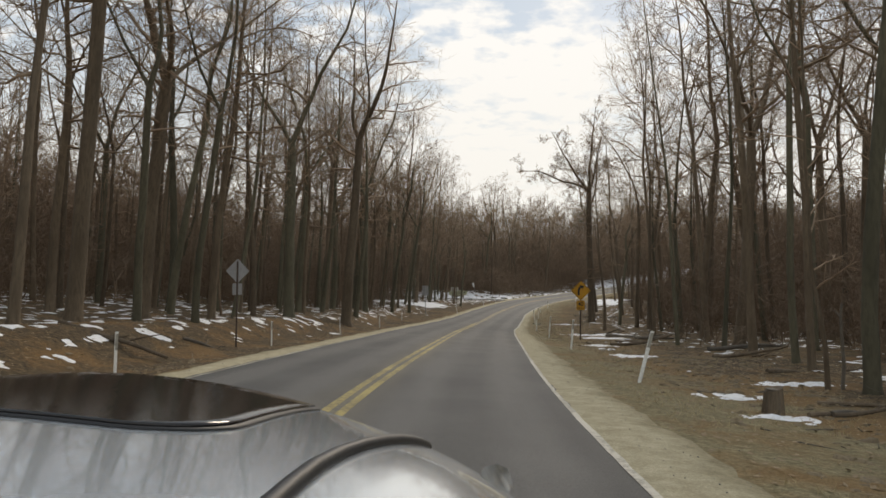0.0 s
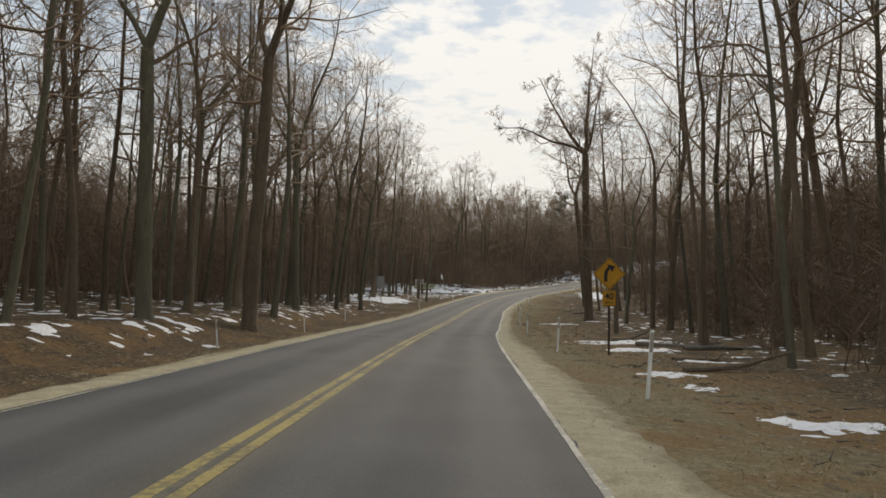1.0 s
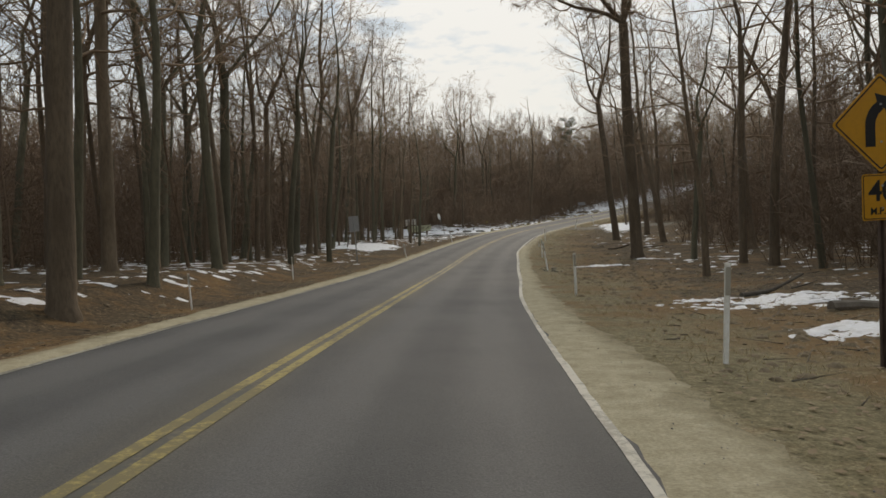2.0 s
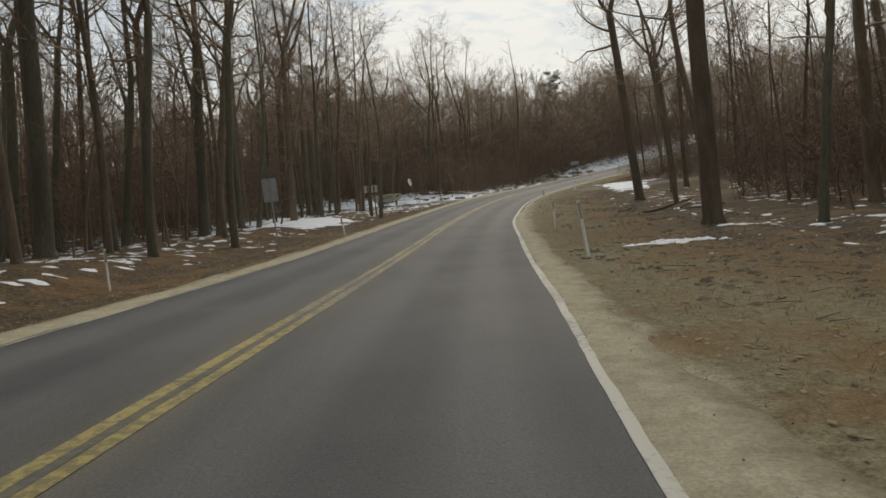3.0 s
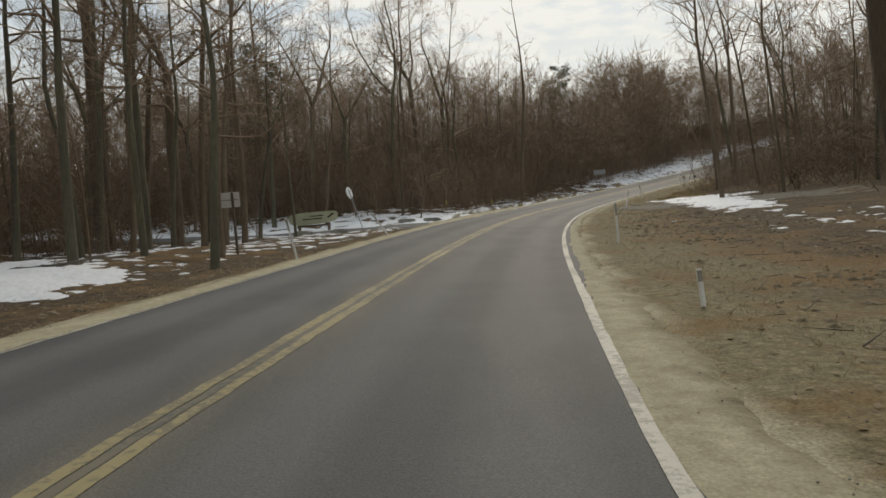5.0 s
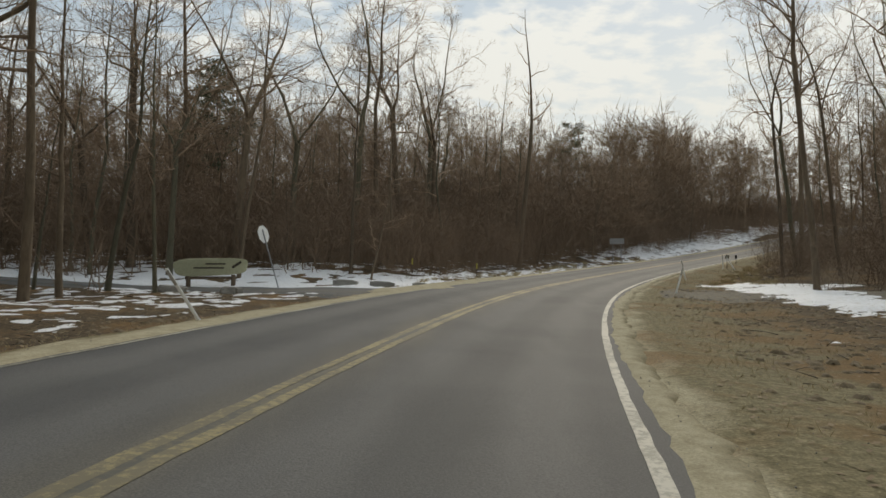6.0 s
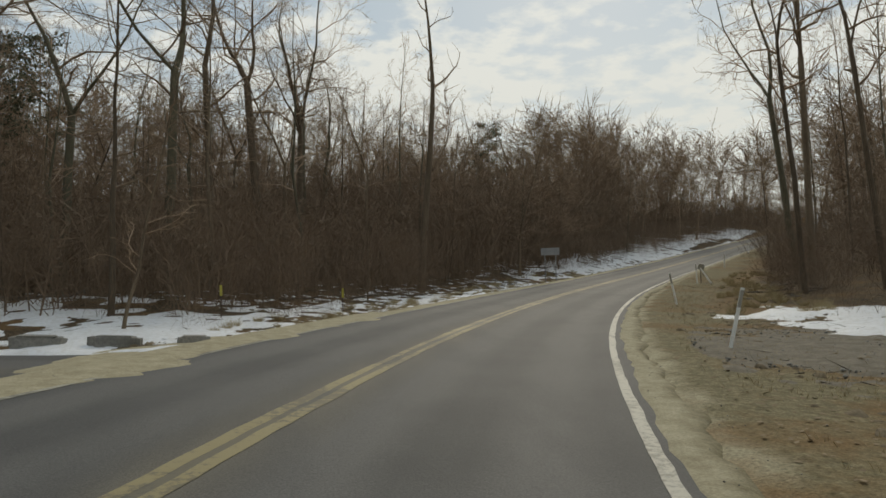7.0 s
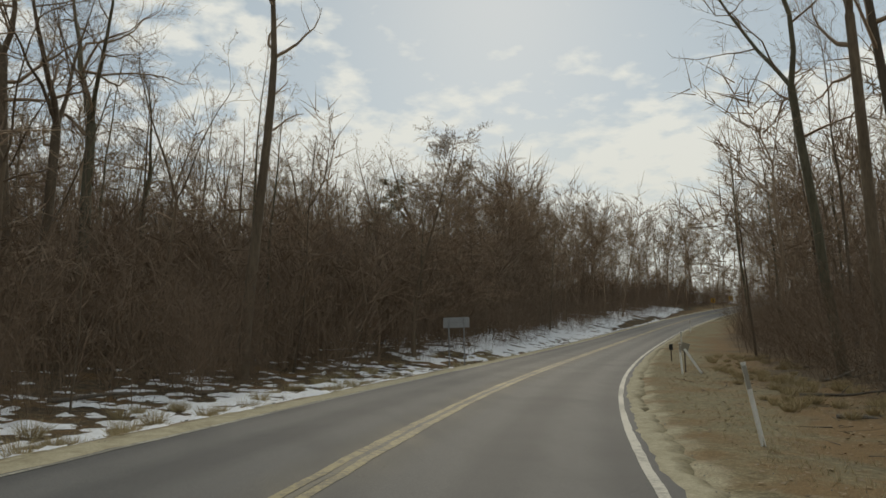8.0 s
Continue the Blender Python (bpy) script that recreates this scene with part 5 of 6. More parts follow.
# trees that can be told apart: model, x, y, trunk width, height, turn, lean
LANDMARKS = [
    (OAKS[0], -7.6, 58.4, 0.85, 27, 40, (0, 2.5)), (OAKS[1], -10.6, 51.3, 0.75, 26, 120, (0, 2)), (OAKS[2], -15.0, 37.0, 0.85, 24, 200, (0, 9)),
    (TALL[0], -18.0, 34.0, 0.5, 24, 10, (0, 1)), (TALL[1], -16.4, 44.5, 0.55, 23, 60, (0, 6)), (TALL[2], -15.5, 74.0, 0.5, 25, 80, (0, 1)), (TALL[3], -7.7, 66.1, 0.5, 24, 20, (0, 1)),
    (OAKS[1], -10.3, 87.2, 0.75, 26, 10, (0, 4)), (SOLO, 17.1, 84.3, 0.62, 25, -14, (0, -3)), (FORKED, -10.8, 130.1, 0.85, 26, 22, (0, 2)), (OAKS[2], 17.2, 42.6, 0.6, 25, 0, (0, -1)), (TALL[2], 19.0, 53.5, 0.5, 24, 320, (0, -2)),
    (TALL[4], 19.6, 74.2, 0.42, 22, 140, (0, 1)), (TALL[0], 14.8, 67.0, 0.28, 14, 200, (0, 0)), (TALL[1], 19.4, 80.5, 0.3, 15, 250, (0, -1)), (TALL[4], 13.5, 31.9, 0.33, 24, 90, (0, -2)),
    (TALL[2], 20.3, 72.3, 0.4, 23, 300, (0, 0)), (OAKS[0], 23.1, 111.2, 0.6, 24, 30, (0, -6)), (OAKS[2], 28.7, 118.9, 0.5, 24, 50, (0, -7)), (TALL[3], 20.2, 62.3, 0.4, 23, 180, (0, 1)),
    (TALL[4], 22.8, 103.0, 0.28, 19, 90, (0, -5)), (TALL[0], 25.1, 102.8, 0.5, 24, 130, (0, -8)), (TALL[1], 9.9, 16.9, 0.26, 21, 170, (0, -2)),
    (POLES[0], 9.4, 17.9, 0.14, 14, 30, (0, -7)), (OAKS[1], -8.6, 106.2, 0.7, 26, 220, (0, 3)), (TALL[2], -7.1, 104.3, 0.5, 25, 15, (0, 3)),
    (TALL[3], -12.9, 103.5, 0.5, 25, 45, (0, 4)), (OAKS[0], -7.7, 137.6, 0.6, 25, 105, (0, 3)),
    (OAKS[2], -5.4, 144.8, 0.75, 25, 135, (0, 3)), (TALL[1], 10.1, 173.2, 0.5, 23, 165, (0, 0)), (TALL[2], 11.6, 177.0, 0.45, 23, 195, (0, 5)),
    (OAKS[0], 14.0, 189.0, 0.6, 25, 225, (0, -3)), (OAKS[1], 17.0, 190.0, 0.6, 25, 255, (0, -1)), (SNAG, 24.9, 179.0, 0.5, 24, 0, (0, 0)),
    (BUSHY, 35.5, 192.2, 0.4, 14, 285, (0, 1)), (BUSHY, 41.5, 205.0, 0.42, 18, 80, (0, 0)), (BUSHY, 31.0, 199.0, 0.4, 17, 150, (0, 0)), (BUSHY, 47.5, 214.5, 0.42, 18.5, 190, (0, 0)), (BUSHY, 55.0, 223.0, 0.42, 19, 20, (0, 0)), (BUSHY, 61.0, 234.0, 0.42, 19, 240, (0, 0)), (OAKS[0], 45.6, 167.8, 0.3, 22, 315, (0, -2)), (TALL[4], 41.0, 162.2, 0.22, 22, 345, (0, -3)), (TALL[3], 3.0, 119.8, 0.3, 16, 70, (0, 1)),
    (OAKS[1], -5.4, 138.5, 0.55, 23, 60, (0, 3)), (OAKS[0], -5.0, 164.0, 0.55, 21, 200, (0, 2)), (OAKS[2], 1.6, 165.3, 0.6, 22, 20, (0, 2)), (OAKS[1], 4.8, 171.8, 0.5, 20, 310, (0, 2)), (OAKS[0], -12.7, 152.6, 0.6, 23, 80, (0, 2)),
    (TALL[0], -3.9, 170.6, 0.55, 25, 15, (0, 0)), (TALL[0], 2.0, 125.3, 0.28, 15, 0, (0, 1)), (PINES[1], 50.2, 262.3, 0.5, 18, 40, (0, 0)), (PINES[0], -11.5, 216.0, 0.5, 23, 0, (0, 0)),
    (PINES[1], -4.5, 186.0, 0.45, 16, 130, (0, 0)),
    (TALL[2], 32.1, 124.5, 0.4, 23, 10, (0, -5)), (TALL[1], 47.0, 171.0, 0.3, 22, 70, (0, -3)),
]
for row in LANDMARKS:
    plant(*row[:5], turn=row[5], lean=row[6])


def trail_blaze(tree, up, toward):
    """A worn painted mark on the bark of a tree, on the side that faces a point of the plan."""
    trunk = next(c for c in tree.children if c.name.startswith("trunk"))
    co = np.array([v.co for v in trunk.data.vertices][:9 * 9]).reshape(-1, 9, 3)
    middle = co.mean(1)
    wide = np.linalg.norm(co - middle[:, None], axis=2).mean(1)
    at = [float(np.interp(up, middle[:, 2], middle[:, k])) for k in (0, 1)]
    r = float(np.interp(up, middle[:, 2], wide))
    way = tree.matrix_world.inverted().to_3x3() @ Vector((toward[0] - tree.matrix_world.translation.x, toward[1] - tree.matrix_world.translation.y, 0))
    a = math.atan2(way.y, way.x)
    bm = bmesh.new()
    grid = [[bm.verts.new((at[0] + (r + 0.008) * math.cos(a + q), at[1] + (r + 0.008) * math.sin(a + q), z)) for q in np.linspace(-0.13, 0.13, 6)] for z in np.linspace(up - 0.17, up + 0.17, 5)]
    for k in range(4):
        for i in range(5):
            bm.faces.new([grid[k][i], grid[k][i + 1], grid[k + 1][i + 1], grid[k + 1][i]])
    part("trail_blaze", bm, BLAZE, tree, "small pale painted trail mark")


trail_blaze(SOLO, 2.9, (7.5, 64.9))


def open_ground(x, y, s, d):
    """True where nothing may grow: roads, verges, pull-off."""
    off, dist = side_track(x, y)
    if abs(off) < 4.6 and -5 < dist < 75:
        return True
    if d > 0:
        edge = 11.5 if s < 58 else (16.5 if s < 112 else (22.0 if s < 152 else 10.0))
        if s < 30:
            edge = 10.0
        return d < edge
    edge = 11.0 if s < 100 else (13.0 if s < 152 else 8.0)
    return -d < edge


def scatter(seed, count, gap, d_lo, d_hi, s_lo, s_hi, taken, power=1.0):
    """Points of the woods in road coordinates, no two closer than gap."""
    rng = np.random.default_rng(seed)
    spots, cells = [], {}
    for x, y in taken:
        cells.setdefault((int(x // gap), int(y // gap)), []).append((x, y))
    for _ in range(count * 12):
        if len(spots) >= count:
            break
        s, side = rng.uniform(s_lo, s_hi), rng.choice((-1, 1))
        d = side * (d_lo + (d_hi - d_lo) * rng.uniform(0, 1) ** power)
        i = int(np.clip(s + 60, 0, len(STATION) - 1))
        x, y = AXIS[i, 0] + math.cos(HEAD[i]) * d, AXIS[i, 1] - math.sin(HEAD[i]) * d
        j, dd = along(x, y)
        if open_ground(x, y, float(j[0]) - 60, float(dd[0])):
            continue
        cx, cy = int(x // gap), int(y // gap)
        if any((x - a) ** 2 + (y - b) ** 2 < gap * gap for ix in (-1, 0, 1) for iy in (-1, 0, 1) for a, b in cells.get((cx + ix, cy + iy), ())):
            continue
        cells.setdefault((cx, cy), []).append((x, y))
        spots.append((x, y))
    return spots


TAKEN = [(r[1], r[2]) for r in LANDMARKS]
rng = np.random.default_rng(5)


def fill(seed, count, gap, d_lo, d_hi, s_lo, s_hi, power, models, wide, tall, sway, side=0):
    """Fills a stretch of the woods with copies of these models."""
    for x, y in scatter(seed, count, gap, d_lo, d_hi, s_lo, s_hi, TAKEN, power):
        if side and along(x, y)[1][0] * side < 0:
            continue
        TAKEN.append((x, y))
        young = 0.6 if 84 < y < 128 and 12 < x < 24 + 0.2 * (y - 84) else 1.0  # lower growth round the lone oak
        plant(models[rng.integers(len(models))], x, y, rng.uniform(*wide) * young, rng.uniform(*tall) * young, rng.uniform(0, 360), (rng.normal(0, sway), rng.normal(0, sway) - 3.0 * float(np.sign(along(x, y)[1][0]))))


fill(2, 12, 6.0, 15, 32, 0, 118, 1.0, OAKS, (0.42, 0.6), (20, 25), 2)
fill(22, 7, 6.0, 16, 32, 150, 230, 1.0, OAKS, (0.36, 0.5), (15, 18), 2)
fill(12, 22, 5.0, 11.5, 24, 25, 115, 1.0, OAKS, (0.4, 0.55), (21, 26), 2, side=-1)
fill(3, 42, 3.8, 10, 24, -4, 118, 1.0, TALL, (0.2, 0.36), (18, 24), 2, side=-1)
fill(23, 26, 4.2, 12, 26, 150, 235, 1.0, TALL, (0.18, 0.3), (12, 17), 2, side=-1)
fill(13, 55, 3.8, 11, 26, -4, 235, 1.0, TALL, (0.16, 0.28), (18, 24), 2, side=1)
fill(6, 80, 3.8, 20, 46, -6, 250, 0.9, BACK, (0.22, 0.4), (18, 23), 2)
fill(7, 40, 3.2, 10, 30, 175, 300, 0.8, BACK, (0.16, 0.28), (11, 16), 2)
fill(9, 34, 3.6, 13, 42, 140, 240, 0.8, BACK, (0.2, 0.34), (12, 18), 2, side=-1)
fill(10, 50, 3.2, 12, 34, 0, 75, 0.8, BACK, (0.2, 0.36), (18, 23), 2, side=-1)
fill(14, 5, 5.0, 20, 32, 126, 160, 1.0, OAKS, (0.36, 0.5), (16, 19), 2, side=-1)
fill(25, 46, 3.4, 30, 64, 118, 205, 1.0, BACK, (0.24, 0.38), (17, 22), 2, side=-1)
fill(26, 14, 4.0, 15, 30, 104, 142, 1.0, BACK, (0.24, 0.36), (17, 21), 2, side=-1)
fill(24, 9, 4.5, 15, 30, 110, 142, 1.0, OAKS, (0.36, 0.5), (17, 21), 2, side=-1)
fill(20, 16, 4.5, 12.5, 26, 12, 78, 1.0, OAKS, (0.36, 0.55), (21, 25), 2, side=1)
fill(15, 46, 3.4, 11.5, 26, 6, 78, 1.0, TALL, (0.16, 0.28), (19, 24), 2, side=1)
fill(16, 46, 3.0, 11.5, 26, 30, 100, 1.0, TALL, (0.22, 0.4), (19, 25), 2, side=-1)
fill(17, 32, 3.4, 14, 36, 125, 185, 1.0, BACK, (0.2, 0.34), (13, 19), 2, side=-1)
fill(18, 14, 3.0, 13.5, 26, 116, 139, 1.0, TALL, (0.2, 0.36), (19, 24), 2, side=-1)
fill(27, 16, 3.5, 24, 46, 148, 174, 1.0, OAKS, (0.4, 0.6), (18, 22), 2, side=-1)
fill(4, 112, 2.4, 9.5, 40, 0, 230, 1.2, POLES, (0.07, 0.16), (6, 14), 4)


def spread_copies(shapes, spots, seed, low, high, fat=(0.8, 1.3), sink=0.1):
    """Many copies of a few shapes, joined into one array."""
    rng = np.random.default_rng(seed)
    verts, faces, count = [], [], 0
    spots = np.asarray(spots)
    zs = land(spots[:, 0], spots[:, 1])
    for (x, y), z in zip(spots, zs):
        v, f = shapes[rng.integers(len(shapes))]
        a, h, w = rng.uniform(0, 6.28), rng.uniform(low, high), rng.uniform(*fat)
        c, s = math.cos(a) * h * w, math.sin(a) * h * w
        lx, ly = rng.normal(0, 0.05, 2)
        p = np.empty_like(v)
        p[:, 0] = v[:, 0] * c - v[:, 1] * s + x + v[:, 2] * h * lx
        p[:, 1] = v[:, 0] * s + v[:, 1] * c + y + v[:, 2] * h * ly
        p[:, 2] = v[:, 2] * h + z - sink
        verts.append(p)
        faces.append(f + count)
        count += len(v)
    return np.concatenate(verts), np.concatenate(faces)


def bushy_tree(seed, boughs, shoots, low, wide, stem, thin):
    """A tree for the depth of the woods, 1 m high: bent trunk, rounded crown of boughs and shoots in one array."""
    rng = np.random.default_rng(seed)
    w = Wood()
    p, r = limb(rng, (0, 0, 0), (rng.normal(0, 0.08), rng.normal(0, 0.08), 1), 0.8, stem, 0.0022, 5, 0.1, 0.1)
    w.tube(p, r, 3)
    starts, ways, lengths = [], [], []
    for k in range(boughs):
        t = low + (0.995 - low) * (k + rng.uniform(0, 1)) / boughs
        i = min(int(t * 5), 4)
        at = p[i] + (p[i + 1] - p[i]) * (t * 5 - i)
        q = (t - low) / (1 - low)
        way = unit(branch_off(rng, np.array([0, 0, 1.0]), 50 - 35 * q, 80 - 30 * q))
        ln = wide * rng.uniform(0.6, 1.1) * (0.6 + 1.2 * q * (1.25 - q))
        lp, lr = limb(rng, at, way, ln, min(0.42 * r[i], 0.0046), 0.0014, 2, 0.25, 0.1)
        w.blade(lp, lr, rng)
        for m in range(shoots):
            u = rng.uniform(0.1, 2.0) * 0.999
            c = int(u)
            starts.append(lp[c] + (lp[c + 1] - lp[c]) * (u - c) + rng.normal(0, 0.012, 3))
            ways.append(branch_off(rng, unit(lp[c + 1] - lp[c]), 15, 75) + np.array([0, 0, 0.2]))
            lengths.append(ln * rng.uniform(0.3, 0.7))
    w.shoots(starts, ways, lengths, thin, rng)
    return w.arrays()


def thicket(seed, shoots=20, stem=0.0052, thin=0.0038, sway=0.3, stems=4):
    """A clump of bent brush stems with many side shoots, 1 m high."""
    rng = np.random.default_rng(seed)
    w = Wood()
    starts, ways, lengths = [], [], []
    for k in range(stems):
        at = np.append(rng.normal(0, 0.1, 2), 0)
        p, r = limb(rng, at, (rng.normal(0, sway), rng.normal(0, sway), 1), rng.uniform(0.6, 1.0), stem, 0.0014, 3, 0.17, 0.02)
        w.blade(p, r, rng)
        for m in range(shoots):
            u = rng.uniform(0.05, 2.999)
            c = int(u)
            starts.append(p[c] + (p[c + 1] - p[c]) * (u - c) + rng.normal(0, 0.03, 3))
            ways.append(branch_off(rng, unit(p[c + 1] - p[c]), 18, 85))
            lengths.append(rng.uniform(0.12, 0.42))
    w.shoots(starts, ways, lengths, thin, rng)
    return w.arrays()


def build_far_woods():
    shapes = [bushy_tree(s, 14, 20, 0.25, 0.27, 0.0088, 0.0022) for s in range(8)]
    v, f = spread_copies(shapes, scatter(21, 330, 4.2, 45, 125, -20, 300, [], 1.1) + scatter(25, 620, 3.0, 36, 110, 15, 150, [], 1.0) + [p for p in scatter(51, 260, 2.4, 34, 95, 150, 205, TAKEN, 1.0) if along(*p)[1][0] < 0], 9, 13, 20, (0.85, 1.3))
    tagged(new("far_woods", mesh_of("far_woods", v, f, TWIG)), "dense bare woods on the slopes beyond the road", "woods", kind="stuff")
    spots = scatter(22, 330, 3.0, 10, 70, 205, 335, TAKEN, 0.9) + scatter(23, 180, 3.2, 8, 75, 330, 418, TAKEN, 1.0) + [p for p in scatter(24, 150, 2.6, 14, 45, 228, 290, TAKEN, 0.9) if along(*p)[1][0] < 0]
    near = [p for p in spots if abs(along(*p)[1][0]) < 30]
    v, f = spread_copies(shapes, near, 10, 18, 24, (0.9, 1.3))
    v2, f2 = spread_copies(shapes, [p for p in spots if abs(along(*p)[1][0]) >= 30], 11, 9, 14, (0.9, 1.4))
    v, f = np.concatenate([v, v2]), np.concatenate([f, f2 + len(v)])
    tagged(new("ridge_woods", mesh_of("ridge_woods", v, f, TWIG)), "bare woods with rounded crowns along the far bend", "woods", kind="stuff")


def build_deep_woods():
    """The countless slim trees behind the front rows."""
    spots = scatter(41, 610, 2.6, 15, 80, -12, 290, TAKEN, 0.85)
    spots += [p for p in scatter(43, 700, 2.2, 13, 65, -14, 125, TAKEN, 0.9) if along(*p)[1][0] < 0]
    spots += [p for p in scatter(44, 420, 2.4, 17, 62, 8, 125, TAKEN, 0.9) if along(*p)[1][0] > 0]
    v, f = spread_copies([bushy_tree(50 + s, 12, 16, 0.22, 0.23, 0.0068, 0.0018) for s in range(8)], spots, 42, 8, 18, (0.8, 1.3))
    tagged(new("deep_woods", mesh_of("deep_woods", v, f, BRUSH)), "countless slim bare trees deep in the woods", "woods", kind="stuff")


def build_undergrowth():
    shapes = [thicket(s) for s in range(7)]
    spots = [p for p in scatter(31, 1300, 0.8, 18, 60, -6, 300, [], 0.8) if along(*p)[1][0] < 0] + [p for p in scatter(38, 1650, 0.8, 13, 50, -6, 300, [], 0.75) if along(*p)[1][0] > 0]
    v, f = spread_copies(shapes, spots, 12, 2.2, 6.0, (0.9, 1.6))
    tagged(new("undergrowth", mesh_of("undergrowth", v, f, BRUSH)), "dense leafless brush and saplings between the trees", "undergrowth", kind="stuff")
    dense = [p for p in scatter(32, 2000, 0.5, 8, 30, 154, 330, [], 1.1) if along(*p)[1][0] < 0]
    dense += [p for p in scatter(33, 400, 1.1, 10, 26, 150, 330, [], 0.9) if along(*p)[1][0] > 0]
    dense += [p for p in scatter(48, 150, 0.8, 9.8, 13, 166, 240, [], 0.9) if along(*p)[1][0] > 0]
    dense += [p for p in scatter(34, 1550, 0.8, 22, 60, -8, 135, [], 0.9) if along(*p)[1][0] < 0]
    dense += [p for p in scatter(35, 700, 0.8, 17, 45, -8, 125, [], 0.9) if along(*p)[1][0] > 0]
    dense += scatter(37, 600, 0.9, 8.5, 40, 300, 400, [], 0.9)
    dense += [p for p in scatter(39, 450, 1.4, 58, 100, 30, 260, [], 1.0) if along(*p)[1][0] < 0]
    dense += [p for p in scatter(36, 1050, 1.0, 28, 75, 118, 270, [], 0.9) if along(*p)[1][0] < 0]
    tall = scatter(46, 1100, 1.1, 26, 75, -8, 140, [], 0.9)
    front = [p for p in dense if abs(along(*p)[1][0]) < 16]
    dense = [p for p in dense if abs(along(*p)[1][0]) >= 16]
    fine = [thicket(60 + s, 30, 0.0016, 0.0011, 0.16, 6) for s in range(7)]
    v, f = spread_copies(fine, front, 14, 2.8, 6.2, (0.8, 1.2))
    tagged(new("front_thicket", mesh_of("front_thicket", v, f, BRUSH)), "fine leafless brush along the edge of the woods", "undergrowth", kind="stuff")
    v, f = spread_copies(shapes, dense, 13, 3.5, 8.0, (0.8, 1.25))
    tall += [p for p in scatter(47, 1250, 0.8, 11, 36, 181, 245, [], 1.0) if along(*p)[1][0] < 0]
    tall += [p for p in scatter(50, 500, 1.1, 26, 62, 138, 186, [], 1.0) if along(*p)[1][0] < 0]
    rng = np.random.default_rng(71)
    across, beyond = rng.uniform(-18, 18, 240), rng.uniform(62, 105, 240)
    tall += list(zip(14.0 - 0.933 * beyond + 0.36 * across, 146.2 + 0.36 * beyond + 0.933 * across))
    low = [p for p in scatter(49, 420, 0.9, 11, 34, 156, 181, [], 1.0) if along(*p)[1][0] < 0]
    for spots, seed, least, most in ((tall, 15, 6.5, 11.5), (low, 16, 4.0, 7.0)):
        v2, f2 = spread_copies(shapes, spots, seed, least, most, (0.6, 0.9))
        v, f = np.concatenate([v, v2]), np.concatenate([f, f2 + len(v)])
    tagged(new("thicket", mesh_of("thicket", v, f, BRUSH)), "tall reddish-brown thicket behind the verge", "undergrowth", kind="stuff")


build_far_woods()
build_deep_woods()
build_undergrowth()
# ---- the silver car whose roof the camera starts from ----
CAR_PAINT = material("silver_blue_car_paint", ((0.72, 0.76, 0.78), (0.7, 0.74, 0.76), (0.68, 0.72, 0.74)), scale=1.2, fine=30.0, rough=0.2, bump=0.0, metal=0.55)
CAR_PAINT.node_tree.nodes["Principled BSDF"].inputs["Coat Weight"].default_value = 0.8
CAR_PAINT.node_tree.nodes["Principled BSDF"].inputs["Coat Roughness"].default_value = 0.04
CAR_BLACK = plain("black_rubber_trim", (0.02, 0.02, 0.021), rough=0.5)
CAR_TYRE = material("tyre_rubber", ((0.02, 0.02, 0.02), (0.035, 0.034, 0.033), (0.015, 0.015, 0.015)), scale=6.0, fine=40.0, rough=0.85, bump=0.2)
CAR_RIM = plain("alloy_rim", (0.45, 0.46, 0.47), rough=0.3, metal=0.8)
CAR_CHROME = plain("bright_trim", (0.55, 0.55, 0.56), rough=0.18, metal=0.9)
CAR_LENS = plain("clear_lamp_lens", (0.6, 0.62, 0.63), rough=0.1)
CAR_RED = plain("red_lamp_lens", (0.3, 0.015, 0.012), rough=0.15)
CAR_SEAT = plain("grey_seat_cloth", (0.09, 0.09, 0.095), rough=0.95)


def tinted_glass():
    m = bpy.data.materials.new("tinted_glass")
    m.use_nodes = True
    s = m.node_tree.nodes["Principled BSDF"]
    s.inputs["Base Color"].default_value = (0.32, 0.36, 0.34, 1)
    s.inputs["Roughness"].default_value, s.inputs["Transmission Weight"].default_value, s.inputs["IOR"].default_value = 0.02, 1.0, 1.2
    return m


def mirror_glass():
    m = bpy.data.materials.new("mirror_silver")
    m.use_nodes = True
    s = m.node_tree.nodes["Principled BSDF"]
    s.inputs["Base Color"].default_value, s.inputs["Metallic"].default_value, s.inputs["Roughness"].default_value = (0.8, 0.8, 0.8, 1), 1.0, 0.02
    return m


def sheet(name, rows, mat, parent, label="", thick=0.0):
    """A surface through rows of points, given some thickness."""
    rows = np.asarray(rows, float)
    n, k = rows.shape[:2]
    ob = new(name, mesh_of(name, rows.reshape(-1, 3), grid_faces(n, k), mat, True))
    ob.parent = parent
    if thick:
        solid = ob.modifiers.new("thickness", "SOLIDIFY")
        solid.thickness, solid.offset = thick, -1.0
    return tagged(ob, label)


def roof_z(x, y):
    x, y = abs(np.asarray(x, float)), np.asarray(y, float)
    front = np.clip((y - 0.4) / 1.25, 0, None)
    rear = np.clip((-0.1 - y) / 0.9, 0, None)
    return 1.42 - 0.03 * (x / 0.53) ** 2 - 0.03 * front ** 2 - 0.35 * (x * np.clip(y - 0.8, 0, None)) ** 2 - 0.1 * rear ** 2 - 0.06 * smooth(0.66, 0.93, x)


def bar_along(pts, w, h, mat, name, parent, label=""):
    """A rounded strip along points of the car."""
    wood = Wood()
    wood.tube(pts, np.full(len(pts), w), 8)
    v, f = wood.arrays()
    ob = new(name, mesh_of(name, v, f, mat, True))
    ob.parent = parent
    return tagged(ob, label)


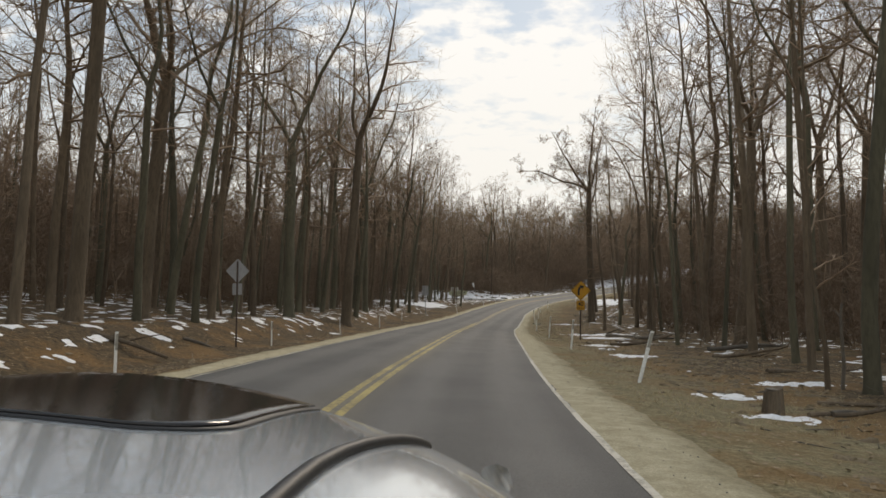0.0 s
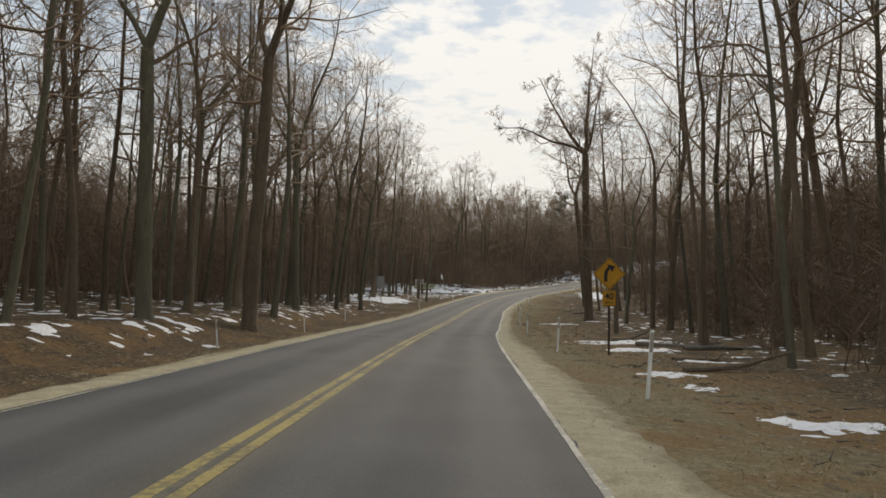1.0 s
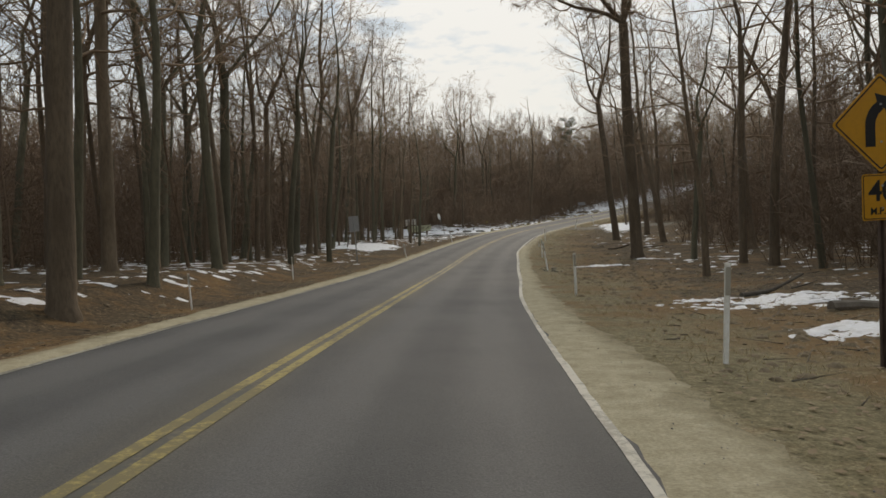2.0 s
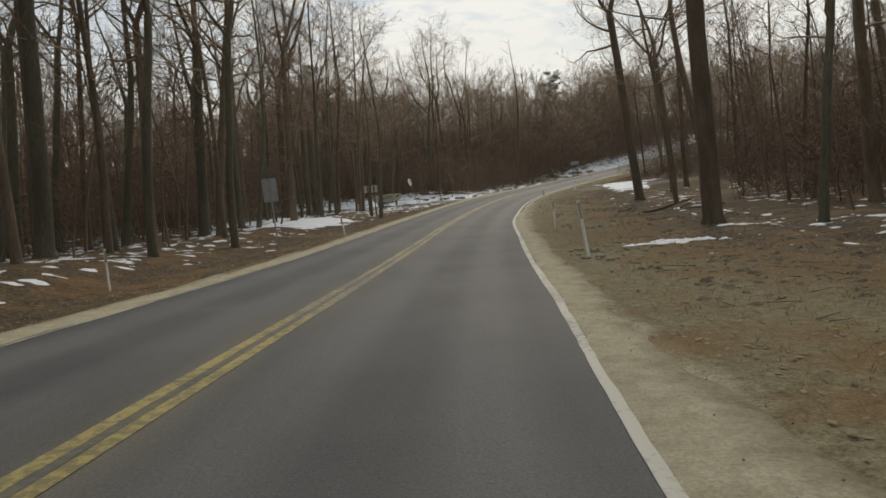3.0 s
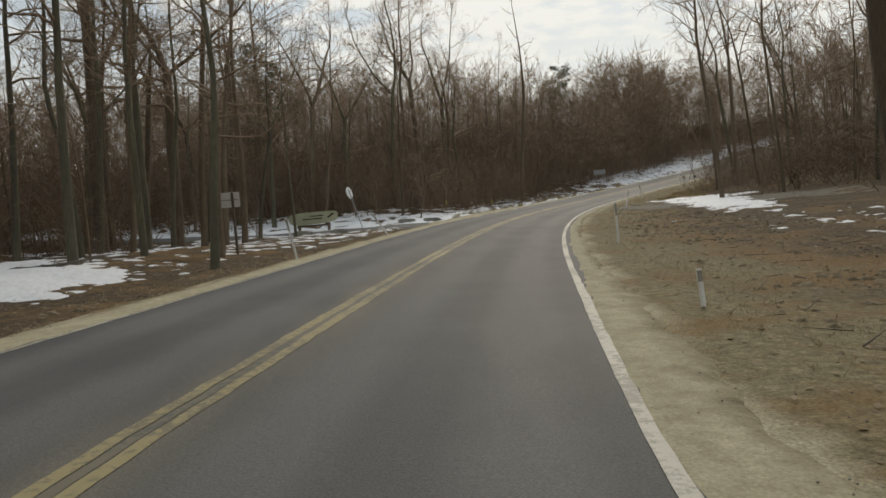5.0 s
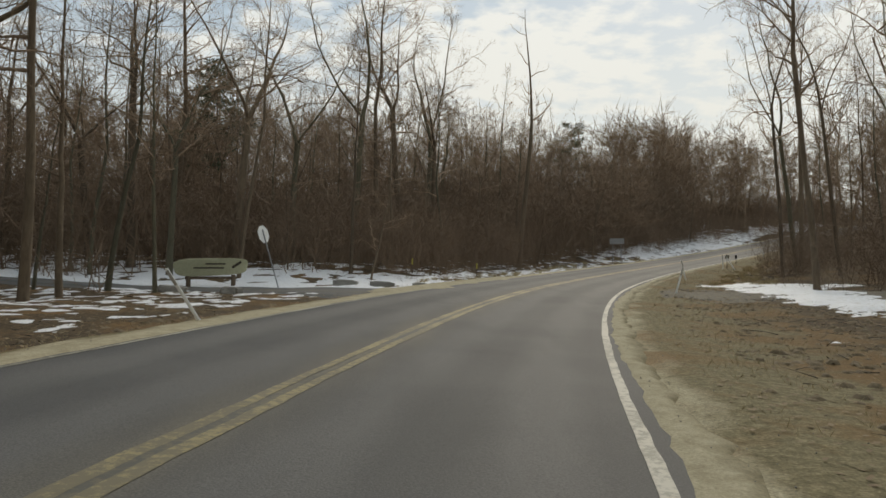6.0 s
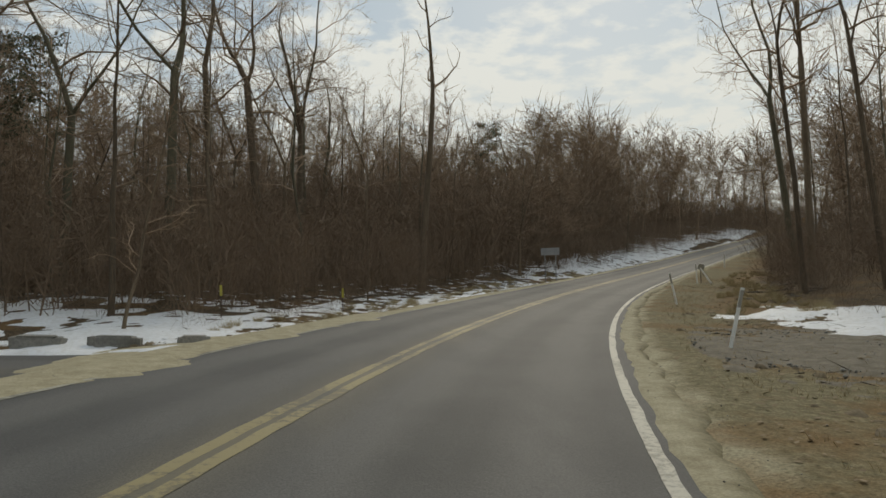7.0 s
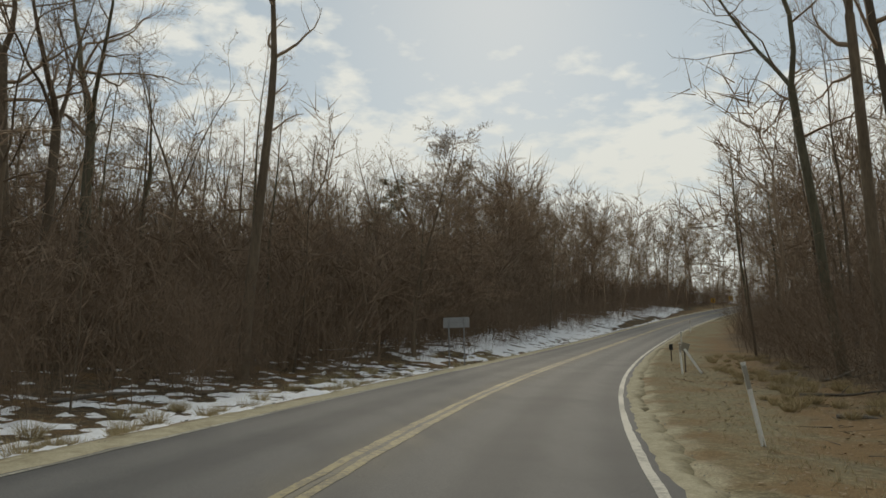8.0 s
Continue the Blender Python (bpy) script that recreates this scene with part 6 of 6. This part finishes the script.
def build_car():
    car = new("car")
    car.empty_display_size = 0.5
    tagged(car, "silver-blue saloon car with a dark glass sunroof on the road", "car")
    # roof, its two seam strips and the sunroof
    ys, xs = np.linspace(-0.75, 1.52, 30), np.linspace(-0.91, 0.91, 53)
    roof = sheet("roof", [[(x, y, float(roof_z(x, y))) for x in xs] for y in ys], CAR_PAINT, car, "glossy silver-blue roof", 0.02)
    for side in (-1, 1):
        line = [(side * (0.56 + 0.08 * smooth(0.75, 1.5, y)), y, float(roof_z(0.56 + 0.08 * smooth(0.75, 1.5, y), y)) + 0.003) for y in np.linspace(-0.72, 1.5, 24)]
        bar_along(np.array(line, float).reshape(-1, 3), 0.011, 0.01, CAR_BLACK, "roof_seam", roof, "dark rubber roof seam strip")
    def sunroof_rows(grow, lift):
        """A panel with rounded rear corners that follows the roof."""
        rows = []
        for y in np.concatenate([0.9 - grow + (0.13 + grow) * (1 - np.cos(np.linspace(0.1, math.pi / 2, 7))), np.linspace(1.07, 1.5, 8)]):
            r = 0.13 + grow
            back = max(0.0, r - (y - 0.9 + grow))
            half = 0.41 + grow - (r - math.sqrt(max(0.0, r * r - back * back)))
            rows.append([(x, y, float(roof_z(x, y)) + lift) for x in np.linspace(-half, half, 26)])
        return rows

    sun_glass = sheet("sunroof", sunroof_rows(0.0, 0.007), plain("dark_sunroof_glass", (0.02, 0.017, 0.016), rough=0.07), car, "dark tinted sunroof glass", 0.005)
    sheet("sunroof_gasket", sunroof_rows(0.012, 0.003), CAR_BLACK, sun_glass, "black sunroof gasket", 0.003)
    # lower body: sections from tail to nose
    stations = [(-1.62, 0.66, 0.62, 0.42), (-1.58, 0.78, 0.86, 0.3), (-1.4, 0.87, 0.97, 0.22), (-0.9, 0.9, 0.99, 0.2), (0.2, 0.91, 0.97, 0.18), (1.4, 0.91, 0.96, 0.18), (2.2, 0.9, 0.97, 0.19), (2.7, 0.87, 0.9, 0.2), (3.1, 0.79, 0.8, 0.22), (3.28, 0.7, 0.66, 0.28), (3.34, 0.58, 0.52, 0.36)]
    rows = []
    for y, w, b, s in stations:
        w = w + 0.05
        half = [(0.0, b + 0.02), (w * 0.45, b + 0.016), (w - 0.16, b), (w - 0.05, b - 0.05), (w, (b + s) * 0.58), (w - 0.01, s + 0.12), (w - 0.08, s), (0.0, s - 0.02)]
        ring = [(x, y, z) for x, z in half] + [(-x, y, z) for x, z in half[-2:0:-1]]
        rows.append(ring + ring[:1])
    body = sheet("body", rows, CAR_PAINT, car, "glossy silver-blue bodywork")
    for k, ring in ((0, rows[0]), (1, rows[-1])):
        bm = bmesh.new()
        bm.faces.new([bm.verts.new(p) for p in ring[:-1]])
        part("bumper_face", bm, CAR_PAINT, body)
    # glass
    glass = tinted_glass()
    sheet("windshield", [[(x * (0.76 + 0.05 * q), 1.53 + 0.72 * q - 0.1 * x * x * 0.6, float(roof_z(0.76 * x, 1.52)) - 0.006 + (0.965 - float(roof_z(0.76 * x, 1.52))) * q) for x in np.linspace(-1, 1, 14)] for q in np.linspace(0, 1, 8)], glass, car, "sloping windshield", 0.006)
    sheet("rear_window", [[(x * (0.74 + 0.02 * q), -0.76 - 0.5 * q + 0.05 * x * x, float(roof_z(0.74 * x, -0.75)) - 0.006 + (0.99 - float(roof_z(0.74 * x, -0.75))) * q) for x in np.linspace(-1, 1, 12)] for q in np.linspace(0, 1, 6)], glass, car, "sloping rear window", 0.006)
    for side in (-1, 1):
        for y0, y1 in ((-0.95, 0.38), (0.44, 2.05)):
            low, top = [], []
            for y in np.linspace(y0, y1, 14):
                reach = np.clip((y - 1.25) / 0.85, 0, 1)
                back = np.clip((-0.55 - y) / 0.5, 0, 1)
                z = float(roof_z(0.91, min(max(y, -0.6), 1.3))) - 0.012 - 0.16 * reach ** 1.6 - 0.2 * back ** 1.6
                low.append((side * 0.945, y, 0.955))
                top.append((side * (0.915 + 0.02 * reach), y, max(z, 0.965)))
            mid = [tuple((np.array(a) + np.array(b)) / 2 + np.array([side * 0.012, 0, 0])) for a, b in zip(low, top)]
            pane = sheet("side_window", [low, mid, top], glass, car, "side window", 0.005)
            bar_along(np.array(top) + np.array([side * 0.006, 0, 0.004]), 0.016, 0.01, CAR_BLACK, "window_seal", pane, "black window seal")
            bar_along(np.array(top) + np.array([side * 0.03, 0, -0.03]), 0.006, 0.01, CAR_CHROME, "bright_trim", pane, "bright window trim")
        pillar = [(side * 0.9, y, z) for y, z in ((0.41, 0.95), (0.41, 1.12), (0.41, 1.28))]
        bar_along(np.array(pillar), 0.035, 0.02, CAR_BLACK, "door_pillar", body, "black door pillar")
        a_post = [(side * 0.78, 1.5, 1.225), (side * 0.8, 1.75, 1.14), (side * 0.82, 2.0, 1.05), (side * 0.83, 2.24, 0.965)]
        bar_along(np.array(a_post), 0.035, 0.03, CAR_PAINT, "windshield_pillar", body)
        c_post = [(side * 0.78, -0.74, 1.27), (side * 0.74, -0.95, 1.15), (side * 0.76, -1.25, 0.98)]
        bar_along(np.array(c_post), 0.06, 0.03, CAR_PAINT, "rear_pillar", body)
        for y in (0.2, 1.35):
            part("door_handle", box((0.03, 0.17, 0.03), (side * 0.958, y - 0.1, 0.8), 0.01), CAR_PAINT, body)
        # mirror
        bm = bmesh.new()
        bmesh.ops.create_uvsphere(bm, u_segments=18, v_segments=10, radius=1.0)
        for v in bm.verts:
            v.co = Vector((v.co.x * 0.13, max(v.co.y, -0.25) * 0.075, v.co.z * 0.085))
        bmesh.ops.translate(bm, vec=(side * 1.1, 1.3, 0.9), verts=bm.verts)
        door_mirror = part("door_mirror", bm, CAR_BLACK, car, "black oval door mirror", True)
        part("mirror_glass", plate([(0.108 * math.cos(a), 0.068 * math.sin(a)) for a in np.linspace(0, 2 * math.pi, 20, endpoint=False)], 0.004, at=(side * 1.1, 1.2765, 0.9)), mirror_glass(), door_mirror, "mirror glass")
        part("mirror_arm", box((0.12, 0.05, 0.04), (side * 0.98, 1.32, 0.89), 0.015), CAR_BLACK, door_mirror)
        lamp = box((0.26, 0.2, 0.13), (side * 0.56, 3.16, 0.66), 0.03, None)
        part("headlight", lamp, CAR_LENS, car, "clear headlight")
        part("tail_light", box((0.26, 0.12, 0.16), (side * 0.6, -1.55, 0.78), 0.03), CAR_RED, car, "red tail light")
        for y in (-0.3, 2.4):
            wheel = new("wheel")
            wheel.parent = car
            wheel.location = (side * 0.85, y, 0.31)
            bm = bmesh.new()
            section = [(-0.1, 0.2), (-0.105, 0.27), (-0.09, 0.305), (0.0, 0.312), (0.09, 0.305), (0.105, 0.27), (0.1, 0.2)]
            rings = [[bm.verts.new((a, r * math.cos(t), r * math.sin(t))) for a, r in section] for t in np.linspace(0, 2 * math.pi, 32, endpoint=False)]
            for k in range(32):
                for i in range(len(section) - 1):
                    bm.faces.new([rings[k][i], rings[k][i + 1], rings[(k + 1) % 32][i + 1], rings[(k + 1) % 32][i]])
            part("tyre", bm, CAR_TYRE, wheel, "black tyre", True)
            bm = bmesh.new()
            for k in range(5):
                t = 2 * math.pi * k / 5
                b = box((0.03, 0.07, 0.19), (side * 0.07, 0, 0.1), 0.008)
                me = bpy.data.meshes.new("spoke")
                b.to_mesh(me)
                b.free()
                me.transform(Matrix.Rotation(t, 4, "X"))
                bm.from_mesh(me)
                bpy.data.meshes.remove(me)
            hub = rod(0.05, 0.05, (side * 0.05 - 0.025, 0, 0), 14, turn=Matrix.Rotation(radians(90), 4, "Y"))
            me = bpy.data.meshes.new("hub")
            hub.to_mesh(me)
            hub.free()
            bm.from_mesh(me)
            bpy.data.meshes.remove(me)
            part("rim", bm, CAR_RIM, wheel, "alloy rim")
    # cabin
    part("cabin_floor", box((1.5, 2.9, 0.5), (0, 0.7, 0.5), 0.05), CAR_SEAT, car, "dark cabin floor and dashboard")
    for x in (-0.36, 0.36):
        for y in (0.95, -0.2):
            seat = part("seat", box((0.5, 0.5, 0.18), (x, y, 0.72), 0.06), CAR_SEAT, car, "grey cloth seat")
            part("seat_back", box((0.48, 0.14, 0.5), (x, y - 0.3, 0.98), 0.05, Matrix.Rotation(radians(8), 4, "X")), CAR_SEAT, seat)
    car.matrix_world = pose(0.06, 0.01, 1.76, 0, 0, -3.1) @ pose(0, 0, 0, -2.9, 1.4, 0) @ Matrix.Translation((-0.74, 0.0, -1.575))
    return car


build_car()

def broken_sapling(x, y):
    """A snapped young stem with a torn, forked tip."""
    pts = [(0, 0, -0.1), (0.03, 0, 0.6), (0.0, 0.02, 1.2), (-0.05, 0, 1.75), (-0.02, 0, 2.1)]
    wood = Wood()
    wood.tube(pts, (0.05, 0.045, 0.04, 0.034, 0.02), 7)
    wood.tube([(-0.05, 0, 1.75), (-0.16, 0.03, 1.9), (-0.24, 0.02, 1.9)], (0.03, 0.018, 0.006), 5)
    v, f = wood.arrays()
    ob = new("broken_sapling", mesh_of("broken_sapling", v, f, DEADWOOD, True))
    ob.matrix_world = pose(x, y, float(land(x, y)[0]))
    tagged(ob, "pale snapped sapling with a torn forked tip", "tree stub")


broken_sapling(9.75, 17.9)


# ---- leaves, dry grass ----
def road_place(s, d):
    """Plan position of stations and distances from the road's axis."""
    x, y, h = (np.interp(s, STATION, v) for v in (AXIS[:, 0], AXIS[:, 1], HEAD))
    return x + np.cos(h) * d, y - np.sin(h) * d


def verge_litter():
    """Fallen leaves, and tufts of dry grass, on both verges and the edge of the woods."""
    rng = np.random.default_rng(77)
    n = 40000
    s = rng.uniform(4, 200, n)
    d = np.where(rng.uniform(size=n) < 0.7, rng.uniform(4.9, 15, n), -rng.uniform(4.8, 13, n))
    x, y = road_place(s, d)
    x, y = x + rng.normal(0, 0.4, n), y + rng.normal(0, 0.4, n)
    off, dist = side_track(x, y)
    keep = (abs(off) > 3.2) | (dist < -3)
    keep &= abs(along(x, y)[1]) > 4.75
    x, y = x[keep], y[keep]
    n = len(x)
    z = land(x, y) + rng.uniform(0.005, 0.035, n)
    a, size = rng.uniform(0, 6.28, n), rng.uniform(0.025, 0.06, n)
    u = np.stack([np.cos(a), np.sin(a), rng.normal(0, 0.16, n)], 1) * size[:, None]
    w = np.stack([-np.sin(a), np.cos(a), rng.normal(0, 0.16, n)], 1) * (size * 0.62)[:, None]
    p = np.stack([x, y, z], 1)
    v = np.stack([p - u, p - w + u * 0.1, p + u, p + w + u * 0.1], 1).reshape(-1, 3)
    tagged(new("fallen_leaves", mesh_of("fallen_leaves", v, np.arange(4 * n).reshape(n, 4), LEAF)), "dry brown oak leaves scattered over the verges", "leaves", kind="stuff")
    n = 15000
    s = rng.uniform(3, 190, n)
    d = np.where(rng.uniform(size=n) < 0.72, rng.gamma(2.0, 1.3, n) + 4.9, -rng.gamma(2.0, 1.0, n) - 4.7)
    x, y = road_place(s, d)
    keep = rough_noise(x * 0.5, y * 0.5, 41) > 0.44
    off, dist = side_track(x, y)
    keep &= ((abs(off) > 3.4) | (dist < -3)) & (abs(d) < 14)
    x, y = x[keep], y[keep]
    n = len(x)
    z = land(x, y) - 0.01
    base = np.stack([x, y, z], 1)
    verts = []
    for k in range(3):
        a, tall = rng.uniform(0, 6.28, n), rng.uniform(0.04, 0.13, n)
        side = np.stack([np.cos(a), np.sin(a), np.zeros(n)], 1) * 0.006
        tip = np.stack([rng.normal(0, 0.6, n) * tall, rng.normal(0, 0.6, n) * tall, tall], 1)
        foot = base + np.stack([rng.normal(0, 0.03, n), rng.normal(0, 0.03, n), np.zeros(n)], 1)
        verts.append(np.stack([foot - side, foot + side, foot + tip], 1))
    v = np.concatenate(verts).reshape(-1, 3)
    tagged(new("dry_grass", mesh_of("dry_grass", v, np.arange(len(v)).reshape(-1, 3), STRAW)), "short dry straw-coloured grass on the verges", "grass", kind="stuff")


def scattered_stones():
    """Loose pebbles on the shoulders and the gravel of the pull-off."""
    rng = np.random.default_rng(88)
    n = 2600
    s = rng.uniform(4, 175, n)
    d = np.where(rng.uniform(size=n) < 0.7, HALF_R + 0.25 + rng.gamma(1.6, 0.55, n), -HALF_L - 0.15 - rng.gamma(1.5, 0.35, n))
    x, y = road_place(s, d)
    m = 3600
    x = np.concatenate([x, rng.normal(30.5, 3.6, m)])
    y = np.concatenate([y, rng.normal(143.5, 3.2, m)])
    size = np.concatenate([rng.uniform(0.004, 0.014, n), rng.gamma(2.0, 0.007, m) + 0.006])
    keep = pull_off_gravel(x, y) > -0.15
    keep[:n] = True
    keep &= (abs(along(x, y)[1]) > 3.95)
    x, y, size = x[keep], y[keep], size[keep]
    n = len(x)
    corners = np.array([(1, 0, 0), (0, 1, 0), (-1, 0, 0), (0, -1, 0), (0, 0, 0.8), (0, 0, -0.8)])
    v = corners[None] * rng.uniform(0.6, 1.2, (n, 6, 1))
    a = rng.uniform(0, 6.28, n)
    c, q = np.cos(a)[:, None], np.sin(a)[:, None]
    v = np.stack([v[:, :, 0] * c - v[:, :, 1] * q, v[:, :, 0] * q + v[:, :, 1] * c, v[:, :, 2]], 2) * size[:, None, None]
    v = v + np.stack([x, y, land(x, y) + 0.02 + size * 0.3], 1)[:, None]
    faces = np.array([(0, 1, 4), (1, 2, 4), (2, 3, 4), (3, 0, 4), (1, 0, 5), (2, 1, 5), (3, 2, 5), (0, 3, 5)])
    f = (faces[None] + 6 * np.arange(n)[:, None, None]).reshape(-1, 3)
    tagged(new("pebbles", mesh_of("pebbles", v.reshape(-1, 3), f, STONE)), "loose grey pebbles on the shoulder and pull-off", "pebbles", kind="stuff")


def fallen_twigs():
    """Thin broken sticks on the verges and between the first trees."""
    rng = np.random.default_rng(91)
    n = 2600
    s = rng.uniform(2, 185, n)
    d = np.where(rng.uniform(size=n) < 0.6, 5.6 + rng.gamma(2.2, 2.4, n), -6.0 - rng.gamma(2.2, 2.0, n))
    x, y = road_place(s, d)
    off, dist = side_track(x, y)
    keep = (abs(off) > 3.0) | (dist < -3)
    x, y = x[keep], y[keep]
    z = land(x, y)
    w = Wood()
    for px, py, pz in zip(x, y, z):
        a = rng.uniform(0, 6.28)
        w.twig(np.array([px, py, pz + 0.02]), np.array([math.cos(a), math.sin(a), rng.normal(0.05, 0.12)]), rng.uniform(0.2, 0.9), rng.uniform(0.006, 0.016))
    v, f = w.arrays()
    tagged(new("fallen_twigs", mesh_of("fallen_twigs", v, f, DEADWOOD)), "thin broken sticks strewn over the litter", "twigs", kind="stuff")


def clods():
    """Low lumps of soil and matted leaves that make the mown verge uneven."""
    rng = np.random.default_rng(97)
    n = 9000
    s, d = rng.uniform(4, 160, n), 5.3 + rng.gamma(2.6, 1.9, n)
    left = rng.uniform(size=n) < 0.25
    d = np.where(left, -4.9 - rng.gamma(2.0, 1.4, n), d)
    x, y = road_place(s, d)
    off, dist = side_track(x, y)
    keep = ((abs(off) > 3.4) | (dist < -3)) & (abs(d) < 17) & (rough_noise(x * 0.6, y * 0.6, 57) > 0.46)
    x, y = x[keep], y[keep]
    n = len(x)
    size = np.minimum(rng.gamma(2.2, 0.026, n) + 0.03, 0.14)
    ring = np.array([(math.cos(a), math.sin(a), 0.0) for a in np.arange(7) * 6.283 / 7] + [(0.5 * math.cos(a + 0.5), 0.5 * math.sin(a + 0.5), 0.42) for a in np.arange(4) * 6.283 / 4])
    v = ring[None] * rng.uniform(0.55, 1.25, (n, 11, 1)) * np.stack([rng.uniform(0.8, 1.7, n), np.ones(n), rng.uniform(0.6, 1.3, n)], 1)[:, None]
    a = rng.uniform(0, 6.28, n)
    c, q = np.cos(a)[:, None], np.sin(a)[:, None]
    v = np.stack([v[:, :, 0] * c - v[:, :, 1] * q, v[:, :, 0] * q + v[:, :, 1] * c, v[:, :, 2]], 2) * size[:, None, None]
    v = v + np.stack([x, y, land(x, y) - 0.004], 1)[:, None]
    faces = np.array([(0, 1, 7), (1, 2, 8), (1, 8, 7), (2, 3, 8), (3, 4, 9), (3, 9, 8), (4, 5, 9), (5, 6, 10), (5, 10, 9), (6, 0, 10), (0, 7, 10), (7, 8, 9), (7, 9, 10)])
    f = (faces[None] + 11 * np.arange(n)[:, None, None]).reshape(-1, 3)
    tagged(new("soil_clods", mesh_of("soil_clods", v.reshape(-1, 3), f, CLOD)), "rough brown clods of soil and matted leaves on the verge", "soil", kind="stuff")


def tussocks():
    """Clumps of long dry grass at the foot of the left bank and before the woods across the road."""
    rng = np.random.default_rng(95)
    shades = []
    for k in range(190):
        s_, d_ = (rng.uniform(152, 204), -rng.uniform(4.9, 9.0)) if k < 90 else (rng.uniform(157, 200), rng.uniform(7.4, 11.0))
        x, y = road_place(np.array([s_]), np.array([d_]))
        if abs(side_track(x, y)[0][0]) < 4:
            continue
        z = float(land(x, y)[0])
        wood = Wood()
        n = 150
        a, lean = rng.uniform(0, 6.28, n), rng.uniform(0.2, 1.3, n)
        ways = np.stack([np.cos(a) * lean, np.sin(a) * lean, np.ones(n)], 1)
        size = rng.uniform(0.35, 1.0)
        wood.ribbons(np.stack([np.cos(a), np.sin(a), np.zeros(n)], 1) * rng.uniform(0, 0.22, (n, 1)) * size, ways, rng.uniform(0.25, 0.6, n) * size, 0.006, rng)
        v, f = wood.arrays()
        shades.append((v + np.array([x[0], y[0], z - 0.02]), f))
    verts, faces, count = [], [], 0
    for v, f in shades:
        verts.append(v)
        faces.append(f + count)
        count += len(v)
    tagged(new("grass_tussocks", mesh_of("grass_tussocks", np.concatenate(verts), np.concatenate(faces), STRAW)), "tan tussocks of long dry grass beside the road", "grass", kind="stuff")


verge_litter()
clods()
tussocks()
scattered_stones()
fallen_twigs()
